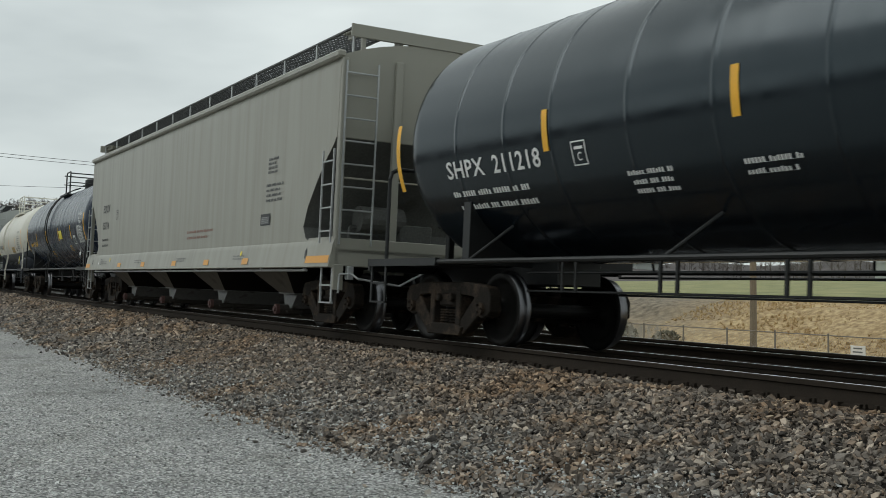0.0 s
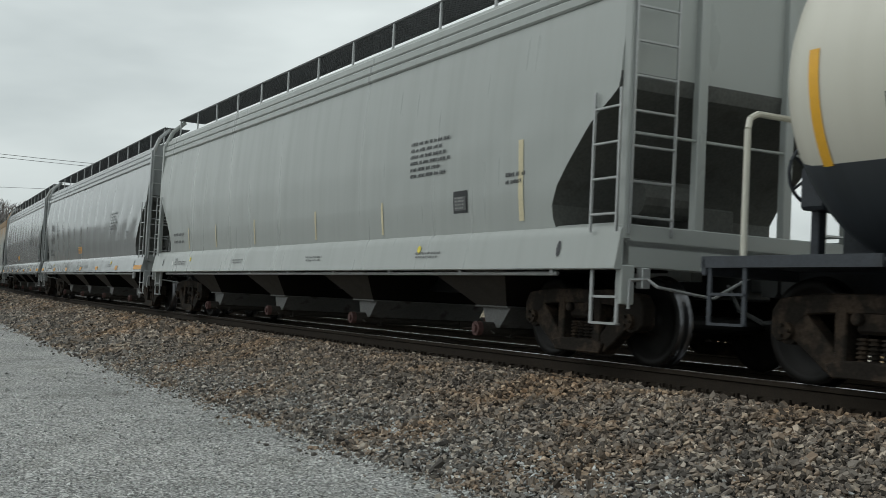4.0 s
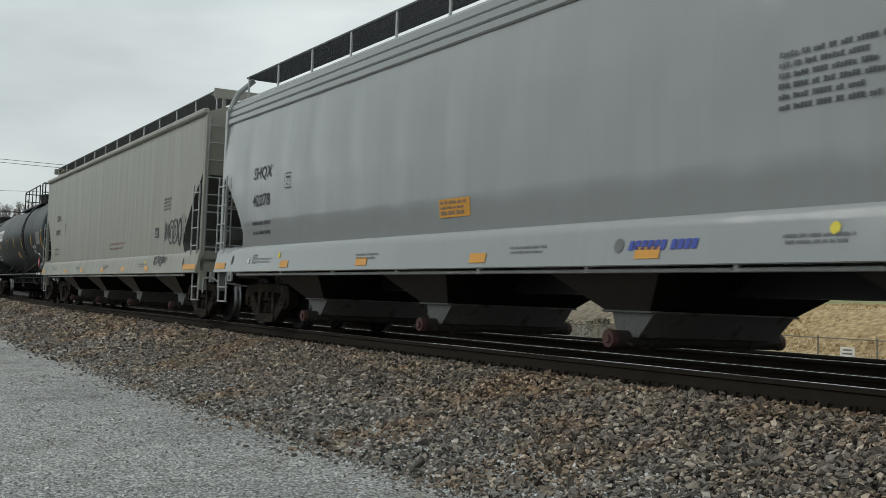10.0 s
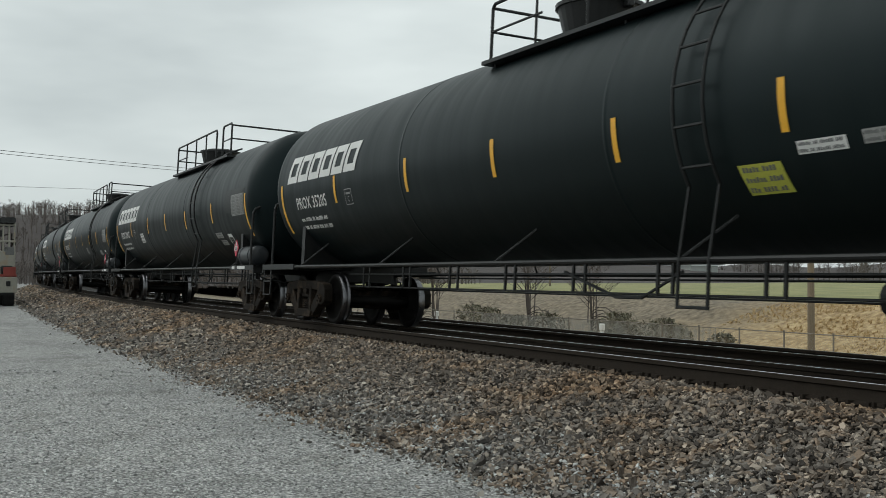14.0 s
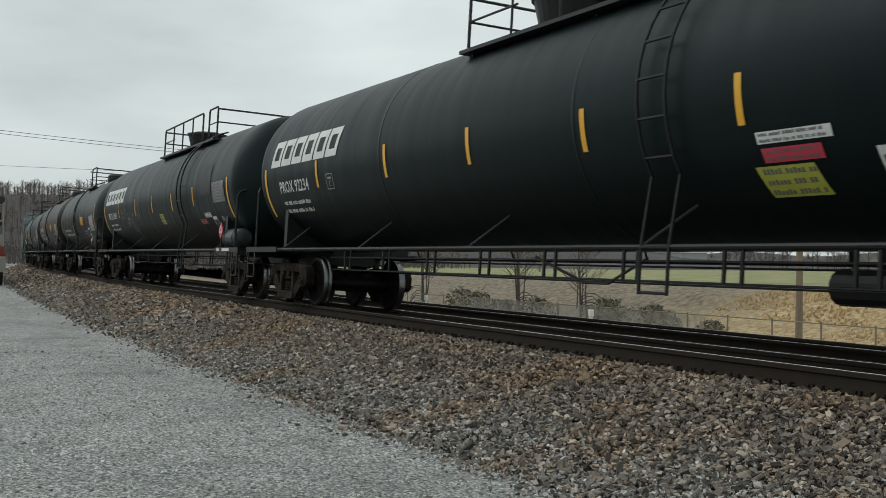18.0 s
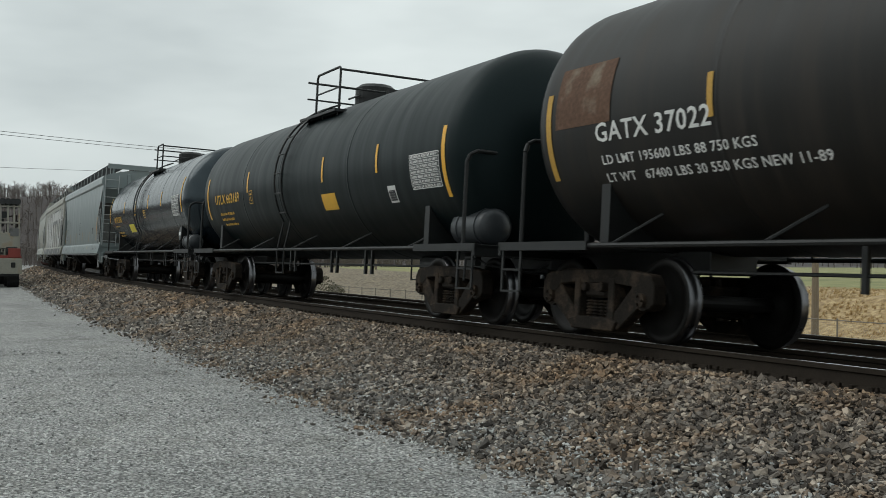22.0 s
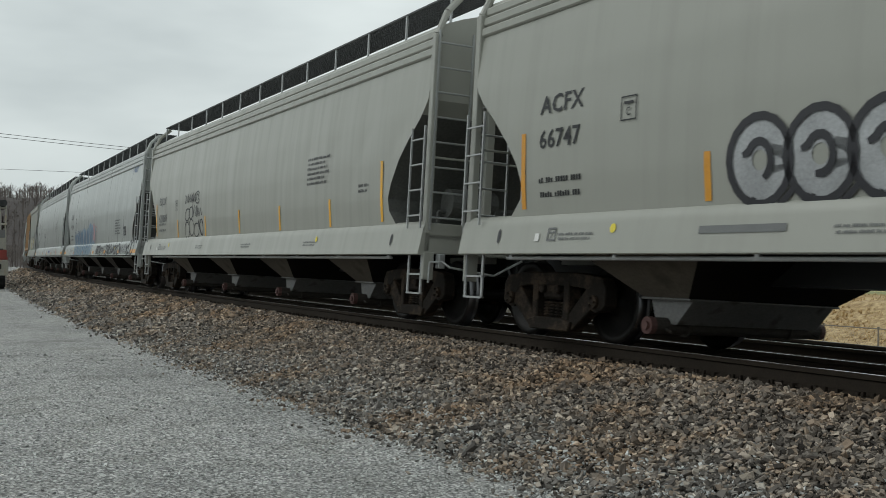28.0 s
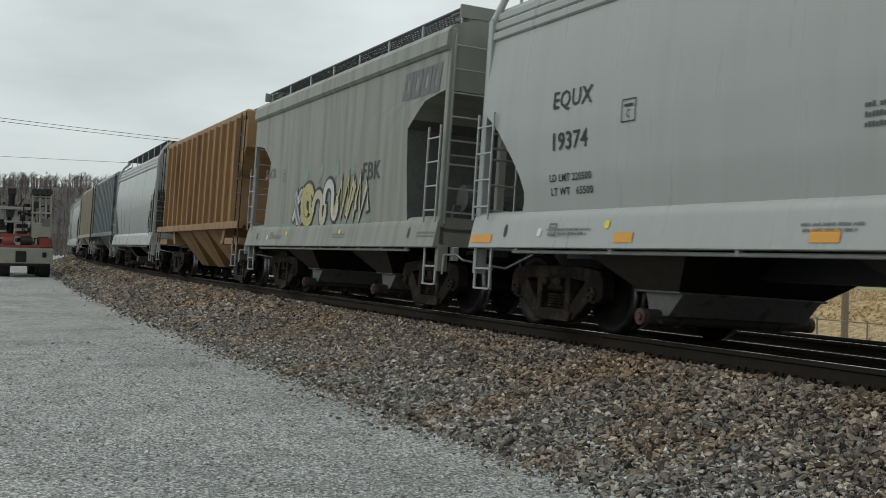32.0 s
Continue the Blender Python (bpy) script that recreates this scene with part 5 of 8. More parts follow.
def ribbed_hopper(length, paint, label):
    """A boxy covered hopper with upright side posts."""
    car = tagged(new("covered_hopper"), label, "hopper car", "cars of the freight train")
    half, reach = length / 2 - 0.575, length / 2
    bm = bmesh.new()
    box(bm, -half + 1.0, half - 1.0, -1.45, 1.45, 1.55, 4.2)
    box(bm, -half + 0.35, half - 0.35, -1.47, 1.47, 4.1, 4.32, 0.05)
    part("body", bm, M[paint], car)
    n = 13
    for i in range(n):
        x = -half + 1.0 + (2 * half - 2.0) * i / (n - 1)
        bm = bmesh.new()
        box(bm, x - 0.05, x + 0.05, -1.56, 1.56, 1.5, 4.15, 0.012)
        part("side_post", bm, M[paint], car)
    bm = bmesh.new()
    for k in (-1, 1):
        box(bm, -half, half, k * 1.44, k * 1.58, 1.38, 1.56, 0.01)
    part("side_sill", bm, M[paint], car)
    for e in (-1, 1):
        bm = bmesh.new()
        plate(bm, [(e * (half - 1.0), 4.15), (e * (half - 0.35), 4.15), (e * (half - 0.35), 3.4), (e * (half - 2.3), 1.0), (e * (half - 2.6), 1.0), (e * (half - 1.0), 3.2)][::e], -1.4, 1.4)
        bmesh.ops.recalc_face_normals(bm, faces=bm.faces)
        part("slope_sheet", bm, M[paint], car)
        bm = bmesh.new()
        box(bm, e * (half - 1.6), e * half, -1.5, 1.5, 1.0, 1.16)
        part("end_platform", bm, M[paint], car)
        for k in (-1, 1):
            ladder(car, (e * half, k * 1.54), (e * (half - 0.45), k * 1.54), 1.0, 4.2, 9, mat="steel")
            part("sill_step", cached("sill_step", sill_step_mesh), None, car, at=(e * (half - 0.27), k * 1.55, 1.0))
        add_truck(car, e * (reach - 2.0))
    inner = 2 * (reach - 3.05)
    for i in range(3):
        w = inner / 3
        x = -inner / 2 + w * (i + 0.5)
        bm = bmesh.new()
        a = [bm.verts.new(v) for v in ((-w / 2, -1.44, 1.5), (w / 2, -1.44, 1.5), (w / 2, 1.44, 1.5), (-w / 2, 1.44, 1.5))]
        b = [bm.verts.new(v) for v in ((-0.5, -0.6, 0.4), (0.5, -0.6, 0.4), (0.5, 0.6, 0.4), (-0.5, 0.6, 0.4))]
        bm.faces.new(b)
        for j in range(4):
            bm.faces.new((a[j], b[j], b[(j + 1) % 4], a[(j + 1) % 4]))
        bmesh.ops.recalc_face_normals(bm, faces=bm.faces)
        part("hopper_bay", bm, M[paint], car, at=(x, 0, 0))
    bm = bmesh.new()
    box(bm, -half, half, -0.2, 0.2, 0.72, 1.05)
    part("centre_sill", bm, M["steel"], car)
    part("running_board", roof_walk_mesh(half - 0.1, -0.9, -0.3, 4.5), None, car)
    add_couplers(car, reach)
    return car


# ---- tank cars ----
def tank_surface(r, zc):
    """Maps a height to the near side of the shell; equal steps go along the curve."""
    def f(z):
        a = (z - zc) / r
        a = max(-1.4, min(1.4, a))
        return -(r + 0.007) * math.cos(a), zc + (r + 0.007) * math.sin(a)
    return f


def shell_mesh(half, r, zc, depth, paint, belly=None, seams=(), split=0.0):
    """A cylinder with domed heads and raised weld bands."""
    xs = [-half - depth * math.cos(radians(a)) for a in (0, 8, 16, 26, 37, 48, 60, 72, 82)]
    rs = [r * math.sin(radians(a)) for a in (0.6, 8, 16, 26, 37, 48, 60, 72, 82)]
    rings = list(zip(xs, rs)) + [(-half, r), (-half + 0.06, r)]
    for s in sorted(seams):
        rings += [(s - 0.05, r), (s - 0.022, r), (s - 0.012, r + 0.005), (s + 0.012, r + 0.005), (s + 0.022, r), (s + 0.05, r)]
    rings += [(half - 0.06, r), (half, r)] + [(-x, q) for x, q in list(zip(xs, rs))[::-1]]
    k, verts, faces, mats = 72, [], [], []
    for x, q in rings:
        for i in range(k):
            a = 2 * math.pi * i / k
            verts.append((x, q * math.cos(a), zc + q * math.sin(a)))
    for j in range(len(rings) - 1):
        for i in range(k):
            a, b = j * k + i, j * k + (i + 1) % k
            faces.append((a, b, b + k, a + k))
            low = math.sin(2 * math.pi * (i + 0.5) / k) * r < split - zc
            mats.append(1 if belly and low else 0)
    faces += [tuple(range(k))[::-1], tuple(range(len(verts) - k, len(verts)))]
    mats += [0, 0]
    me = mesh_of("tank_shell", verts, faces, M[paint])
    if belly:
        me.materials.append(M[belly])
        me.polygons.foreach_set("material_index", mats)
    me.flip_normals()
    me.polygons.foreach_set("use_smooth", [True] * len(me.polygons))
    me.set_sharp_from_angle(angle=radians(40))
    return me


def tank_car(length, r, zc, straight, paint, label, kind="pressure", platform=(-0.3, 3.4), ladder_x=0.6, belly=None, split=0.0, strips=(), strip_mat="yellow_mark", seams=(), inset=1.85, shift=0.12, metal="steel", rig=True, dome_x=None, rail_mat=None):
    car = tagged(new("tank_car"), label, "tank car", "cars of the freight train")
    reach = length / 2
    half = straight
    rails_ = M[rail_mat or metal]
    depth = 0.5 * r
    part("tank_shell", shell_mesh(half, r, zc, depth, paint, belly, seams, split), None, car)
    surf = tank_surface(r, zc)
    corner = reach - 0.3
    for e in (-1, 1):
        bm = bmesh.new()
        box(bm, e * (half - 1.6), e * (reach - 0.3), -0.33, 0.33, 0.78, 1.12, 0.01)
        part("stub_sill", bm, M[metal], car)
        bm = bmesh.new()
        box(bm, e * (corner - 1.9), e * corner, -1.46, 1.46, 1.0, 1.06, 0.01)
        box(bm, e * (corner - 0.06), e * corner, -1.48, 1.48, 0.90, 1.06, 0.01)
        for k in (-1, 1):
            box(bm, e * (corner - 1.92), e * corner, k * 1.42, k * 1.48, 0.97, 1.07)
        part("end_platform", bm, M[metal], car)
        # saddle under the shell and its slanting brace
        bm = bmesh.new()
        w = 1.28
        plate(bm, [(0, 1.0), (0.16 * e, 1.0), (0.16 * e, 1.9), (0, 1.9)][::e], -w, w)
        for vv in bm.verts:
            vv.co.x += e * (half - 1.05)
            if vv.co.z > 1.5:
                vv.co.z = zc - r * math.cos(math.asin(min(0.98, abs(vv.co.y) / r))) + 0.12
        bmesh.ops.recalc_face_normals(bm, faces=bm.faces)
        part("saddle", bm, M[metal], car)
        # one hoop of pipe across the end, bent down at both sides
        bm = bmesh.new()
        xe = e * (corner - 0.45)
        pipe(bm, [(xe, -1.42, 1.03), (xe, -1.42, 2.16), (xe + e * 0.02, -1.38, 2.26), (xe + e * 0.03, -1.28, 2.31), (xe + e * 0.03, 1.28, 2.31), (xe + e * 0.02, 1.38, 2.26), (xe, 1.42, 2.16), (xe, 1.42, 1.03)], 0.028, 8)
        part("end_rail", bm, rails_, car)
        for k in (-1, 1):
            part("sill_step", cached("sill_step_t" + metal, lambda: from_bm("sill_step", (lambda b_: (b_.from_mesh(cached("sill_step", sill_step_mesh)), b_)[1])(bmesh.new()), M[metal])), None, car, at=(e * (corner - 0.3), k * 1.45, 1.0))
        add_truck(car, e * (reach - inset))
    add_couplers(car, reach, metal)
    # hand brake on its stand at the rear end
    bm = bmesh.new()
    xb = -corner + 0.25
    box(bm, xb - 0.05, xb + 0.05, -0.36, -0.26, 1.02, 2.25, 0.01)
    box(bm, xb - 0.05, xb + 0.25, -0.52, -0.1, 1.55, 1.95, 0.03)
    box(bm, xb - 0.1, xb + 0.4, 0.1, 0.75, 1.06, 1.5, 0.04)
    for i in range(16):
        a0, a1 = 2 * math.pi * i / 16, 2 * math.pi * (i + 1) / 16
        rod(bm, (xb - 0.12, -0.31 + 0.27 * math.cos(a0), 1.9 + 0.27 * math.sin(a0)), (xb - 0.12, -0.31 + 0.27 * math.cos(a1), 1.9 + 0.27 * math.sin(a1)), 0.018)
    for i in range(5):
        a0 = 2 * math.pi * i / 5
        rod(bm, (xb - 0.09, -0.31, 1.9), (xb - 0.12, -0.31 + 0.27 * math.cos(a0), 1.9 + 0.27 * math.sin(a0)), 0.014)
    part("hand_brake", bm, M[metal], car, "hand brake wheel and gear box on a stand")
    # lower side rail along the belly
    for k in (-1, 1):
        bm = bmesh.new()
        rod(bm, (-corner + 1.9, k * 1.44, 1.02), (corner - 1.9, k * 1.44, 1.02), 0.03, 8)
        n = 5
        for i in range(n):
            x = -half + 1.3 + (2 * half - 2.6) * i / (n - 1)
            rod(bm, (x, k * 1.44, 1.02), (x + 0.34, k * r * 0.68, zc - r * 0.74), 0.018)
        part("side_rail", bm, M[metal], car)
    # brake rigging that hangs between the trucks
    if rig:
        bm = bmesh.new()
        a, b = -reach + inset + 1.3, reach - inset - 1.3
        for y, z in ((-0.7, 0.92), (-0.7, 0.70), (0.7, 0.92), (0.7, 0.70)):
            rod(bm, (a, y, z), (b, y, z), 0.014)
        n = 8
        for i in range(n):
            x = a + (b - a) * (i + 0.5) / n
            for dx in (-0.13, 0.13):
                box(bm, x + dx - 0.018, x + dx + 0.018, -0.72, -0.69, 0.69, 1.08)
        x = (a + b) / 2 + 1.6
        pipe(bm, [(x - 1.1, -0.7, 0.95), (x, -0.7, 0.66), (x + 0.5, -0.7, 0.66), (x + 1.2, -0.7, 0.95)], 0.02)
        drum(bm, (b - 1.1, -0.3, 0.72), (1, 0, 0), 0.17, 0.8, 14)
        part("brake_rigging", bm, M["steel"], car)
    else:
        bm = bmesh.new()
        a, b = -reach + inset + 1.2, reach - inset - 1.2
        rod(bm, (a, -0.7, 0.78), (b, -0.7, 0.78), 0.018)
        for x in (-0.4 * b, 0.1 * b, 0.45 * b):
            for dx in (-0.15, 0.15):
                box(bm, x + dx - 0.03, x + dx + 0.03, -0.73, -0.68, 0.62, 1.06)
        drum(bm, (b - 1.0, -0.2, 0.82), (1, 0, 0), 0.17, 0.7, 14)
        part("brake_rigging", bm, M["steel"], car)
    for piece in car.children:
        piece.location.x += shift
    # platform, rails and fittings on top
    p0, p1 = platform
    top = zc + r
    bm = bmesh.new()
    for k in (-1, 1):
        box(bm, p0 - 0.05, p1 + 0.1, k * 0.84, k * 1.12, top - 0.33, top - 0.28)
        for x in (p0 + 0.1, (p0 + p1) / 2, p1 - 0.1):
            rod(bm, (x, k * 0.98, top - 0.3), (x, k * 0.96, top - 0.46), 0.025)
    part("top_platform", bm, rails_, car)
    high = top + 0.52
    # one bent hoop of railing a side and end, with its middle posts
    for k in (-1, 1):
        y = k * 1.0
        for u0, u1 in ((p0, ladder_x - 0.33), (ladder_x + 0.33, p1)):
            if u1 - u0 < 0.3:
                continue
            bm = bmesh.new()
            pipe(bm, [(u0, y, top - 0.3), (u0, y, high - 0.06), (u0 + 0.06, y, high), (u1 - 0.06, y, high), (u1, y, high - 0.06), (u1, y, top - 0.3)], 0.024, 8)
            m_ = max(0, round((u1 - u0) / 1.3) - 1)
            for i in range(m_):
                x = u0 + (u1 - u0) * (i + 1) / (m_ + 1)
                rod(bm, (x, y, top - 0.3), (x, y, high), 0.02)
            rod(bm, (u0, y, top + 0.14), (min(u1, u0 + 1.3), y, top + 0.14), 0.018)
            part("safety_rail", bm, rails_, car)
    for u in (p0, p1):
        bm = bmesh.new()
        pipe(bm, [(u, -1.0, high - 0.05), (u, 1.0, high - 0.05)], 0.022)
        rod(bm, (u, -1.0, top + 0.14), (u, 1.0, top + 0.14), 0.018)
        part("cross_rail", bm, rails_, car)
    bm = bmesh.new()
    mid = (p0 + p1) / 2 if dome_x is None else dome_x
    if kind == "low":
        drum(bm, (mid, 0, top + 0.04), (0, 0, 1), 0.34, 0.18, 24)
        for k in (-1, 1):
            drum(bm, (mid + k * 0.62, 0, top + 0.05), (0, 0, 1), 0.12, 0.26, 12)
    elif kind == "pressure":
        drum(bm, (mid, 0, top + 0.13), (0, 0, 1), 0.46, 0.46, 28, 0.58)
        drum(bm, (mid, 0, top + 0.37), (0, 0, 1), 0.61, 0.05, 28)
        drum(bm, (mid, 0, top + 0.42), (0, 0, 1), 0.50, 0.06, 28, 0.40)
        for k in (-1, 1):
            box(bm, mid + k * 0.62 - 0.07, mid + k * 0.62 + 0.07, -0.05, 0.05, top + 0.26, top + 0.42, 0.02)
    else:
        drum(bm, (mid, 0, top + 0.12), (0, 0, 1), 0.40, 0.36, 24)
        drum(bm, (mid, 0, top + 0.33), (0, 0, 1), 0.40, 0.08, 24, 0.30)
        drum(bm, (mid + 0.85, 0, top + 0.04), (0, 0, 1), 0.12, 0.26, 14)
        rod(bm, (mid - 0.3, -0.44, top + 0.1), (mid + 0.3, -0.44, top + 0.1), 0.02)
    part("manway", bm, rails_, car)
    # ladder up the near and the far side
    for k in (-1, 1):
        bm = bmesh.new()
        rows = [(0.55, 1.46), (1.02, 1.46)] + [(zc + (r + 0.10) * math.sin(a), (r + 0.10) * math.cos(a)) for a in [radians(d) for d in range(-32, 74, 7)]]
        for x in (ladder_x - 0.22, ladder_x + 0.22):
            pipe(bm, [(x, k * y, z) for z, y in rows], 0.02)
        for z, y in rows[1::2]:
            rod(bm, (ladder_x - 0.22, k * y, z), (ladder_x + 0.22, k * y, z), 0.016)
        rod(bm, (ladder_x - 0.22, k * 1.46, 0.57), (ladder_x + 0.22, k * 1.46, 0.57), 0.016)
        part("ladder", bm, rails_, car)
    for x, z, h, w in strips:
        bm = bmesh.new()
        flat_quad(bm, 0, w, 0, h)
        part("reflective_strip", lay(bm, surf, x, z, 0.1), M[strip_mat], car, "upright yellow reflective strip")
    return car, surf, half + shift


def head_letters(car, half, r, zc, string, y, z, size, mat, width):
    """Writing on the domed front head."""
    o = text_outline(string, size, width / size / max(v.x for v in TYPE[string][0]))
    for v in o.verts:
        yy, zz = y + v.co.x, z + v.co.y
        v.co = (half + 0.5 * r * math.sqrt(max(0.05, 1 - (yy * yy + (zz - zc) ** 2) / r ** 2)) + 0.012, yy, zz)
    return part("head_lettering", o, M[mat], car)


def placard_board(car, x, y, mat, z=1.62):
    bm = bmesh.new()
    d = 0.19
    plate(bm, [(x, z - d), (x + d, z), (x, z + d), (x - d, z)], y - 0.006, y + 0.006)
    pl = part("placard", bm, M[mat], car, "diamond hazard placard")
    bm = bmesh.new()
    box(bm, x - 0.115, x + 0.115, y - 0.011, y - 0.007, z - 0.05, z + 0.045)
    part("placard_print", bm, M["white_mark"], pl)
    if mat == "placard":
        face = lambda zz: (y - 0.014, zz)
        letters(pl, face, "1055", x - 0.095, z - 0.035, 0.068, "black_mark", name="placard_number", width=0.19)
        bm = bmesh.new()
        plate(bm, [(x, z + 0.15), (x - 0.045, z + 0.065), (x + 0.045, z + 0.065)], y - 0.011, y - 0.007)
        part("placard_flame", bm, M["white_mark"], pl)
    bm = bmesh.new()
    rod(bm, (x, y + 0.02, 1.02), (x, y + 0.02, z - d + 0.03), 0.02)
    part("placard_post", bm, M["steel"], car)


def data_panel(car, surf, x, z, w, h, rows, back, ink, name="data_panel", label="", seed=3, lean=0.0):
    if back:
        patch(car, surf, x, z, w, h, back, name, label, lean)
    up = lambda zz: (surf(zz)[0] - 0.004, surf(zz)[1])
    if name == "data_panel" and back:
        bm = bmesh.new()
        frame_quads(bm, 0, w, 0, h, 0.012)
        for i in range(1, rows):
            flat_quad(bm, 0.012, w - 0.012, h * i / rows - 0.004, h * i / rows + 0.004)
        part("table_lines", lay(bm, up, x, z), M[ink], car, "ruled lines of the data panel")
    bars(car, up, x + 0.04 * w, z, [(0, w * 0.9, h / rows * 0.5, -(h * (i + 0.25) / rows)) for i in range(rows)], ink, seed=seed)


def logo_blocks(car, surf, x, z, h, width, mat, n=6, label="slanting white block of the emblem"):
    """A maker's mark as a row of plain slanting blocks."""
    w = width / n
    for i in range(n):
        bm = bmesh.new()
        s_, t, b = 0.26, h * 0.25, w * 0.9
        sides = [(0, t, 0, h), (t, b - t, h - t, h), (b - t, b, 0, h), (t, b - t, 0, t)]
        for x0, x1, y0, y1 in sides:
            bm.faces.new([bm.verts.new((px + s_ * py, py, 0)) for px, py in ((x0, y0), (x1, y0), (x1, y1), (x0, y1))])
        part("company_emblem", lay(bm, surf, x + i * w, z, 0.08), M[mat], car, label)

# ---- the train ----
SPEED, GAIN = 14.185, 0.0179
TRAIN = []


def couple(car, front, rear):
    """Notes where a car runs: the places of its couplers along the track at the start."""
    TRAIN.append((car[0] if isinstance(car, tuple) else car, (front + rear) / 2, front - rear))


G = dict(A=-14.45, B=-34.15, C=-50.15, D=-64.75, E=-84.1, F=-104.0, G=-123.78, H=-143.6, I=-163.35, J=-183.25, K=-202.85, L=-222.45, M=-241.85, N=-261.18, O=-280.75, P=-300.2, Q=-314.45, R=-328.75, S=-344.85, T=-360.63, U=-377.85, V=-397.42, W=-417.12, X=-437.04, Y=-456.95, Z=-476.85, a=-488.7, b=-501.5, c=-514.1, d=-526.5, e=-539.2)

PROX_STRIPS = [(-8.23, 1.62, 0.95, 0.10), (-5.43, 2.09, 0.47, 0.09), (-2.52, 2.09, 0.50, 0.09), (0.12, 2.10, 0.48, 0.09), (2.75, 2.05, 0.47, 0.09), (5.2, 2.09, 0.47, 0.09), (8.46, 1.66, 0.96, 0.10)]


def uprights(car, surf, rows, w=0.09, mat="orange_strip", label="orange reflective strip"):
    """Upright reflective strips: rows of (x, bottom, top)."""
    for x, z0, z1 in rows:
        patch(car, surf, x, z0, w, z1 - z0, mat, "reflective_strip", label)


def air_tank(car, x, axis, mat, y=-0.95, z=1.35, r=0.27, length=0.9):
    """A turned reservoir: domed ends and two raised straps."""
    h = length / 2
    rings = [(-h - 0.06, 0.0), (-h - 0.055, 0.35 * r), (-h - 0.035, 0.7 * r), (-h, 0.95 * r), (-h + 0.03, r)]
    rings += [(u, q) for c_ in (-0.6 * h, 0.6 * h) for u, q in ((c_ - 0.02, r), (c_ - 0.019, r + 0.012), (c_ + 0.019, r + 0.012), (c_ + 0.02, r))]
    rings += [(-u, q) for u, q in rings[4::-1]]
    turn, k = Vector(axis).to_track_quat("Z", "Y").to_matrix(), 24
    verts = [Vector((x, y, z)) + turn @ Vector((q * math.cos(6.28318 * i / k), q * math.sin(6.28318 * i / k), u)) for u, q in rings for i in range(k)]
    faces = [(j * k + i, j * k + (i + 1) % k, (j + 1) * k + (i + 1) % k, (j + 1) * k + i) for j in range(len(rings) - 1) for i in range(k)]
    me = mesh_of("air_reservoir", verts, faces, M[mat], True)
    me.set_sharp_from_angle(angle=radians(40))
    part("air_reservoir", me, None, car)


def head_lines(car, half, r, zc, y, z, rows, mat, seed):
    """Small lines of writing on the domed front head."""
    rnd = random.Random(seed)
    bm = bmesh.new()
    for i, length in enumerate(rows):
        u = 0.0
        while u < length:
            w = rnd.choice((0.05, 0.09, 0.14))
            flat_quad(bm, u, min(u + w, length), -0.095 * i, -0.095 * i + 0.05)
            u += w + 0.035
    for v in bm.verts:
        yy, zz = y + v.co.x, z + v.co.y
        v.co = (half + 0.5 * r * math.sqrt(max(0.05, 1 - (yy * yy + (zz - zc) ** 2) / r ** 2)) + 0.012, yy, zz)
    part("head_lettering", bm, M[mat], car, "small stencilled data lines on the head")


def propane_car(length, number, paint, seed, extra, panel=(7.22, 2.1, 1.04, 0.46), strip=8.46, sixth=5.2):
    car = tank_car(length, 1.51, 2.58, 8.62, paint, "black pressure tank car with white lettering and yellow strips", "pressure", (-0.9, 5.3), 4.12, strips=PROX_STRIPS[:-2] + [(sixth, 2.09, 0.47, 0.09), (strip, 1.66, 0.96, 0.10)], seams=(-2.9, 2.4), dome_x=0.25, inset=1.8, shift=0.22)
    c, surf, half = car
    logo_blocks(c, surf, -7.85, 2.58, 0.5, 3.45, "white_mark")
    letters(c, surf, number, -7.4, 2.08, 0.21, "white_mark", name="reporting_mark", width=1.55)
    bars(c, surf, -7.35, 1.84, [(0, 1.4, 0.07, 0.0), (0.02, 1.4, 0.07, 0.16)], "white_mark", seed=seed)
    stencil_box(c, surf, -4.95, 2.03, "grey_mark", 0.3, 0.27)
    head_letters(c, half, 1.51, 2.58, number, -0.30, 3.1, 0.14, "white_mark", 0.85)
    head_lines(c, half, 1.51, 2.58, -0.24, 2.93, (0.6, 0.45, 0.72, 0.25, 0.55), "grey_mark", seed + 1)
    qualification_label(c, surf, 6.64, 7.0, 1.46, 1.78, "white_mark", "black_mark")
    for x, z, w, h, m_, lean in extra:
        if h > 0.45:
            patch(c, surf, x, z, w, h, m_, "repainted_patch", "dull repainted patch on the shell", lean)
        else:
            data_panel(c, surf, x, z, w, h, 2 if h < 0.2 else 3, m_, "worn_mark", "sticker", "faded sticker on the shell", seed + int(10 * x) % 17, lean)
    lifted = lambda z_: (surf(z_)[0] - 0.003, surf(z_)[1])
    data_panel(c, lifted, *panel, 7, "grey_panel", "grey_mark", label="grey riveted test data panel", seed=seed + 2)
    air_tank(c, 8.52, (1, 0, 0), "reservoir", -1.2, 1.29, 0.21, 1.1)
    placard_board(c, 7.95, -1.42, "placard", 1.45)
    placard_board(c, 9.57, 0.2, "placard", 1.45)
    for x0, x1 in ((7.9, 8.12), (8.35, 8.95)):
        bm = bmesh.new()
        box(bm, x0, x1, -1.486, -1.482, 0.99, 1.05)
        part("step_mark", bm, M["white_mark"], c)
    return car


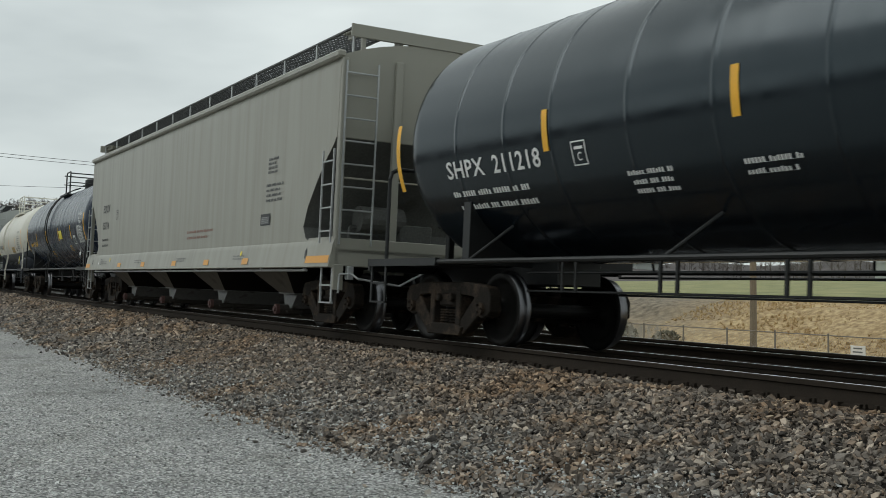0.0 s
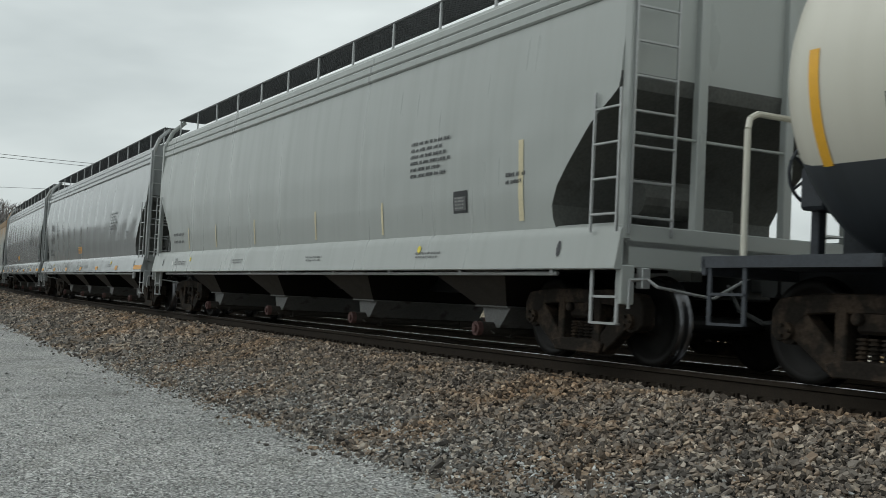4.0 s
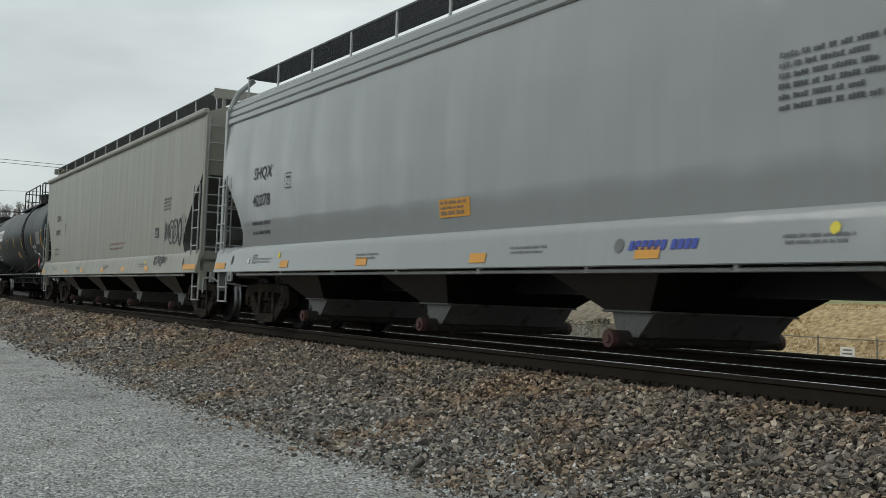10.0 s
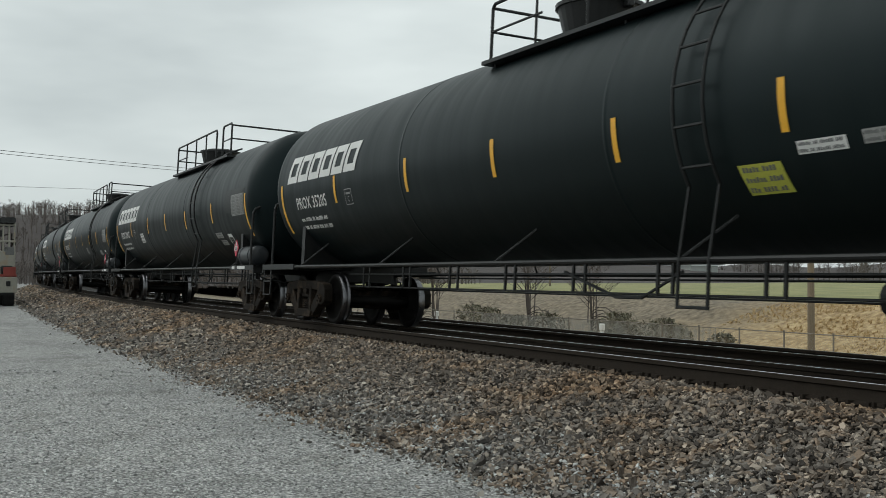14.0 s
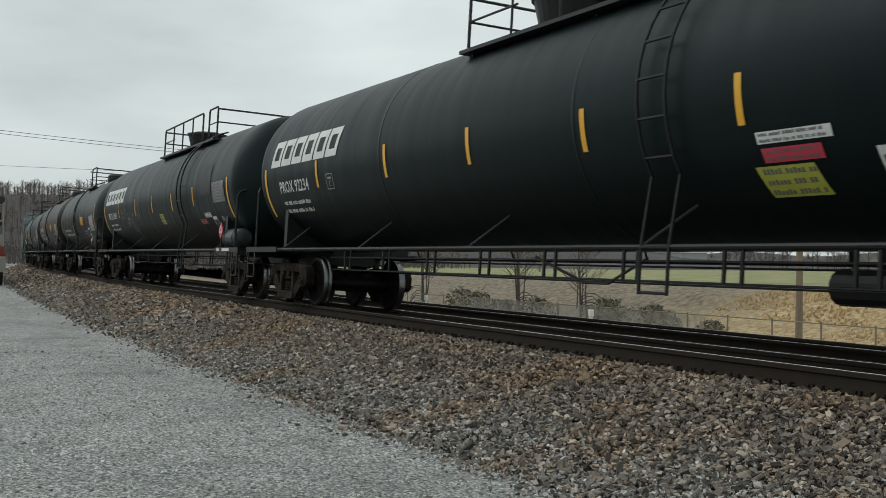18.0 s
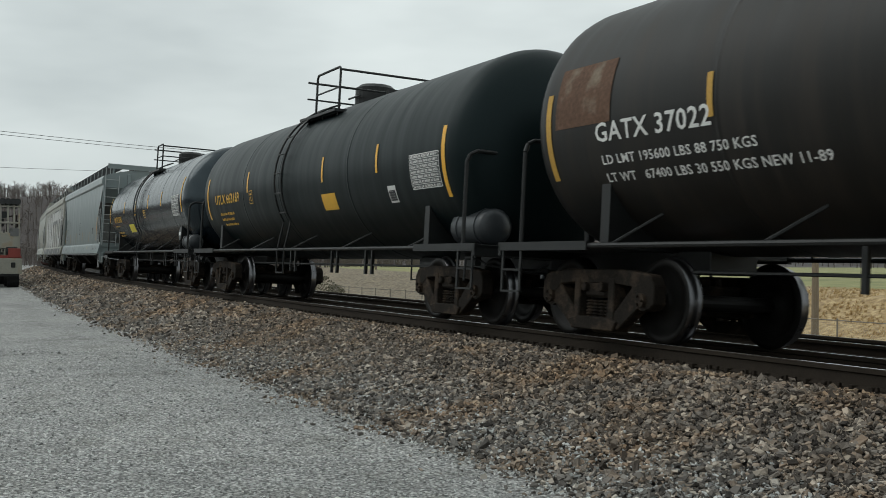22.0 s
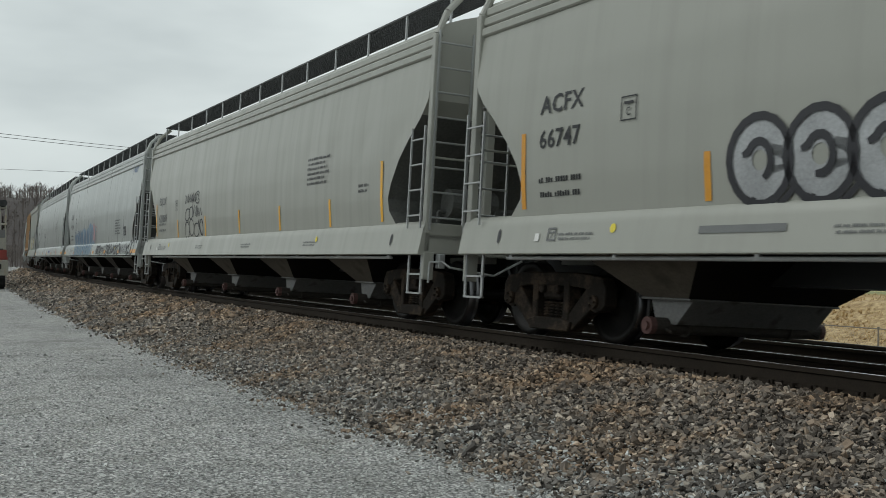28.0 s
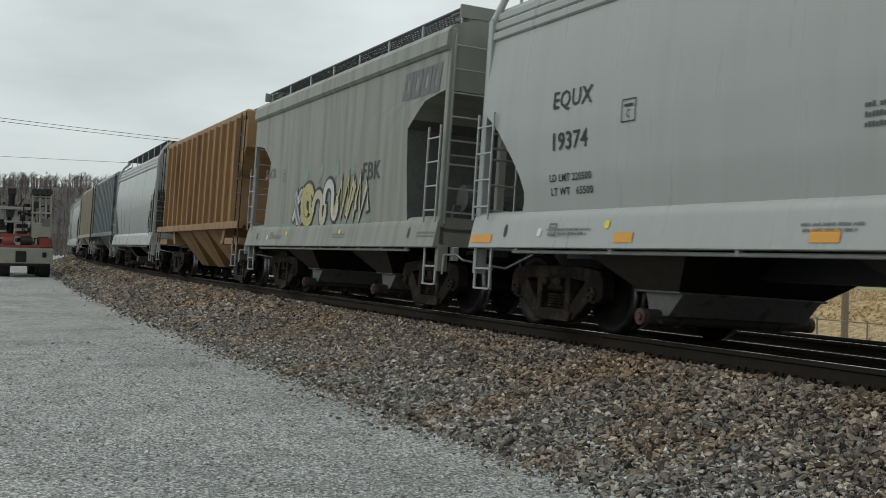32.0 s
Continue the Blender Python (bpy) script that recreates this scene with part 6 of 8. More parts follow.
def dusty_car(length, paint, name_, seed, number, line1, line2, w1, w2, faded="white_mark", ahead=0.0):
    s_ = [(-5.7, 1.75, 1.0, 0.10), (-2.9, 2.2, 0.42, 0.08), (-0.5, 2.15, 0.42, 0.08), (1.4 + ahead, 2.15, 0.42, 0.08), (3.5 + ahead, 2.1, 0.45, 0.08), (5.8 + ahead, 1.75, 1.0, 0.10)]
    car = tank_car(length, 1.5, 2.48, 5.85, paint, "grimy " + name_ + " tank car with stencilled weights and a side ladder", "general", (-0.2, 1.95), 0.27, strips=s_, strip_mat="dull_yellow", seams=(-0.2, -2.9, 2.8), rig=False)
    c, surf, half = car
    letters(c, surf, number, -4.74, 2.13, 0.2, faded, name="reporting_mark", width=1.88)
    letters(c, surf, line1, -4.69, 1.88, 0.1, "white_mark", name="weight_line", width=w1)
    letters(c, surf, line2, -4.69, 1.68, 0.1, "white_mark", name="weight_line", width=w2)
    data_panel(c, surf, 4.38 + ahead, 1.79, 1.09, 0.58, 6, "grey_panel", "white_mark", label="white test data panel", seed=seed + 2)
    data_panel(c, surf, 1.58 + ahead, 2.07, 0.78, 0.34, 3, "amber", "dull_yellow", "sticker", "yellow sticker with faint lines", seed + 4)
    qualification_label(c, surf, 3.59 + ahead, 4.0 + ahead, 1.63, 1.93)
    bars(c, surf, 2.3, 1.78, [(0, 0.9, 0.05, 0.1 * i) for i in range(3)], "grey_mark", seed=seed)
    placard_board(c, 5.25 + ahead, -1.42, "grey_panel", 1.45)
    air_tank(c, 5.8 + ahead, (1, 0, 0), "truck", -1.2, 1.26, 0.21, 1.05)
    return car


# -- first part of the train
c1 = tank_car(19.9, 1.52, 2.58, 8.3, "gloss_tank", "glossy black tank car with white lettering", "general", (-1.0, 2.4), 0.8,
              strips=[(-8.72, 1.95, 0.89, 0.1), (-5.33, 2.18, 0.45, 0.1), (-2.5, 2.21, 0.45, 0.1), (0.6, 2.2, 0.45, 0.1), (3.6, 2.2, 0.45, 0.1), (8.0, 1.95, 0.9, 0.1)], seams=(-7.29, -6.22, -5.31, -4.03, -2.84, -1.56, 0.1, 1.4, 3.2, 5.2))
letters(c1[0], c1[1], "SHPX", -7.45, 2.03, 0.21, "white_mark", name="reporting_mark", width=0.87)
letters(c1[0], c1[1], "211218", -6.39, 2.03, 0.21, "white_mark", name="car_number", width=0.97)
bars(c1[0], c1[1], -7.44, 1.79, [(0, 1.7, 0.07, 0), (0.05, 1.7, 0.07, 0.18)], "white_mark", seed=4)
bars(c1[0], c1[1], -4.05, 1.81, [(0, 0.7, 0.05, 0), (0.04, 0.6, 0.05, 0.1), (0.04, 0.62, 0.05, 0.2)], "white_mark", seed=5)
bars(c1[0], c1[1], -2.49, 1.79, [(0, 0.66, 0.05, 0), (0, 0.6, 0.05, 0.1)], "white_mark", seed=6)
stencil_box(c1[0], c1[1], -4.84, 1.98, "white_mark", 0.24, 0.26)
couple(c1, G["A"] + 19.9, G["A"])

c2 = covered_hopper(G["A"] - G["B"], "beige", "angle", "beige-grey covered hopper with straight sides and orange strips", orange=(-5.0, -2.45, 0.38, 2.8, 5.2))
hopper_marks(*c2, "EQUX", "13714", box_x=-5.8, seed=2, text=((6.2, 6.7, 2.55, 2.85), (6.15, 7.0, 2.05, 2.4)))
bars(c2[0], c2[1], 1.24, 1.7, [(0, 1.86, 0.05, 0.0), (0.02, 1.5, 0.05, 0.12)], "red_mark", seed=8)
qualification_label(c2[0], c2[1], 5.92, 6.41, 1.69, 1.89, "black_mark", "grey_panel")
couple(c2, G["A"], G["B"])

c3 = tank_car(G["B"] - G["C"], 1.5, 2.55, 6.9, "blue_tank", "navy blue tank car with yellow strips and white data panel", "general", (-0.85, 0.6), -0.6,
              strips=[(-6.8, 1.75, 0.95, 0.10), (-4.05, 2.0, 0.45, 0.08), (-1.35, 2.0, 0.45, 0.09), (1.55, 2.0, 0.45, 0.10), (4.25, 2.0, 0.45, 0.10), (6.85, 1.85, 0.9, 0.12)], seams=(-0.05, -0.3, -3.2, 2.7), dome_x=0.1, rig=False)
for i, word in enumerate(("DI", "PROPYLENE", "GLYCOL", "LOW ODOR")):
    letters(c3[0], c3[1], word, 5.92 + (0.2, 0, 0.08, 0.04)[i], 2.83 - 0.125 * i, 0.085, "white_mark", 0.85, name="contents_line")
data_panel(c3[0], c3[1], 5.65, 1.83, 0.97, 0.55, 6, "grey_panel", "white_mark", label="white test data panel", seed=9)
patch(c3[0], c3[1], 1.79, 2.04, 0.65, 0.3, "sticker", "sticker", "yellow sticker")
letters(c3[0], c3[1], "51355", -4.95, 1.93, 0.16, "amber", name="car_number", width=0.8)
bars(c3[0], c3[1], -5.94, 1.93, [(0, 0.8, 0.16, 0)], "amber", "reporting_mark", "worn amber reporting mark", seed=3)
bars(c3[0], c3[1], -1.1, 1.6, [(0, 0.5, 0.05, 0), (0, 0.45, 0.05, 0.1), (0, 0.4, 0.05, 0.2)], "amber", seed=7)
bars(c3[0], c3[1], 3.4, 1.74, [(0, 0.48, 0.04, 0), (0, 0.45, 0.04, 0.08), (0, 0.4, 0.04, 0.16)], "amber", seed=8)
qualification_label(c3[0], c3[1], 4.66, 5.03, 1.8, 2.1)
placard_board(c3[0], 6.3, -1.42, "grey_panel", 1.5)
couple(c3, G["B"], G["C"])

c4 = tank_car(G["C"] - G["D"], 1.5, 2.55, 5.85, "white_tank", "cream-white tank car with dark grey belly and hazard placards", "low", (-1.5, 1.6), -0.94, belly="belly_grey", split=1.79,
              strips=[(-5.7, 1.75, 0.95, 0.10), (-2.83, 2.0, 0.47, 0.09), (0.2, 2.0, 0.47, 0.09), (3.2, 2.0, 0.47, 0.10), (5.78, 1.85, 0.95, 0.12)], seams=(-0.15, 0.05, -2.9, 3.1), metal="grey_steel", dome_x=0.3, rail_mat="white_tank")
letters(c4[0], c4[1], "UTLX 200665", -5.0, 2.08, 0.19, "black_mark", name="reporting_mark", width=2.1)
bars(c4[0], c4[1], -4.85, 1.93, [(0, 0.9, 0.05, 0)], "worn_mark", seed=5)
data_panel(c4[0], c4[1], 4.3, 1.93, 0.89, 0.62, 7, None, "worn_mark", seed=12)
letters(c4[0], c4[1], "HYDROGEN PEROXIDE", 4.25, 2.66, 0.075, "worn_mark", name="contents_line", width=0.95)
data_panel(c4[0], c4[1], 1.42, 1.78, 1.28, 0.3, 3, "dull_yellow", "graf_green", "sticker", "faded yellow sticker with olive lines", 4)
qualification_label(c4[0], c4[1], 3.5, 3.81, 1.83, 2.1)
strokes(c4[0], c4[1], 4.05, 1.45, [arc(0.2, 0.5, 0.25, 0.26, 0, 360), arc(0.45, 0.3, 0.16, 0.4, 60, 280), [(0.05, 0.75), (0.0, 1.0)]], 0.05, "graf_grey", label="grey spray drawing")
placard_board(c4[0], 5.2, -1.42, "sticker", 1.44)
placard_board(c4[0], 6.98, 0.4, "sticker", 1.5)
head_letters(c4[0], c4[2], 1.5, 2.55, "UTLX 200665", -0.35, 3.05, 0.14, "black_mark", 1.0)
air_tank(c4[0], 5.92, (1, 0, 0), "grey_steel", -1.15, 1.31, 0.27, 1.15)
head_lines(c4[0], c4[2], 1.5, 2.55, -0.3, 2.86, (0.6, 0.4, 0.3, 0.35), "worn_mark", 5)
bm = bmesh.new()
for i in range(24):
    a0, a1 = 2 * math.pi * i / 24, 2 * math.pi * (i + 1) / 24
    rod(bm, (6.9, -0.35 + 0.27 * math.cos(a0), 1.95 + 0.27 * math.sin(a0)), (6.9, -0.35 + 0.27 * math.cos(a1), 1.95 + 0.27 * math.sin(a1)), 0.02)
for i in range(5):
    a0 = 2 * math.pi * i / 5
    rod(bm, (6.86, -0.35, 1.95), (6.9, -0.35 + 0.27 * math.cos(a0), 1.95 + 0.27 * math.sin(a0)), 0.018)
drum(bm, (6.86, -0.35, 1.95), (1, 0, 0), 0.08, 0.1, 12)
part("brake_wheel", bm, M["white_tank"], c4[0], "cream spoked hand brake wheel")
bm = bmesh.new()
box(bm, 6.74, 6.84, -0.40, -0.30, 1.03, 2.1, 0.01)
part("brake_stand", bm, M["grey_steel"], c4[0])
couple(c4, G["C"], G["D"])

c5 = covered_hopper(G["D"] - G["E"], "pale", "round", "pale grey covered hopper with curved end cutouts", orange=())
hopper_marks(*c5, "", "", seed=21)
uprights(c5[0], c5[1], [(x, 1.45, 1.9) for x in (-6.3, -4.3, -1.9, 1.1, 3.6)], 0.06, "pale_strip", "thin dusty reflective strip")
uprights(c5[0], c5[1], [(7.2, 1.5, 2.4)], 0.1, "pale_strip", "dusty yellow reflective strip")
qualification_label(c5[0], c5[1], 5.7, 6.05, 1.65, 1.92, "black_mark", "grey_panel")
couple(c5, G["D"], G["E"])

c6 = covered_hopper(G["E"] - G["F"], "silver", "round", "glossy silver-grey covered hopper with black lettering")
hopper_marks(*c6, "SHQX", "42056", seed=31, sticker=True)
couple(c6, G["E"], G["F"])
c7 = covered_hopper(G["F"] - G["G"], "silver", "round", "glossy silver-grey covered hopper with black lettering")
hopper_marks(*c7, "SHQX", "41914", seed=41, sticker=True, weights=("LD LMT 219700", "LT WT   66300"))
couple(c7, G["F"], G["G"])
c8 = covered_hopper(G["G"] - G["H"], "rusty", "round", "weathered grey covered hopper streaked with rust", orange=())
hopper_marks(*c8, "NAHX", "610346", "worn_mark", z=2.57, zn=2.14, seed=51)
uprights(c8[0], c8[1], [(-7.95, 1.5, 2.4), (-4.3, 1.48, 1.91), (-1.3, 1.48, 1.91), (1.6, 1.48, 1.91)], label="rust-stained reflective strip")
uprights(c8[0], c8[1], [(7.5, 1.5, 2.4)], 0.09, "pale_strip", "dusty reflective strip")
qualification_label(c8[0], c8[1], 6.08, 6.48, 1.63, 1.92, "worn_mark", "grey_panel")
couple(c8, G["G"], G["H"])
c9 = covered_hopper(G["H"] - G["I"], "silver", "round", "glossy silver-grey covered hopper with black lettering")
hopper_marks(*c9, "SHQX", "42078", seed=61, sticker=True)
for i in range(10):
    patch(c9[0], c9[2], 2.72 + 0.088 * i + (0.05 if i > 5 else 0), 1.1, 0.066, 0.09, "blue_mark", "company_emblem", "small slanting blue block", 0.25)
bm = bmesh.new()
bmesh.ops.create_circle(bm, cap_ends=True, segments=10, radius=0.07)
part("company_emblem", lay(bm, c9[2], 2.58, 1.15), M["worn_mark"], c9[0], "small dark diamond emblem")
couple(c9, G["H"], G["I"])
c10 = covered_hopper(G["I"] - G["J"], "beige", "angle", "beige-grey covered hopper with straight sides and black graffiti", orange=(-5.0, -2.45, 0.38, 2.8, 5.2))
hopper_marks(*c10, "CEFX", "54058", size=0.18, x=-7.38, z=2.7, zn=2.24, box_x=-5.8, seed=71, text=((6.43, 7.05, 2.3, 2.6),))
bars(c10[0], c10[1], 1.04, 1.71, [(0, 1.85, 0.05, 0.0), (0.02, 1.5, 0.05, 0.12)], "red_mark", seed=8)
qualification_label(c10[0], c10[1], 5.75, 6.08, 1.75, 1.98, "black_mark", "grey_panel")
strokes(c10[0], c10[1], 6.59, 1.55, scrawl(5, 1.62, 0.6, 5), 0.045, "graf_black", label="black spray scrawl")
strokes(c10[0], c10[2], 5.9, 1.13, scrawl(9, 1.1, 0.22, 6), 0.03, "graf_black", label="black spray scrawl on the sill")
couple(c10, G["I"], G["J"])

# -- the run of black pressure tanks
PROX = [("J", "K", "PROX 33621", "green_black", [(0.86, 1.66, 0.6, 0.28, "dull_yellow", -0.1), (5.88, 1.77, 0.58, 0.15, "grey_mark", 0)]),
        ("K", "L", "PROX 35205", "green_black", [(4.57, 1.54, 0.55, 0.31, "lime", -0.1), (5.33, 1.88, 0.55, 0.12, "white_mark", 0), (6.05, 1.9, 0.5, 0.12, "grey_mark", 0)]),
        ("L", "M", "PROX 34905", "black_tank", [(-3.9, 1.85, 0.55, 0.3, "white_mark", -0.1), (7.02, 2.26, 1.64, 0.5, "repaint", 0), (5.6, 1.7, 0.6, 0.14, "grey_mark", 0), (5.8, 1.5, 0.5, 0.14, "grey_mark", 0)]),
        ("M", "N", "PROX 39751", "black_tank", [(5.2, 1.6, 0.7, 0.2, "grey_mark", 0), (1.2, 1.7, 0.5, 0.3, "grey_mark", 0)]),
        ("N", "O", "PROX 92234", "black_tank", [(5.38, 1.9, 0.87, 0.11, "white_mark", 0), (5.4, 1.72, 0.7, 0.14, "placard", 0), (5.3, 1.36, 0.7, 0.33, "lime", -0.15)]),
        ("O", "P", "PROX 33619", "green_black", [(1.0, 1.72, 0.5, 0.3, "lime", -0.1), (5.37, 1.61, 0.59, 0.13, "placard", 0), (6.01, 1.77, 0.59, 0.12, "white_mark", 0), (5.95, 2.32, 1.1, 0.72, "repaint", 0.02), (7.4, 1.65, 0.24, 0.12, "grey_mark", 0)])]
for i, (f_, r_, num, pt_, ex) in enumerate(PROX):
    if num.endswith("34905"):
        car = propane_car(G[f_] - G[r_], num, pt_, 100 + 7 * i, ex, (7.6, 2.17, 1.06, 0.46), 8.70, 5.65)
    else:
        car = propane_car(G[f_] - G[r_], num, pt_, 100 + 7 * i, ex, sixth=5.7 if num.endswith("33621") else 5.2)
    if num.endswith("33621"):
        letters(car[0], car[1], "ISOBUTYLENE", 5.89, 1.98, 0.11, "white_mark", name="contents_line", width=1.0)
    if num.endswith("33619"):
        for k, x, z, w, h in ((3, -4.55, 1.75, 1.0, 0.75), (4, -4.0, 1.55, 1.3, 0.55), (8, -2.6, 2.0, 0.7, 0.4)):
            strokes(car[0], car[1], x, z, scrawl(k, w, h, 2), 0.018, "grey_mark", label="thin white spray scrawl")
    couple(car, G[f_], G[r_])

# -- grimy tanks, then the shiny one
c17 = dusty_car(G["P"] - G["Q"], "dusty_tank", "black", 200, "GATX 37017", "LD LMT 195400 LBS 88 650 KG", "LT WT   67600 LBS 30 650 KG NEW 10-89", 2.38, 3.2, "grey_panel")
strokes(c17[0], c17[1], -1.3, 1.8, scrawl(12, 0.7, 0.35, 3), 0.03, "grey_mark", label="thin white spray scrawl")
strokes(c17[0], c17[1], 3.1, 1.35, scrawl(14, 1.3, 0.25, 5), 0.03, "grey_mark", label="thin white spray scrawl")
couple(c17, G["P"], G["Q"])
c18 = dusty_car(G["Q"] - G["R"], "brown_tank", "brown-black", 210, "GATX 37022", "LD LMT 195600 LBS 88 750 KGS", "LT WT   67400 LBS 30 550 KGS NEW 11-89", 2.38, 3.2, ahead=0.27)
patch(c18[0], c18[1], -5.5, 2.33, 1.05, 0.7, "rust_patch", "bare_patch", "bare rusty patch", 0.0)
couple(c18, G["Q"], G["R"])
c19 = tank_car(G["R"] - G["S"], 1.5, 2.42, 6.8, "black_tank", "black tank car with yellow lettering and strips", "general", (-0.65, 1.2), -0.41,
               strips=[(-6.43, 1.75, 1.0, 0.1), (-2.95, 2.26, 0.45, 0.09), (-0.53, 2.2, 0.45, 0.09), (1.85, 2.2, 0.45, 0.08), (4.38, 2.2, 0.45, 0.08), (6.78, 1.7, 1.0, 0.11)], seams=(-0.6, -0.8, -3.4, 3.0), dome_x=0.5, rig=False)
letters(c19[0], c19[1], "UTLX 663169", -5.68, 2.1, 0.21, "amber", name="reporting_mark", width=2.08)
bars(c19[0], c19[1], -5.4, 1.83, [(0, 1.2, 0.06, 0), (0, 1.1, 0.06, 0.13), (0.1, 1.1, 0.06, 0.26)], "amber", seed=7)
data_panel(c19[0], c19[1], 5.7, 1.86, 1.0, 0.51, 7, "grey_panel", "white_mark", label="white test data panel", seed=21)
patch(c19[0], c19[1], 1.74, 1.69, 0.7, 0.3, "amber", "sticker", "yellow sticker")
stencil_box(c19[0], c19[1], -2.79, 2.01, "amber", 0.25, 0.28)
qualification_label(c19[0], c19[1], 4.76, 5.06, 1.7, 1.97)
air_tank(c19[0], 7.0, (1, 0, 0), "reservoir", -0.95, 1.32, 0.25)
couple(c19, G["R"], G["S"])
c20 = tank_car(G["S"] - G["T"], 1.48, 2.48, 6.5, "gloss_tank", "glossy black tank car with amber lettering and weld bands", "general", (-0.85, 0.7), -0.55,
               strips=[(-6.72, 2.1, 0.95, 0.1), (-3.44, 2.35, 0.43, 0.09), (-1.1, 2.35, 0.45, 0.09), (1.2, 2.35, 0.43, 0.08), (3.4, 2.35, 0.43, 0.08), (6.3, 2.08, 0.97, 0.1)], seams=(-0.7, 1.0, -3.4, 3.3, -5.2, 5.0), dome_x=0.25, rig=False)
letters(c20[0], c20[1], "NATX 231055", -5.7, 2.07, 0.21, "amber", name="reporting_mark", width=1.66)
bars(c20[0], c20[1], -5.68, 1.92, [(0, 1.0, 0.04, 0), (0.2, 1.2, 0.055, 0.26), (0.2, 1.2, 0.055, 0.38)], "amber", seed=9)
bars(c20[0], c20[1], 0.4, 2.3, [(0, 0.4, 0.035, 0.07 * i) for i in range(4)], "amber", seed=19)
bars(c20[0], c20[1], -1.32, 2.22, [(0, 0.5, 0.05, 0.0)], "amber", seed=29)
data_panel(c20[0], c20[1], 5.08, 2.0, 0.97, 0.57, 6, "grey_panel", "white_mark", label="white test data panel", seed=22)
patch(c20[0], c20[1], -2.68, 1.66, 0.98, 0.29, "sticker", "sticker", "yellow sticker")
air_tank(c20[0], 6.6, (1, 0, 0), "reservoir", -1.15, 1.28, 0.2, 0.95)
placard_board(c20[0], 6.14, -1.4, "grey_panel", 1.5)
head_letters(c20[0], c20[2], 1.48, 2.48, "NATX 231055", -0.35, 3.05, 0.15, "amber", 1.1)
head_lines(c20[0], c20[2], 1.48, 2.48, -0.2, 2.9, (0.6, 0.4, 0.55, 0.3, 0.35), "amber", 6)
couple(c20, G["S"], G["T"])

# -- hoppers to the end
# every bay face here takes the black painted for shade
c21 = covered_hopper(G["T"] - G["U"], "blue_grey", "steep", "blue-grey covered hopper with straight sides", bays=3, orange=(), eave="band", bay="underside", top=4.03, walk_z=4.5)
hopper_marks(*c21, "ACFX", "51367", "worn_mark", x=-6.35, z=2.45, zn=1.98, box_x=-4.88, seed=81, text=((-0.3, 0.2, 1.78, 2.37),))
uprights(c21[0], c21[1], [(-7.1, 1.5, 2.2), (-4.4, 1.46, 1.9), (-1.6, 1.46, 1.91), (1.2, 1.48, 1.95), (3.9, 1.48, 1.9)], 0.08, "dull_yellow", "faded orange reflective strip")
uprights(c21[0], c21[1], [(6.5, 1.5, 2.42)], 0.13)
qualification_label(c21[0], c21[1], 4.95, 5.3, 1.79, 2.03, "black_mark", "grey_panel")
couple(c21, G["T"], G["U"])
# bays wholly in the shade black here too
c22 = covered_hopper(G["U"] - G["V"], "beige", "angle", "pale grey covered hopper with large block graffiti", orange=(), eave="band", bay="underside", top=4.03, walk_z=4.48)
LETTERS = (("K", -6.0, 1.7, -0.42), ("N", -4.2, 1.85, -0.22), ("i", -2.15, 0.62, -0.12), ("S", -1.15, 1.65, 0.0), ("T", 0.9, 1.85, 0.0), ("T", 2.85, 1.95, 0.06), ("O", 4.95, 2.15, 0.0))
for ch, x0, w, lean in LETTERS:
    for mat_ in ("graf_grey", "graf_white"):
        src = text_outline(ch, 1.85)
        xs = [v.co.x for v in src.verts]
        lo, hi = min(xs), max(xs)
        spread, off = (0.24, 0.10) if mat_ == "graf_grey" else (0.09, 0.0)
        o = bmesh.new()
        for k in range(12):
            dx, dy = spread * math.cos(k * math.pi / 6) + off, spread * math.sin(k * math.pi / 6) - off * 0.6
            for f_ in src.faces:
                o.faces.new([o.verts.new((w * (v.co.x - lo) / (hi - lo) + dx, v.co.y + dy, 0.0003 * k + (0.006 if mat_ == "graf_white" else 0))) for v in f_.verts])
        src.free()
        for v in o.verts:
            v.co.x += lean * v.co.y
        part("graffiti", lay(o, c22[1], x0, 1.47, 0.5), M[mat_], c22[0], "large white block letter" if mat_ == "graf_white" else "dark grey outline of a block letter")
strokes(c22[0], c22[1], -7.6, 1.7, [arc(0.5, 0.35, 0.3, 0.3, 60, 300), [(0.3, 0.9), (0.8, 1.3)], [(0.2, 1.1), (0.7, 1.5)]], 0.1, "graf_grey", label="grey spray marks")
strokes(c22[0], c22[1], 7.6, 2.6, [[(0.1, 0), (0.5, 0.7)], [(0.35, -0.1), (0.75, 0.6)], [(-0.05, 0.25), (0.75, 0.2)], [(0.3, 0.5), (0.9, 0.42)]], 0.12, "graf_white", label="white sharp mark", lift=0.008)
strokes(c22[0], c22[1], 7.5, 2.6, [[(0.1, 0), (0.5, 0.7)], [(0.35, -0.1), (0.75, 0.6)], [(-0.05, 0.25), (0.75, 0.2)], [(0.3, 0.5), (0.9, 0.42)]], 0.3, "graf_grey", label="grey shade behind the mark")
for i in range(11):
    patch(c22[0], c22[2], -7.4 + i * 1.45, 0.98, 0.95 + 0.25 * (i % 3), 0.29, "graf_grey", "graffiti", "grey painted block on the sill", lift=0.001)
couple(c22, G["U"], G["V"])
c23 = covered_hopper(G["V"] - G["W"], "greenish", "tall", "grey-green covered hopper with bubble graffiti", orange=())
hopper_marks(*c23, "ACFX", "66747", x=-7.57, z=2.54, zn=2.15, seed=91)
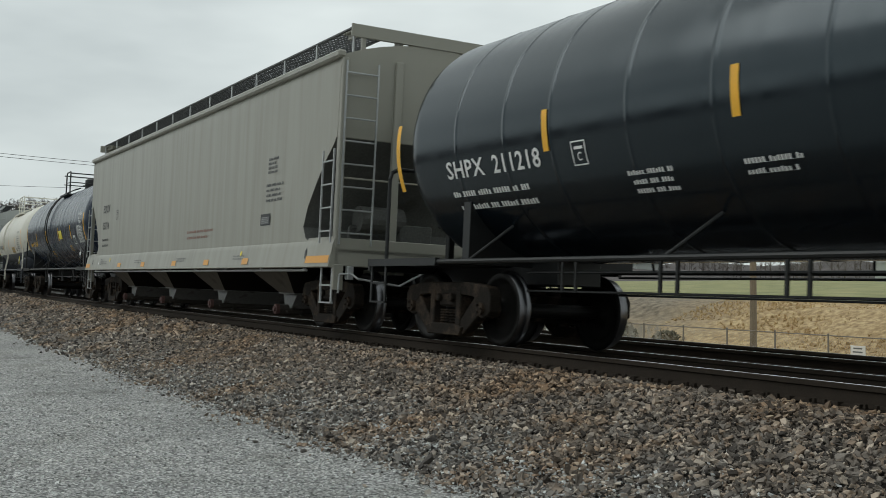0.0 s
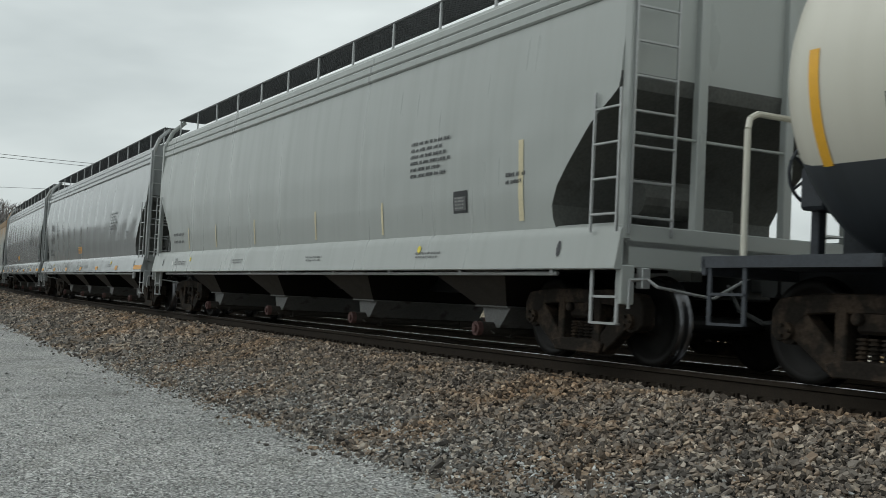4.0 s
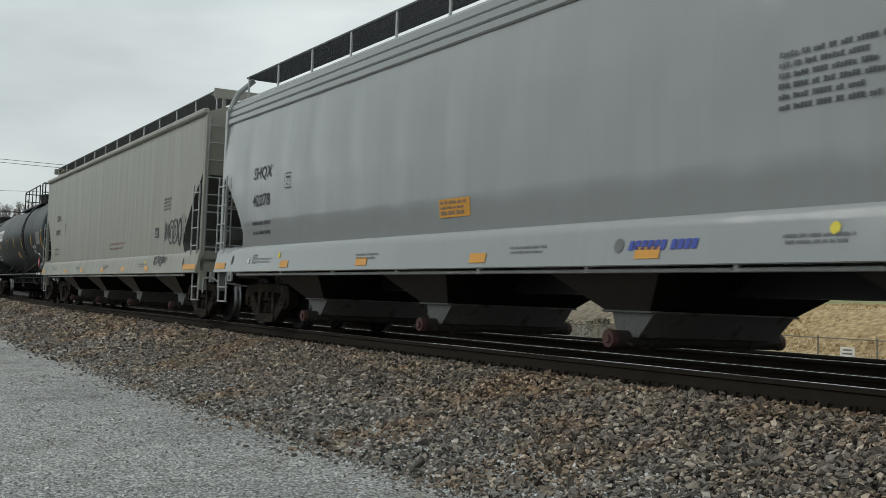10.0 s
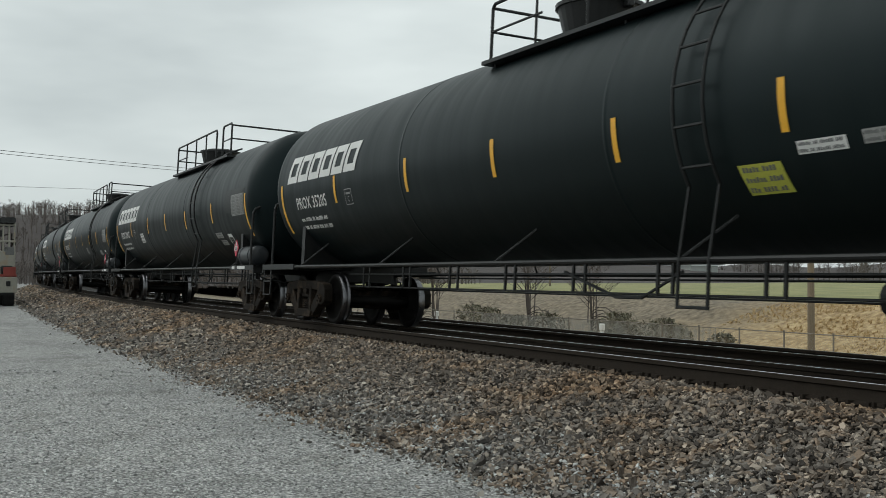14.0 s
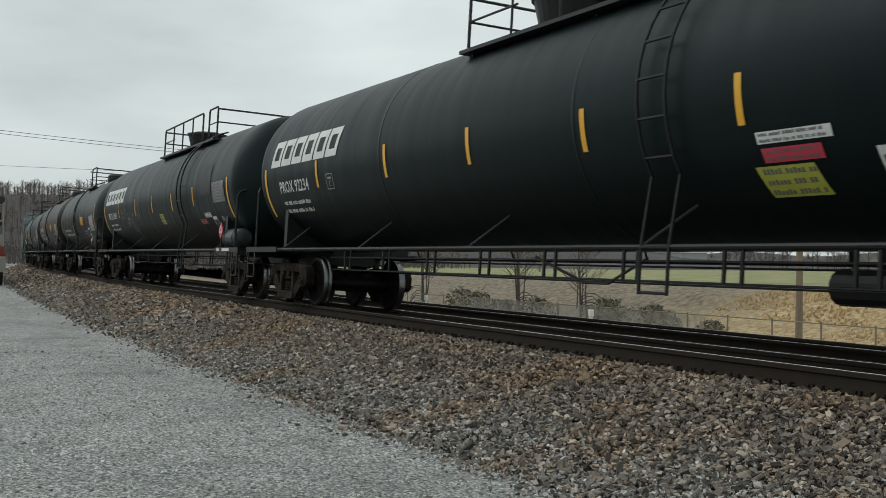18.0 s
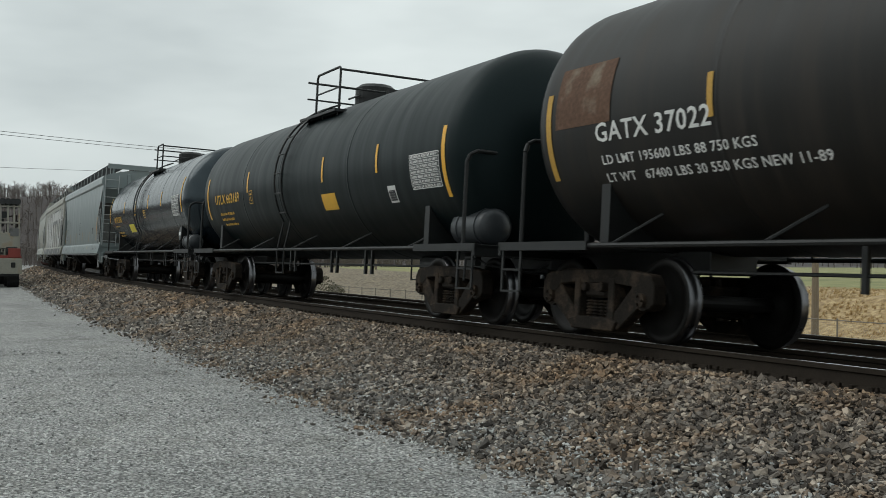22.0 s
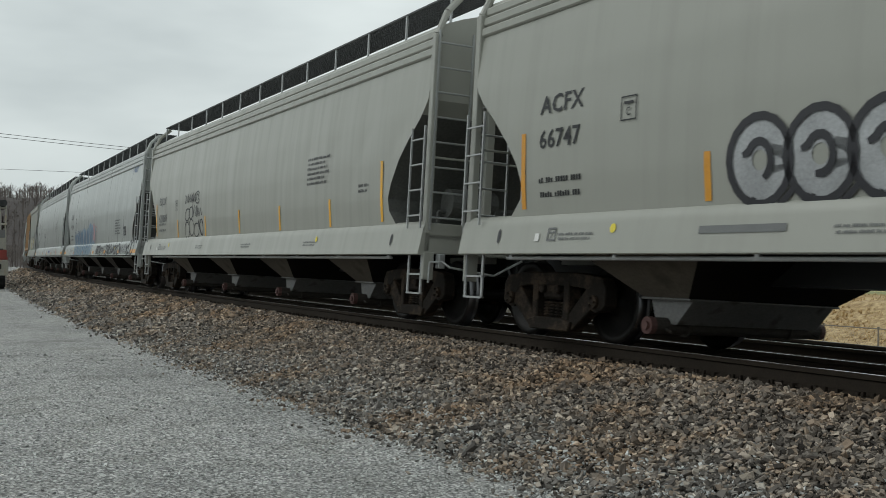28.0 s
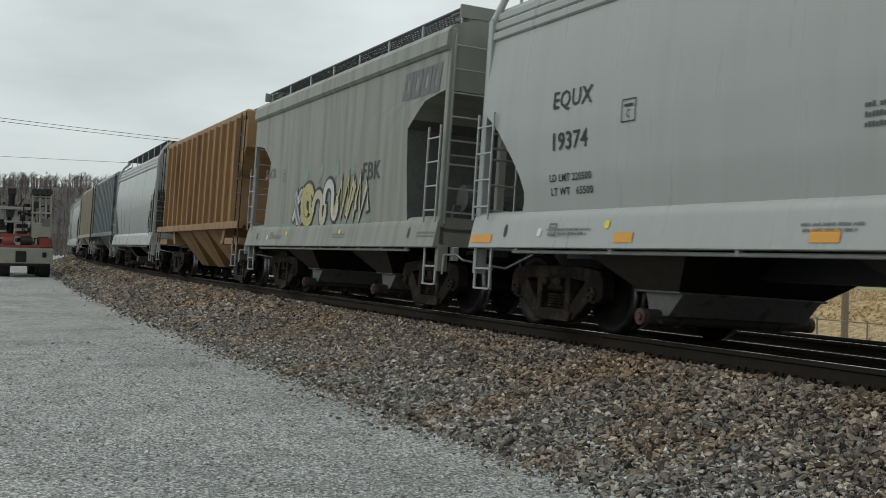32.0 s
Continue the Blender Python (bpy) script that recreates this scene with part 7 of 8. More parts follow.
for i, x in enumerate((-4.4, -3.72, -3.04, -2.36)):
    strokes(c23[0], c23[1], x, 1.4, [arc(0.33, 0.36, 0.24, 0.24, 0, 360, 14)], 0.3, "graf_silver", label="silver bubble letter")
    strokes(c23[0], c23[1], x, 1.4, [arc(0.33, 0.36, 0.37, 0.38, 0, 360, 18), [(0.16, 0.42)] + arc(0.33, 0.36, 0.14, 0.16, 150, -60 - 40 * (i % 2), 10), [(0.25, 0.02), (0.2, -0.1), (0.5, -0.08), (0.72, 0.1)]], 0.075, "graf_black", label="black bubble outline", lift=0.012)
strokes(c23[0], c23[1], -1.1, 1.45, scrawl(21, 0.6, 0.5, 3), 0.04, "graf_black", label="black spray scrawl")
strokes(c23[0], c23[1], 0.5, 1.5, scrawl(22, 0.85, 0.27, 4), 0.04, "graf_white", label="white spray scrawl")
strokes(c23[0], c23[1], 2.2, 1.66, scrawl(23, 1.4, 0.54, 5), 0.04, "graf_white", label="white spray scrawl")
uprights(c23[0], c23[1], [(-7.95, 1.48, 2.35), (-4.78, 1.44, 1.89), (-1.6, 1.43, 1.88), (1.48, 1.42, 1.88), (4.5, 1.42, 1.88), (7.6, 1.45, 2.35)])
patch(c23[0], c23[2], -4.76, 1.14, 1.08, 0.07, "worn_mark", "company_emblem", "grey sill emblem")
couple(c23, G["V"], G["W"])
c24 = covered_hopper(G["W"] - G["X"], "greenish", "tall", "grey-green covered hopper with thin black tags", orange=())
hopper_marks(*c24, "EQUX", "621089", "worn_mark", x=-7.69, z=2.31, zn=1.85, box_x=-5.75, box_z=2.11, seed=95)
strokes(c24[0], c24[1], -4.7, 1.4, scrawl(31, 1.8, 0.4, 4) + [[(a, b + 0.42) for a, b in ln] for ln in scrawl(32, 1.6, 0.36, 4)] + [[(a, b + 0.8) for a, b in ln] for ln in scrawl(33, 1.4, 0.32, 4)], 0.028, "graf_black", label="thin black spray tags")
uprights(c24[0], c24[1], [(-8.05, 1.48, 2.35), (-5.5, 1.41, 1.85), (-2.7, 1.4, 1.87), (0.15, 1.42, 1.9), (2.9, 1.42, 1.88), (5.6, 1.42, 1.88), (7.8, 1.45, 2.35)], mat="yellow_mark", label="yellow reflective strip")
couple(c24, G["W"], G["X"])
c25 = covered_hopper(G["X"] - G["Y"], "pale", "round", "pale grey covered hopper with blue graffiti")
hopper_marks(*c25, "EQUX", "14194", x=-7.65, z=2.5, zn=2.07, seed=97, text=((4.71, 5.95, 1.62, 2.14),))
rnd = random.Random(4)


def flame(u, w, h, bend):
    """A licking curve that rises and curls over."""
    return [(u + w * (0.25 * math.sin(bend + 5.2 * q) + 0.5 * q), h * q) for q in [i / 11 for i in range(12)]]


for i in range(26):
    u = 5.9 * i / 25
    tall = 0.35 + 0.5 * (u / 5.9) * (0.7 + 0.3 * math.sin(3.1 * u))
    strokes(c25[0], c25[1], -6.15 + u, 1.36, [flame(0, 0.3, tall, 0.9 * i)], 0.30, ("graf_blue", "graf_pale", "graf_blue", "graf_silver")[i % 4], label="pale blue spray cloud", lift=0.0002 * i)
for i in range(62):
    u = rnd.uniform(0.0, 5.7)
    tall = (0.3 + 0.55 * u / 5.7) * rnd.uniform(0.6, 1.1)
    line = flame(0, rnd.uniform(0.15, 0.5), tall, rnd.uniform(0, 6)) if i % 3 else arc(0.2, 0.3, rnd.uniform(0.1, 0.22), rnd.uniform(0.12, 0.3), rnd.uniform(0, 180), rnd.uniform(220, 420))
    strokes(c25[0], c25[1], -6.2 + u, 1.37 + rnd.uniform(0, 0.12), [line], rnd.uniform(0.02, 0.05), ("graf_dark_blue", "graf_blue", "graf_dark_blue", "graf_pale")[i % 4], label="thin blue spray swirl", lift=0.006 + 0.0001 * i)
for i in range(24):
    u = 5.2 * i / 23
    strokes(c25[0], c25[2], -6.0 + u, 1.0, [flame(0, 0.3, 0.34, 1.3 * i)], 0.07 if i % 2 else 0.14, ("graf_blue", "graf_pale")[i % 2], label="blue spray swirl on the sill", lift=0.0003 * i)
strokes(c25[0], c25[1], -0.55, 1.55, [[(0.1, 0.05), (0.3, 0.3), (0.1, 0.5)], [(0.25, 0.0), (0.45, 0.28), (0.3, 0.5)]], 0.26, "graf_pink", label="pink spray cloud", lift=0.014)
strokes(c25[0], c25[1], -0.4, 1.6, [[(0.0, 0.45), (0.7, 0.42), (1.2, 0.3), (0.7, 0.22), (0.55, -0.05)]], 0.05, "graf_pink", label="pink spray arrow", lift=0.02)
strokes(c25[0], c25[2], 0.7, 1.0, scrawl(41, 2.1, 0.3, 8), 0.05, "graf_black", label="black spray scrawl on the sill")
strokes(c25[0], c25[2], 2.9, 0.99, scrawl(43, 2.7, 0.34, 9), 0.05, "graf_black", label="black spray scrawl on the sill")
strokes(c25[0], c25[2], 5.75, 0.99, scrawl(46, 1.3, 0.36, 4), 0.06, "graf_black", label="black spray scrawl on the sill")
strokes(c25[0], c25[2], 7.1, 0.99, scrawl(47, 1.6, 0.38, 4), 0.06, "graf_black", label="black spray scrawl on the sill")
strokes(c25[0], c25[1], 7.3, 3.55, scrawl(45, 0.9, 0.35, 3), 0.05, "graf_dark_blue", label="blue spray tag below the eave")
qualification_label(c25[0], c25[1], 6.47, 6.95, 1.59, 1.88, "black_mark", "grey_panel")
couple(c25, G["X"], G["Y"])
c26 = covered_hopper(G["Y"] - G["Z"], "pale", "round", "clean pale grey covered hopper with black lettering")
hopper_marks(*c26, "EQUX", "19374", z=2.6, zn=2.11, seed=99, weights=("LD LMT 220500", "LT WT   65500"), text=((-2.67, -1.9, 1.9, 2.14), (4.5, 5.6, 2.1, 2.6)))
for i in range(10):
    patch(c26[0], c26[2], 0.8 + 0.085 * i, 1.12, 0.064, 0.09, "blue_mark", "company_emblem", "small slanting blue block", 0.25)
patch(c26[0], c26[2], 5.6, 1.1, 0.12, 0.12, "placard", "sticker", "red square sticker")
couple(c26, G["Y"], G["Z"])
c27 = covered_hopper(G["Z"] - G["a"], "grimy_pale", "deep", "grey-green covered hopper with colourful graffiti", bays=2, orange=(), eave="band", top=4.18, walk_z=4.48)
hopper_marks(*c27, "GACK", "", "worn_mark", x=-4.24, z=2.43, box_x=-2.9, seed=101, text=(), data=False)
for i, line in enumerate(scrawl(61, 4.1, 0.74, 6)):
    for w_, m_, up_, tag_ in ((0.30, "graf_black", 0.0, "black outline of a fat sprayed shape"), (0.17, ("graf_white", "graf_yellow", "graf_tan")[i % 3], 0.008, "pale fat sprayed shape")):
        strokes(c27[0], c27[1], -2.0, 1.43, [line], w_, m_, label=tag_, lift=up_ + 0.0006 * i)
for i in range(4):
    patch(c27[0], c27[1], -1.3 + 0.9 * i, 2.15, 0.3, 0.22, "graf_green", "graffiti", "grey-green spray peak", 0.5, -0.002, 0.6)
strokes(c27[0], c27[1], -2.7, 1.34, [[(0, 0.02), (5.2, 0.04)]], 0.16, "graf_green", label="grey-green graffiti base", lift=-0.002)
letters(c27[0], c27[1], "FBK", 2.0, 2.09, 0.3, "graf_black", name="graffiti", label="black spray letters", width=0.86)
logo_blocks(c27[0], c27[1], 3.6, 3.25, 0.42, 1.45, "worn_mark", 4, "dark grey slanting block of the emblem")
couple(c27, G["Z"], G["a"])
couple(ribbed_hopper(G["a"] - G["b"], "brown", "orange-brown ribbed covered hopper with grimy ends"), G["a"], G["b"])
c29 = covered_hopper(G["b"] - G["c"], "pale", "round", "pale grey covered hopper with curved end cutouts", bays=2, orange=())
couple(c29, G["b"], G["c"])
couple(ribbed_hopper(G["c"] - G["d"], "blue_grey", "pale grey ribbed covered hopper"), G["c"], G["d"])
couple(ribbed_hopper(G["d"] - G["e"], "tan", "tan ribbed covered hopper"), G["d"], G["e"])
c32 = covered_hopper(15.5, "pale", "round", "pale grey covered hopper with curved end cutouts", bays=3, orange=())
couple(c32, G["e"], G["e"] - 15.5)
c33 = covered_hopper(18.5, "greenish", "angle", "grey-green covered hopper with straight sides", bays=3, orange=())
couple(c33, G["e"] - 15.5, G["e"] - 34.0)

# ---- beyond the tracks ----
WIRE = shader("fence_wire", (0.34, 0.34, 0.32), 0.6, 0.4, 0.15, 3, 30)
POST = shader("weathered_fence_post", (0.22, 0.20, 0.17), 0.7, 0.2, 0.2, 3, 30)
POLE = shader("weathered_pole_timber", (0.20, 0.165, 0.12), 0.85, 0.0, 0.3, 2, 30, 0.004, stretch=(6, 6, 0.6))
BARK = shader("grey_bark", (0.105, 0.088, 0.075), 0.9, 0.0, 0.3, 3, 30)
TWIG = shader("bare_twigs", (0.135, 0.115, 0.105), 0.9, 0.0, 0.35, 0.3, 8)
SHRUB = shader("dull_green_leaves", (0.15, 0.14, 0.095), 0.8, 0.0, 0.45, 1.5, 12, second=(0.20, 0.17, 0.125), amount=0.7)
LITTER = shader("brown_hillside", (0.07, 0.06, 0.057), 0.95, 0.0, 0.4, 0.08, 1.5, second=(0.10, 0.088, 0.082), amount=0.7)
FENCE_Y, FENCE_TOP, FENCE_BASE = 38.0, -1.03, -2.75


def ground_at(x, y):
    """Height of the sheet at a place beyond the tracks, by its distance from the track."""
    lat = math.hypot(x, y - TRACK_AWAY - TRACK_RADIUS) - TRACK_RADIUS
    for (a, za), (b, zb) in zip(GROUND[:-1], GROUND[1:]):
        if b <= lat <= a:
            return za + (zb - za) * (a - lat) / (a - b)
    return 0.0


fence = tagged(new("chain_link_fence"), "low rusty chain-link fence on thin posts along the bank", "fence")
for i in range(30):
    x = -96.0 + 3.0 * i
    bm = bmesh.new()
    rod(bm, (0, 0, FENCE_BASE), (0, 0, FENCE_TOP + 0.04), 0.04, 8)
    drum(bm, (0, 0, FENCE_TOP + 0.06), (0, 0, 1), 0.05, 0.05, 8)
    part("post", cached("fence_post", lambda: from_bm("post", bm, POST)), None, fence, at=(x, FENCE_Y, 0))
bm = bmesh.new()
rod(bm, (-96, FENCE_Y, FENCE_TOP), (-9, FENCE_Y, FENCE_TOP), 0.025, 6)
part("top_rail", bm, POST, fence)
verts, faces = [], []
for i in range(560):
    x = -96.0 + 0.155 * i
    for lean in (-0.85, 0.85):
        h = FENCE_TOP - FENCE_BASE
        k = len(verts)
        verts += [(x, FENCE_Y + 0.02, FENCE_BASE), (x + 0.007, FENCE_Y + 0.02, FENCE_BASE), (x + lean * h + 0.007, FENCE_Y + 0.02, FENCE_TOP), (x + lean * h, FENCE_Y + 0.02, FENCE_TOP)]
        faces.append((k, k + 1, k + 2, k + 3))
for i in range(270):
    x, k = -68.0 + 0.09 * i, len(verts)
    verts += [(x, FENCE_Y + 0.03, FENCE_BASE), (x + 0.034, FENCE_Y + 0.03, FENCE_BASE), (x + 0.034, FENCE_Y + 0.03, FENCE_TOP), (x, FENCE_Y + 0.03, FENCE_TOP)]
    faces.append((k, k + 1, k + 2, k + 3))
tagged(part("wire_mesh", mesh_of("wire_mesh", verts, faces, WIRE), None, fence), kind="stuff")
bm = bmesh.new()
box(bm, -31.8, -31.05, FENCE_Y - 0.06, FENCE_Y - 0.03, -1.95, -1.38, 0.01)
sign = tagged(new("warning_sign", from_bm("warning_sign", bm, M["white_mark"])), "small white rectangular sign fixed to the fence", "sign")
bm = bmesh.new()
for j, (u, w) in enumerate(((-31.65, 0.45), (-31.68, 0.5), (-31.6, 0.35))):
    box(bm, u, u + w, FENCE_Y - 0.066, FENCE_Y - 0.061, -1.52 - 0.15 * j, -1.46 - 0.15 * j)
part("sign_print", bm, M["worn_mark"], sign)
for x, y in ((-52.4, 37.2), (-76.0, 38.6)):
    bm = bmesh.new()
    box(bm, x - 0.09, x + 0.09, y - 0.09, y + 0.09, -2.6, -1.5, 0.02)
    box(bm, x - 0.16, x + 0.16, y - 0.12, y + 0.12, -1.55, -1.15, 0.04)
    tagged(new("marker_post", from_bm("marker_post", bm, M["white_mark"])), "short white marker post in the grass", "marker post", "marker posts")

pole = tagged(new("utility_pole"), "grey timber utility pole with a crossarm behind the fence", "utility pole")
bm = bmesh.new()
bmesh.ops.create_cone(bm, cap_ends=True, segments=14, radius1=0.17, radius2=0.11, depth=16.4, matrix=Matrix.Translation((-38.0, 38.7, 5.6)))
part("shaft", bm, POLE, pole)
bm = bmesh.new()
box(bm, -39.1, -36.9, 38.55, 38.7, 12.9, 13.05, 0.01)
part("crossarm", bm, POLE, pole)
for x in (-39.0, -38.4, -37.5, -37.0):
    bm = bmesh.new()
    drum(bm, (x, 38.62, 13.12), (0, 0, 1), 0.05, 0.14, 10)
    part("insulator", bm, M["steel"], pole)


def cable(points, sag, r=0.018):
    """A hanging wire: one thin tube with a slight sag."""
    a, b = Vector(points[0]), Vector(points[1])
    side = (b - a).cross(Vector((0, 0, 1))).normalized()
    verts, faces = [], []
    for i in range(25):
        f = i / 24
        c = a.lerp(b, f) - Vector((0, 0, sag * 4 * f * (1 - f)))
        verts += [c + side * (r * math.cos(j * 1.2566)) + Vector((0, 0, r * math.sin(j * 1.2566))) for j in range(5)]
    for i in range(24):
        for j in range(5):
            p_, q = i * 5 + j, i * 5 + (j + 1) % 5
            faces.append((p_, q, q + 5, p_ + 5))
    return tagged(new("overhead_wire", mesh_of("overhead_wire", verts, faces, M["steel"], True)), "thin black overhead wire with a slight sag", "wire", "overhead wires")


def far_pole(x, y, h, arms):
    p_ = tagged(new("utility_pole"), "grey timber utility pole that carries the wires", "utility pole")
    bm = bmesh.new()
    bmesh.ops.create_cone(bm, cap_ends=True, segments=12, radius1=0.17, radius2=0.11, depth=h + 1, matrix=Matrix.Translation((x, y, h / 2 - 0.5)))
    part("shaft", bm, POLE, p_)
    for z in arms:
        bm = bmesh.new()
        box(bm, x - 1.3, x + 1.3, y - 0.06, y + 0.06, z - 0.12, z, 0.01)
        part("crossarm", bm, POLE, p_)


for x, z in ((-39.0, 13.15), (-38.2, 12.2), (-37.5, 11.5)):
    cable([(x, 38.62, z), (x + 42, 36.0, z + 1.6)], 0.7, 0.02)
    cable([(x, 38.62, z), (x - 60, 80.0, z)], 0.9, 0.02)
# two wires and a thin one far off over the lot and the track
cable([(-85, -39, 14.2), (-141, 62, 14.2)], 1.2, 0.024)
cable([(-86, -39.5, 14.6), (-142, 61.5, 14.7)], 1.2, 0.024)
cable([(-150, -60, 13.4), (-140, 90, 13.0)], 0.9, 0.02)
far_pole(-85.5, -39.2, 15.0, (14.2, 14.6))
far_pole(-141.5, 61.8, 15.0, (14.2, 14.7))
far_pole(-150, -60, 13.8, (13.4,))
far_pole(-140, 90, 13.4, (13.0,))


def bare_tree(rnd, height, verts, faces, base, spread=0.35, twigs=46, thick=0.016):
    """Trunk, limbs and twigs as thin tapered three-sided sticks, added to one list."""
    def stick(a, b, r0, r1):
        d = (b - a).normalized()
        u = d.orthogonal().normalized()
        v = d.cross(u)
        k = len(verts)
        for q, r in ((a, r0), (b, r1)):
            for j in range(3):
                w = 2 * math.pi * j / 3
                verts.append(q + u * (r * math.cos(w)) + v * (r * math.sin(w)))
        for j in range(3):
            n_ = (j + 1) % 3
            faces.append((k + j, k + n_, k + 3 + n_, k + 3 + j))

    r = height * thick
    top = base + Vector((rnd.uniform(-0.06, 0.06) * height, rnd.uniform(-0.06, 0.06) * height, height))
    mid = base.lerp(top, 0.5) + Vector((rnd.uniform(-0.03, 0.03) * height, 0, 0))
    stick(base, mid, r, r * 0.6)
    stick(mid, top, r * 0.6, r * 0.12)
    limbs = []
    for i in range(9):
        f = rnd.uniform(0.28, 0.92)
        p_ = base.lerp(mid, f * 2) if f < 0.5 else mid.lerp(top, f * 2 - 1)
        a = rnd.uniform(0, 2 * math.pi)
        q = p_ + Vector((math.cos(a), math.sin(a), rnd.uniform(0.5, 1.3))) * height * spread * (1.1 - f) * rnd.uniform(0.6, 1.1)
        stick(p_, q, r * 0.33, r * 0.08)
        limbs.append((p_, q))
    for i in range(twigs):
        p_, q = rnd.choice(limbs)
        s_ = p_.lerp(q, rnd.uniform(0.3, 1.0))
        a = rnd.uniform(0, 2 * math.pi)
        e = s_ + Vector((math.cos(a), math.sin(a), rnd.uniform(0.1, 1.2))) * height * 0.13 * rnd.uniform(0.5, 1.2)
        stick(s_, e, r * 0.17, r * 0.06)


# wooded hill at the far end of the lot
verts, faces = [], []
nx, ny = 40, 24
for i in range(nx + 1):
    for j in range(ny + 1):
        x, y = -520 + 330 * i / nx, -160 + 430 * j / ny
        rise = max(0.0, min(1.0, (-x - 190) / 90))
        h = 19.8 * rise * (3 - 2 * rise) * rise * (0.72 + 0.28 * noise.noise((x * 0.012, y * 0.014, 3))) * max(0.0, 1 - max(0.0, (y - 120) / 150))
        verts.append((x, y, h - 0.4))
for i in range(nx):
    for j in range(ny):
        a = i * (ny + 1) + j
        faces.append((a, a + ny + 1, a + ny + 2, a + 1))
tagged(new("hillside", mesh_of("hillside", verts, faces, LITTER, True)), "brown wooded hillside beyond the lot", "hill", kind="structure")


def hill_at(x, y):
    rise = max(0.0, min(1.0, (-x - 190) / 90))
    return 19.8 * rise * (3 - 2 * rise) * rise * (0.72 + 0.28 * noise.noise((x * 0.012, y * 0.014, 3))) * max(0.0, 1 - max(0.0, (y - 120) / 150)) - 0.4


# wooded rise behind the lot; it shows only in the glossy sides of the cars
verts, faces = [], []
for i in range(61):
    a = radians(95 + 160 * i / 60)
    for j in range(7):
        reach_ = 62 + 7.0 * j
        h = (0, 3.0, 6.0, 8.5, 10.0, 10.5, 9.0)[j] * (0.85 + 0.3 * noise.noise((i * 0.4, j * 0.3, 5))) + (0.8 * noise.noise((i * 2.7, j, 8)) if j else 0)
        verts.append((reach_ * 1.3 * math.sin(a) - 20, reach_ * math.cos(a), h - 0.3))
for i in range(60):
    for j in range(6):
        a = i * 7 + j
        faces.append((a, a + 7, a + 8, a + 1))
tagged(new("hillside", mesh_of("hillside", verts, faces, LITTER, True)), "low brown wooded rise that closes the lot behind", "hill", kind="structure")

rnd = random.Random(11)
verts, faces = [], []
for i in range(3500):
    x, y = -175 - 190 * rnd.random() ** 1.1, rnd.uniform(0, 100)
    bare_tree(rnd, rnd.uniform(1.9, 3.9), verts, faces, Vector((x, y, hill_at(x, y) - 0.2)), 0.62, 40, 0.04)
woods = mesh_of("woods", verts, faces, TWIG)
tagged(new("woods", woods), "bare grey-brown winter woods on the hillside", "trees", kind="stuff")

# low ridge and tree line behind the field
verts, faces = [], []
for i in range(61):
    for j in range(4):
        verts.append((-420 + 9.5 * i, 232 + 12 * j, (-0.3, 3.2, 5.2, 4.0)[j] * (0.85 + 0.35 * noise.noise((i * 0.3, j * 0.4, 2)))))
for i in range(60):
    for j in range(3):
        a = i * 4 + j
        faces.append((a, a + 4, a + 5, a + 1))
tagged(new("hillside", mesh_of("hillside", verts, faces, LITTER, True)), "low hazy brown ridge beyond the field", "hill", kind="structure")
verts, faces = [], []
for i in range(420):
    s_ = rnd.uniform(0, 1)
    x, y = -330 + 420 * s_, 215 + rnd.uniform(-12, 30)
    bare_tree(rnd, rnd.uniform(4, 8), verts, faces, Vector((x, y, -0.2)), 0.45, 40, 0.03)
tagged(new("tree_line", mesh_of("tree_line", verts, faces, TWIG)), "hazy grey line of bare trees beyond the field", "trees", kind="stuff")


def lone_tree(x, y, height, seed, lean):
    rnd_ = random.Random(seed)
    t_ = tagged(new("bare_tree"), "leafless tree with low arching branches by the fence", "tree", "trees by the fence")
    v, f = [], []
    z = ground_at(x, y) - 0.1
    bare_tree(rnd_, height, v, f, Vector((x, y, z)), 0.5, 30, 0.022)
    k_ = 6
    part("trunk", mesh_of("trunk", v[:12], f[:6], BARK), None, t_)
    w, g = [], []
    for i in range(4):
        bare_tree(rnd_, height * 0.8, w, g, Vector((x + rnd_.uniform(-0.6, 0.6), y, z + rnd_.uniform(0.2, 1.0))), 0.75, 70, 0.012)
    part("crown", mesh_of("crown", v + w, f[6:] + [tuple(i + len(v) for i in q) for q in g], TWIG), None, t_, "tangle of thin bare branches")
    for i in range(7):
        a = rnd_.uniform(-1, 1)
        bm = bmesh.new()
        p0 = Vector((x, y, z + 0.5 + 0.2 * i))
        ps = [p0 + Vector((lean * u * 3.2 * (0.6 + 0.4 * abs(a)) + a * u, -0.4 * a * u, 1.5 * u - 1.7 * u * u)) for u in (0, 0.3, 0.6, 0.85, 1.1)]
        pipe(bm, ps, 0.035, 5)
        part("branch", bm, BARK, t_)
    return t_


lone_tree(-66.5, 41.0, 7.0, 3, 1)
lone_tree(-79.5, 40.2, 6.5, 4, -1)
lone_tree(-61.0, 42.5, 5.5, 7, 1)


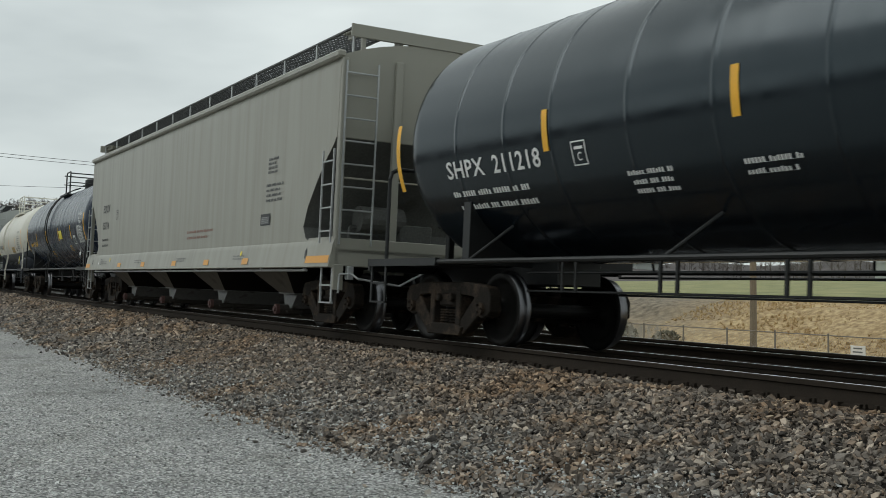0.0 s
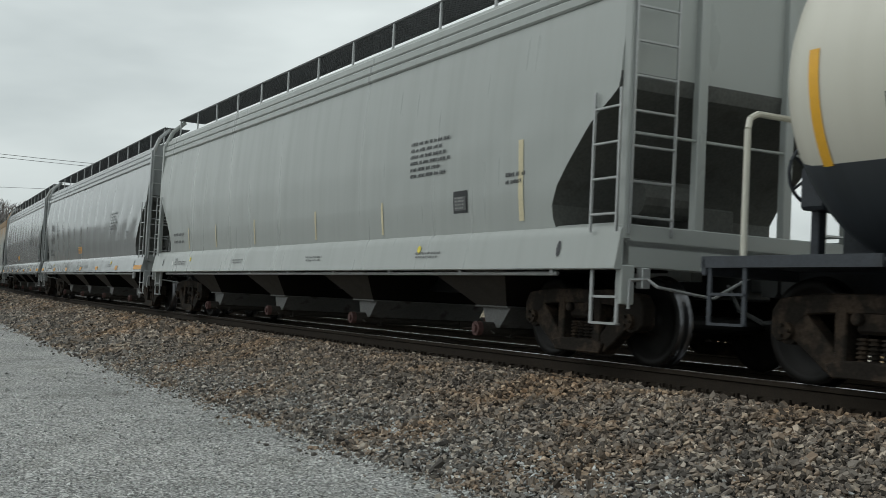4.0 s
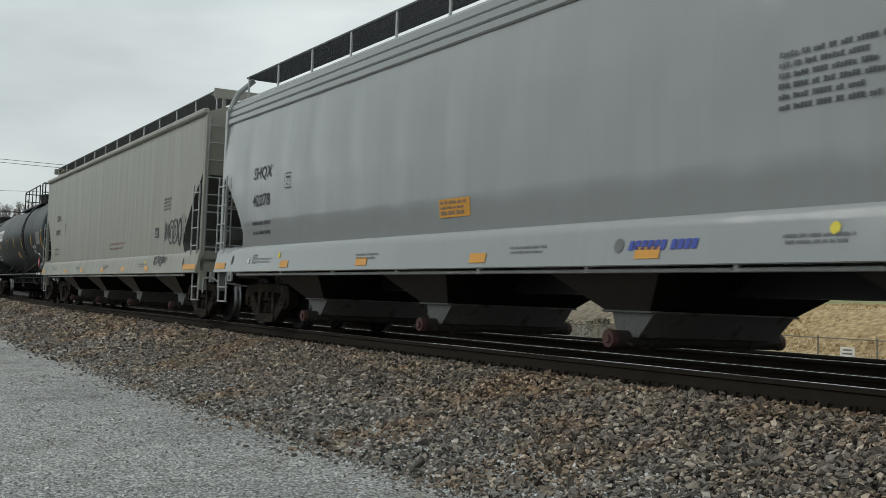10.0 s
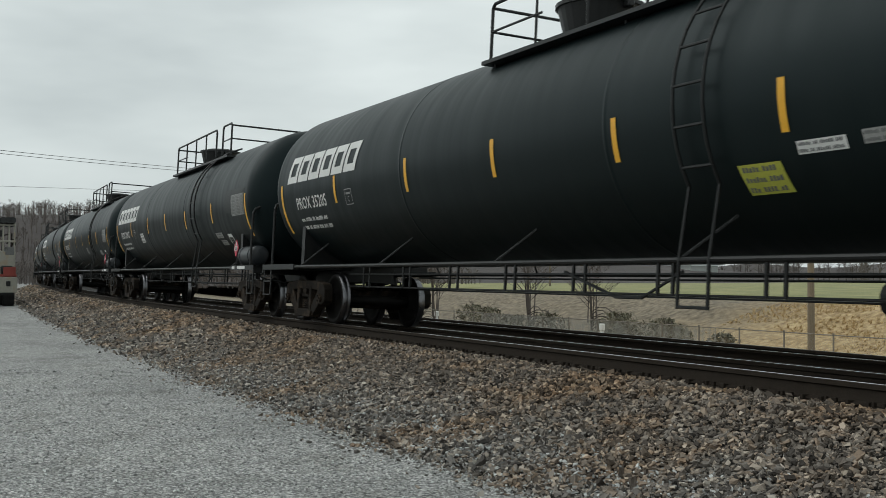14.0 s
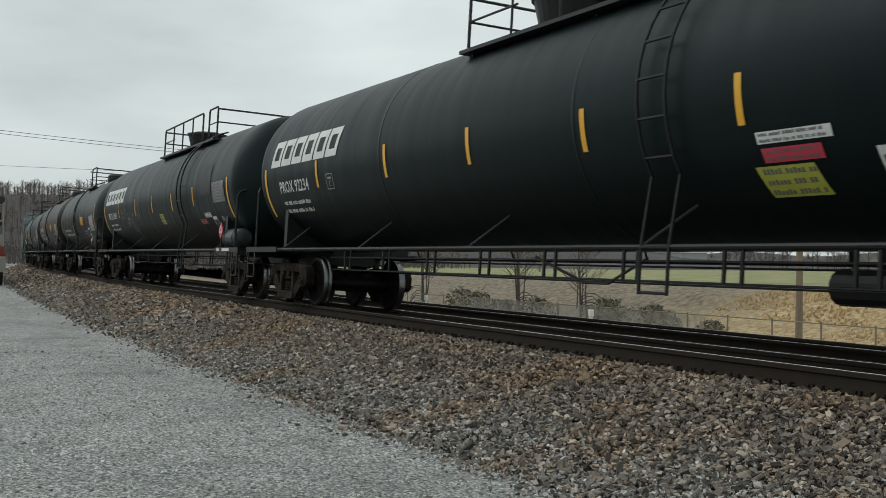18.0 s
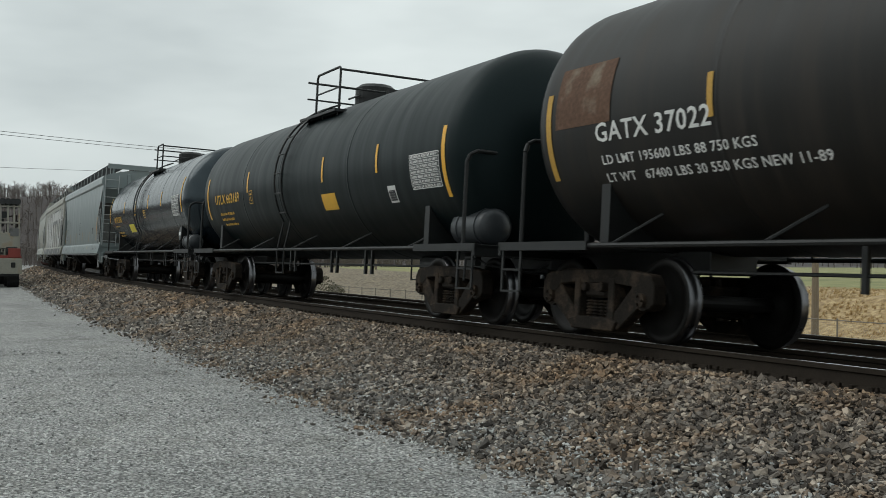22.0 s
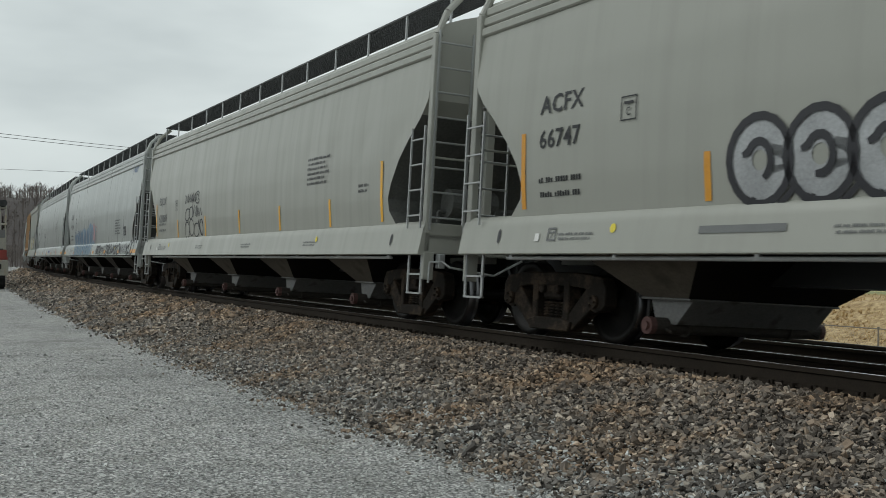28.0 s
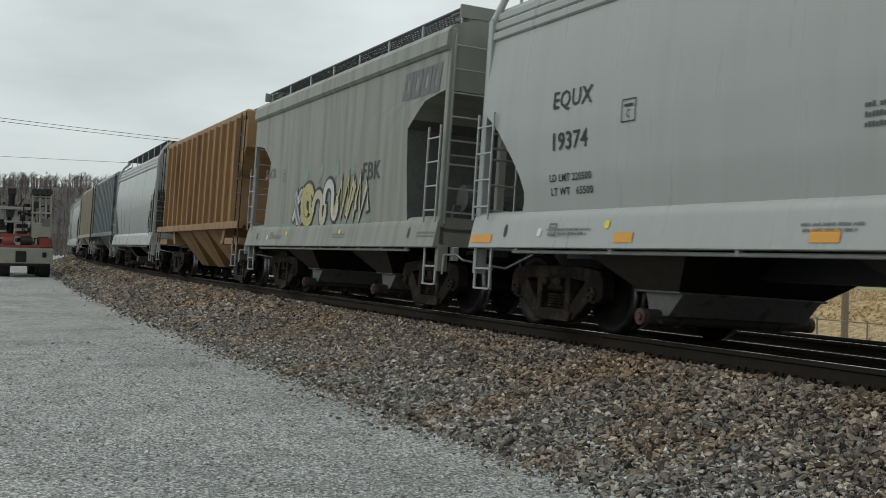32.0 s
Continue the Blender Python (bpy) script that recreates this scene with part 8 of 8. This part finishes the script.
def shrub(x, y, w, h, seed):
    """A loose thicket: many small leaves on thin stems, open at the rim."""
    r_ = random.Random(seed)
    z = ground_at(x, y) - 0.2
    t_ = tagged(new("shrub"), "dull green straggling shrub behind the fence", "shrub", "shrubs by the fence")
    v, f = [], []
    for i in range(600):
        a, rr, u = r_.uniform(0, 2 * math.pi), r_.random() ** 0.5, r_.random()
        bulge = (0.55 + 0.45 * math.sin(math.pi * min(1, u * 1.1))) * (0.8 + 0.35 * noise.noise((a, u * 2, seed)))
        c = Vector((x + w * rr * bulge * math.cos(a), y + 0.7 * w * rr * bulge * math.sin(a), z + h * u))
        d, e = Vector((r_.uniform(-1, 1), r_.uniform(-1, 1), r_.uniform(-1, 1))) * 0.13, Vector((r_.uniform(-1, 1), r_.uniform(-1, 1), r_.uniform(-1, 1))) * 0.09
        k = len(v)
        v += [c - d, c + e, c + d, c - e]
        f.append((k, k + 1, k + 2, k + 3))
    part("crown", mesh_of("crown", v, f, SHRUB), None, t_)
    v, f = [], []
    bare_tree(r_, h * 1.15, v, f, Vector((x, y, z)), 0.55, 90, 0.015)
    part("stems", mesh_of("stems", v, f, TWIG), None, t_)


for a in ((-56.2, 41.2, 2.6, 2.0, 1), (-53.0, 42.0, 2.2, 1.6, 2), (-58.8, 43.0, 2.2, 1.5, 3), (-47.8, 42.0, 1.3, 0.9, 4), (-112.0, 42.5, 2.8, 2.2, 5), (-106.5, 42.0, 2.0, 1.4, 6), (-70.5, 40.0, 2.6, 1.9, 8), (-66.0, 39.6, 2.2, 1.5, 9), (-63.2, 40.5, 2.4, 1.7, 10), (-74.5, 40.8, 2.4, 2.0, 11), (-50.2, 40.4, 2.0, 1.5, 12)):
    shrub(*a)

# dry grass tufts on the bank
rnd = random.Random(5)
verts, faces = [], []
for i in range(6500):
    x, y = rnd.uniform(-52, -18), rnd.uniform(36.5, 52)
    z = ground_at(x, y) - 0.05
    h = rnd.uniform(0.06, 0.2)
    for j in range(3):
        a = rnd.uniform(0, math.pi)
        dx, dy = 0.05 * math.cos(a), 0.05 * math.sin(a)
        lx, ly = rnd.uniform(-0.22, 0.22), rnd.uniform(-0.1, 0.1)
        k = len(verts)
        verts += [(x - dx, y - dy, z), (x + dx, y + dy, z), (x + lx, y + ly, z + h)]
        faces.append((k, k + 1, k + 2))
STRAW = shader("dry_straw", (0.51, 0.375, 0.195), 0.9, 0.0, 0.3, 0.4, 6, second=(0.39, 0.275, 0.14), amount=0.7)
tagged(new("dry_grass", mesh_of("dry_grass", verts, faces, STRAW)), "tufts of dry straw-coloured grass on the bank", "grass", kind="stuff")

# far sheds between the field and the trees
for x, y, w, h, m_ in ((-120, 190, 16, 4.5, "pale"), (-150, 200, 22, 4.0, "pale"), (-60, 205, 12, 3.5, "blue_grey"), (-235, 190, 14, 4.2, "pale")):
    bld = tagged(new("farm_shed"), "pale metal shed far across the field", "shed", "far sheds")
    bm = bmesh.new()
    box(bm, x - w / 2, x + w / 2, y, y + 9, -0.3, h)
    part("wall", bm, M[m_], bld)
    bm = bmesh.new()
    plate(bm, [(x - w / 2 - 0.4, h), (x + w / 2 + 0.4, h), (x + w / 2 - 0.6, h + 1.6), (x - w / 2 + 0.6, h + 1.6)], y - 0.4, y + 9.4)
    bmesh.ops.recalc_face_normals(bm, faces=bm.faces)
    part("roof", bm, M["galvanised"], bld)

# ---- service truck parked on the lot ----
CREAM = shader("chipped_cream_paint", (0.30, 0.29, 0.245), 0.55, 0.0, 0.2, 2, 30, second=(0.28, 0.2, 0.12), amount=0.7, cut=0.56)
RED = shader("chipped_red_paint", (0.24, 0.04, 0.03), 0.5, 0.0, 0.25, 2, 30, second=(0.2, 0.05, 0.04), amount=0.6)
TYRE = shader("tyre_rubber", (0.02, 0.02, 0.02), 0.85, 0.0, 0.2, 4, 40)
lorry = tagged(new("service_truck"), "cream and red crane service truck seen from behind", "truck")
TX, TY = -59.0, 5.28


def lorry_part(name, mat, boxes, label=""):
    bm = bmesh.new()
    for b_ in boxes:
        box(bm, *b_, 0.015)
    return part(name, bm, mat, lorry, label, (TX, TY, 0))


lorry_part("chassis", M["steel"], [(-8.0, -0.1, -0.45, 0.45, 0.55, 0.85), (-0.3, 0.0, -1.1, 1.1, 0.55, 0.7)])
for k in (-1, 1):
    for dx in (-1.0, -2.3, -6.6):
        bm = bmesh.new()
        drum(bm, (0, 0, 0), (0, 1, 0), 0.50, 0.52, 24)
        w = part("wheel", bm, TYRE, lorry, at=(TX + dx, TY + k * 0.95, 0.50))
        bm = bmesh.new()
        drum(bm, (0, k * 0.25, 0), (0, 1, 0), 0.27, 0.06, 16)
        part("rim", bm, CREAM, w)
lorry_part("rear_bumper", CREAM, [(-0.15, 0.05, -1.35, 1.28, 0.68, 1.42)], "chipped cream rear panel")
lorry_part("deck", CREAM, [(-6.0, 0.0, -1.3, 1.25, 1.30, 1.46)])
lorry_part("step_box", M["steel"], [(0.05, 0.12, -0.5, 0.0, 0.75, 1.3), (0.05, 0.10, 0.75, 0.95, 1.0, 1.25)])
for y, m_ in ((-0.85, RED), (0.0, M["steel"]), (0.8, M["steel"])):
    bm = bmesh.new()
    drum(bm, (0, 0, 0), (0, 1, 0), 0.26, 0.5, 20)
    part("winch_drum", bm, m_, lorry, "winch drum on the deck", (TX - 0.3, TY + y, 1.78))
rnd = random.Random(31)
for i in range(44):
    bm = bmesh.new()
    y, z, w = rnd.uniform(-1.3, 1.15), 1.5 + 2.2 * rnd.random() ** 1.3, rnd.uniform(0.08, 0.4)
    if i % 3:
        box(bm, -w, w * 0.5, -w * 0.5, w * 0.5, -0.5 * w, 0.5 * w, 0.01)
    else:
        rod(bm, (0, -w, rnd.uniform(-0.2, 0.2)), (0.2, w * 1.5, rnd.uniform(-0.3, 0.3)), 0.03)
        rod(bm, (0.1, 0, -0.9), (0.05, 0.05, 0.4), 0.03)
    part("tool", bm, (M["steel"], M["truck"], CREAM, M["steel"], M["gate"])[i % 5], lorry, at=(TX - rnd.uniform(0.25, 0.9), TY + y, z))
lorry_part("red_frame", RED, [(-0.5, -0.05, -1.3, 1.25, 1.46, 1.6), (-0.6, -0.2, -1.3, 0.2, 2.02, 2.15), (-0.2, 0.0, 0.62, 1.2, 1.5, 1.95)])
lorry_part("tool_cabinet", CREAM, [(-2.2, -0.2, 0.25, 1.2, 1.95, 2.72)], "chipped cream tool cabinet")
for y in (0.28, 0.62, 0.9, 1.15):
    lorry_part("rack_post", CREAM, [(-0.3, -0.22, y - 0.04, y + 0.04, 2.6, 4.15)])
lorry_part("rack_rail", CREAM, [(-0.32, -0.2, 0.2, 1.2, 3.18, 3.28), (-0.32, -0.2, 0.2, 1.2, 4.0, 4.08)])
for y in (0.35, 0.6, 0.85, 1.05):
    bm = bmesh.new()
    drum(bm, (0, 0, 0), (1, 0, 0.2), 0.16, 0.9, 12)
    part("hose_coil", bm, M["steel"], lorry, "dark coiled hose", (TX - 0.5, TY + y, 4.2))
bm = bmesh.new()
pipe(bm, [(-1.2, -0.7, 1.5), (-1.1, -0.68, 3.0), (-0.9, -0.65, 4.2)], 0.17, 10)
box(bm, -1.15, -0.75, -0.85, -0.45, 4.1, 4.45, 0.03)
part("crane_mast", bm, M["steel"], lorry, "black crane mast", (TX, TY, 0))
lorry_part("crane_arm", CREAM, [(-1.4, -0.3, -1.3, 0.2, 3.35, 3.5), (-1.4, -0.3, -1.3, 0.1, 2.7, 2.8), (-0.9, -0.5, -0.4, 0.2, 3.6, 3.72)])
lorry_part("cab", CREAM, [(-8.4, -6.4, -1.2, 1.2, 0.9, 2.9)])
for z in (1.75, 2.1, 2.45):
    lorry_part("deck_gear", M["steel"], [(-2.5, -0.4, -1.25, -0.9, z - 0.1, z + 0.12), (-1.8, -0.6, -0.4, 0.1, z, z + 0.2)])

# pale heap of stone at the far end of the lot
rnd = random.Random(8)
v, f = [], []
for i in range(21):
    for j in range(13):
        u, w = i / 10 - 1, j / 6 - 1
        v.append((-120 + 8 * u, 10.5 + 3 * w, max(-0.05, 1.1 * (1 - u * u) * (1 - w * w) + 0.15 * noise.noise((u * 4, w * 4, 0)))))
for i in range(20):
    for j in range(12):
        a = i * 13 + j
        f.append((a, a + 13, a + 14, a + 1))
HEAP = shader("pale_stone_heap", (0.40, 0.40, 0.38), 0.9, 0.0, 0.3, 2, 14, 0.03)
tagged(new("stone_heap", mesh_of("stone_heap", v, f, HEAP, True)), "low heap of pale crushed stone at the lot's end", "heap")

# ---- sleepers, spikes and loose stones ----
def tie_mesh():
    bm = bmesh.new()
    box(bm, -0.115, 0.115, -1.3, 1.3, -0.385, -0.207, 0.012)
    return from_bm("tie", bm, M["tie"])


def plate_mesh():
    bm = bmesh.new()
    box(bm, -0.10, 0.10, -0.17, 0.17, -0.205, -0.182, 0.004)
    for x in (-0.055, 0.055):
        for y in (-0.115, 0.115):
            box(bm, x - 0.014, x + 0.014, y - 0.018, y + 0.018, -0.183, -0.140, 0.004)
    for x in (-0.15, 0.15):
        box(bm, x - 0.025, x + 0.025, -0.10, 0.10, -0.20, -0.150, 0.006)
    return from_bm("tie_plate", bm, M["rail"])


track_ties = tagged(new("track"), "dark creosoted timber ties with spiked plates", "track", kind="structure")
for i in range(150):
    s = 6.0 - 0.52 * i
    o, a, u = on_track(s, 0, 0), on_track(s + 0.5, 0, 0) - on_track(s - 0.5, 0, 0), on_track(s, 0, 1) - on_track(s, 0, 0)
    x = a.normalized()
    y = u.cross(x).normalized()
    mt = Matrix((x, y, x.cross(y))).transposed().to_4x4()
    mt.translation = o
    t_ = part("tie", cached("tie", tie_mesh), None, track_ties)
    t_.matrix_local = mt
    for k in (-0.755, 0.755):
        part("tie_plate", cached("tie_plate", plate_mesh), None, t_, at=(0, k, 0))

CHIP = [(-1, -1, -1), (1, -1, -1), (1, 1, -1), (-1, 1, -1), (-1, -1, 1), (1, -1, 1), (1, 1, 1), (-1, 1, 1)]
CHIP_F = [(0, 2, 1), (0, 3, 2), (4, 5, 6), (4, 6, 7), (0, 1, 5), (0, 5, 4), (1, 2, 6), (1, 6, 5), (2, 3, 7), (2, 7, 6), (3, 0, 4), (3, 4, 7)]


def stone_field(name, places, sizes, seed, material, flat=0.7):
    """Many angular stones in one mesh: split chips with uneven corners."""
    r = np.random.default_rng(seed)
    n = len(places)
    base = np.array(CHIP) * 0.66
    v = base[None] * r.uniform(0.3, 1.35, (n, 8, 3))
    v = v * np.stack([r.uniform(0.85, 1.6, n), r.uniform(0.7, 1.1, n), r.uniform(0.4, 0.85, n) * flat / 0.7], 1)[:, None]
    # lying flat with a random turn and a tilt
    c, d = np.cos, np.sin
    az, tx, ty = r.uniform(0, 2 * np.pi, n), r.normal(0, 0.45, n), r.normal(0, 0.45, n)
    one, nil = np.ones(n), np.zeros(n)
    rz = np.stack([c(az), -d(az), nil, d(az), c(az), nil, nil, nil, one], 1).reshape(n, 3, 3)
    rx = np.stack([one, nil, nil, nil, c(tx), -d(tx), nil, d(tx), c(tx)], 1).reshape(n, 3, 3)
    ry = np.stack([c(ty), nil, d(ty), nil, one, nil, -d(ty), nil, c(ty)], 1).reshape(n, 3, 3)
    rot = rx @ ry @ rz
    v = np.einsum("nij,nkj->nki", rot, v) * np.asarray(sizes)[:, None, None] + np.asarray(places)[:, None]
    f = (np.array(CHIP_F)[None] + 8 * np.arange(n)[:, None, None]).reshape(-1, 3)
    me = bpy.data.meshes.new(name)
    me.vertices.add(n * 8)
    me.vertices.foreach_set("co", v.reshape(-1))
    me.loops.add(len(f) * 3)
    me.loops.foreach_set("vertex_index", f.reshape(-1))
    me.polygons.add(len(f))
    me.polygons.foreach_set("loop_start", np.arange(0, len(f) * 3, 3))
    me.polygons.foreach_set("loop_total", np.full(len(f), 3))
    me.update(calc_edges=True)
    me.materials.append(material)
    me.shade_flat()
    return me


def scatter(count, s0, s1, size, seed, near):
    """Places on the shoulder between the rail and the lot, thinning out past its foot."""
    r = random.Random(seed)
    out, sz = [], []
    while len(out) < count:
        s = s0 + (s1 - s0) * r.random()
        lat = r.uniform(0.95, 4.75)
        end = toe(s)
        if lat > end and r.random() > math.exp(-(lat - end) / 0.12):
            continue
        d = size * r.choice((0.6, 0.75, 0.9, 1.0, 1.2, 1.5))
        if lat > end:
            d *= 0.8
        zz = ballast_height(s, min(lat, end)) if lat < end else 0.0
        if lat < 1.72:
            zz -= 0.012
        out.append(level_track(s, lat, zz + d * r.uniform(-0.3, 0.85)))
        sz.append(d)
    return out, sz


pl, sz = scatter(70000, -21, -3, 0.0235, 1, True)
tagged(part("ballast_stones", stone_field("ballast_stones", pl, sz, 1, STONE), None, ballast), kind="stuff")
pl, sz = scatter(38000, -48, -21, 0.039, 2, False)
tagged(part("ballast_stones", stone_field("ballast_stones", pl, sz, 2, STONE), None, ballast), kind="stuff")
pl, sz = scatter(15000, -110, -48, 0.058, 3, False)
tagged(part("ballast_stones", stone_field("ballast_stones", pl, sz, 3, STONE), None, ballast), kind="stuff")
# the nearest stones lie singly
KINDS = [stone_field("stone", [(0, 0, 0)], [1.0], 40 + i, STONE) for i in range(10)]
pl, sz = scatter(300, -10.5, -5.0, 0.031, 9, True)
rnd = random.Random(6)
for p_, d in zip(pl, sz):
    st = part("stone", rnd.choice(KINDS), None, ballast)
    st.location, st.scale = p_ + Vector((0, 0, 0.012)), (d, d, d)
    st.rotation_euler = (rnd.uniform(0, 6), rnd.uniform(0, 6), rnd.uniform(0, 6))

r = random.Random(14)
pl, sz = [], []
while len(pl) < 20000:
    dist, az = 2.9 + 17 * r.random() ** 1.8, radians(r.uniform(38, 90))
    x, y = -dist * math.sin(az), dist * math.cos(az)
    lat = math.hypot(x, y - TRACK_AWAY - TRACK_RADIUS) - TRACK_RADIUS
    if lat < 3.3:
        continue
    d = r.choice((0.006, 0.008, 0.01, 0.013)) * (1 + dist * 0.03)
    pl.append((x, y, d * 0.25))
    sz.append(d)
GRITS = stone_material("pale_grit", 0.0)
ramp_ = [nd for nd in GRITS.node_tree.nodes if nd.bl_idname == "ShaderNodeValToRGB"][0].color_ramp
for e_, c_ in zip(ramp_.elements, (0.18, 0.30, 0.40, 0.48, 0.55, 0.72)):
    e_.color = (c_, c_ * 1.01, c_ * 0.98, 1)
tagged(new("loose_gravel", stone_field("loose_gravel", pl, sz, 7, GRITS)), "loose pale grey gravel strewn over the lot", "gravel", kind="stuff")
# paler stones mixed in along the ballast's foot
r = random.Random(15)
pl, sz = [], []
while len(pl) < 14000:
    s = -3.0 - 30.0 * r.random() ** 1.4
    off = r.gauss(-0.3, 0.35)
    if off > 0.25:
        continue
    end = toe(s)
    d = 0.017 * r.choice((0.6, 0.8, 1.0, 1.3)) * (1 if off < 0 else 0.75)
    pl.append(level_track(s, end + off, (ballast_height(s, end + off) if off < 0 else 0.0) + d * r.uniform(0.1, 0.9)))
    sz.append(d)
tagged(part("foot_stones", stone_field("foot_stones", pl, sz, 17, GRITS), None, ballast), kind="stuff")

# ---- motion ----
def car_pose(s, b):
    """Where a car stands whose middle is s metres along the track, with truck centres b from its middle."""
    p1, p2 = on_track(s + b, 0, 0), on_track(s - b, 0, 0)
    x = (p1 - p2).normalized()
    up = on_track(s, 0, 1) - on_track(s, 0, 0)
    y = up.cross(x).normalized()
    z = x.cross(y)
    m = Matrix((x, y, z)).transposed().to_4x4()
    m.translation = (p1 + p2) / 2
    return m


def run(t):
    return SPEED * t + GAIN * t * t / 2


def rolling(t, s0):
    """Turn of a wheel of 0.457 m radius, counted while its car passes."""
    return (run(t) - s0) / 0.457


def motions():
    for car, s0, length in TRAIN:
        walk(car, [(t, car_pose(s0 + run(t), length / 2 - 1.9)) for t in range(0, 33, 2)])
    starts = {car.name: s0 for car, s0, length in TRAIN}
    for wheel, car in ROLLING:
        s0 = starts[car.name]
        times = [i * 0.045 for i in range(712) if -36.0 < s0 + run(i * 0.045) < 9.0]
        if len(times) < 2:
            continue
        at = Matrix.Translation(wheel.location)
        first, last = rolling(times[0], -s0), rolling(times[-1], -s0)
        rows = ([(0.0, at @ Matrix.Rotation(first, 4, "Y"))] if times[0] > 0 else []) + [(t, at @ Matrix.Rotation(rolling(t, -s0), 4, "Y")) for t in times]
        walk(wheel, rows + ([(32.0, at @ Matrix.Rotation(last, 4, "Y"))] if times[-1] < 31.99 else []))


motions()
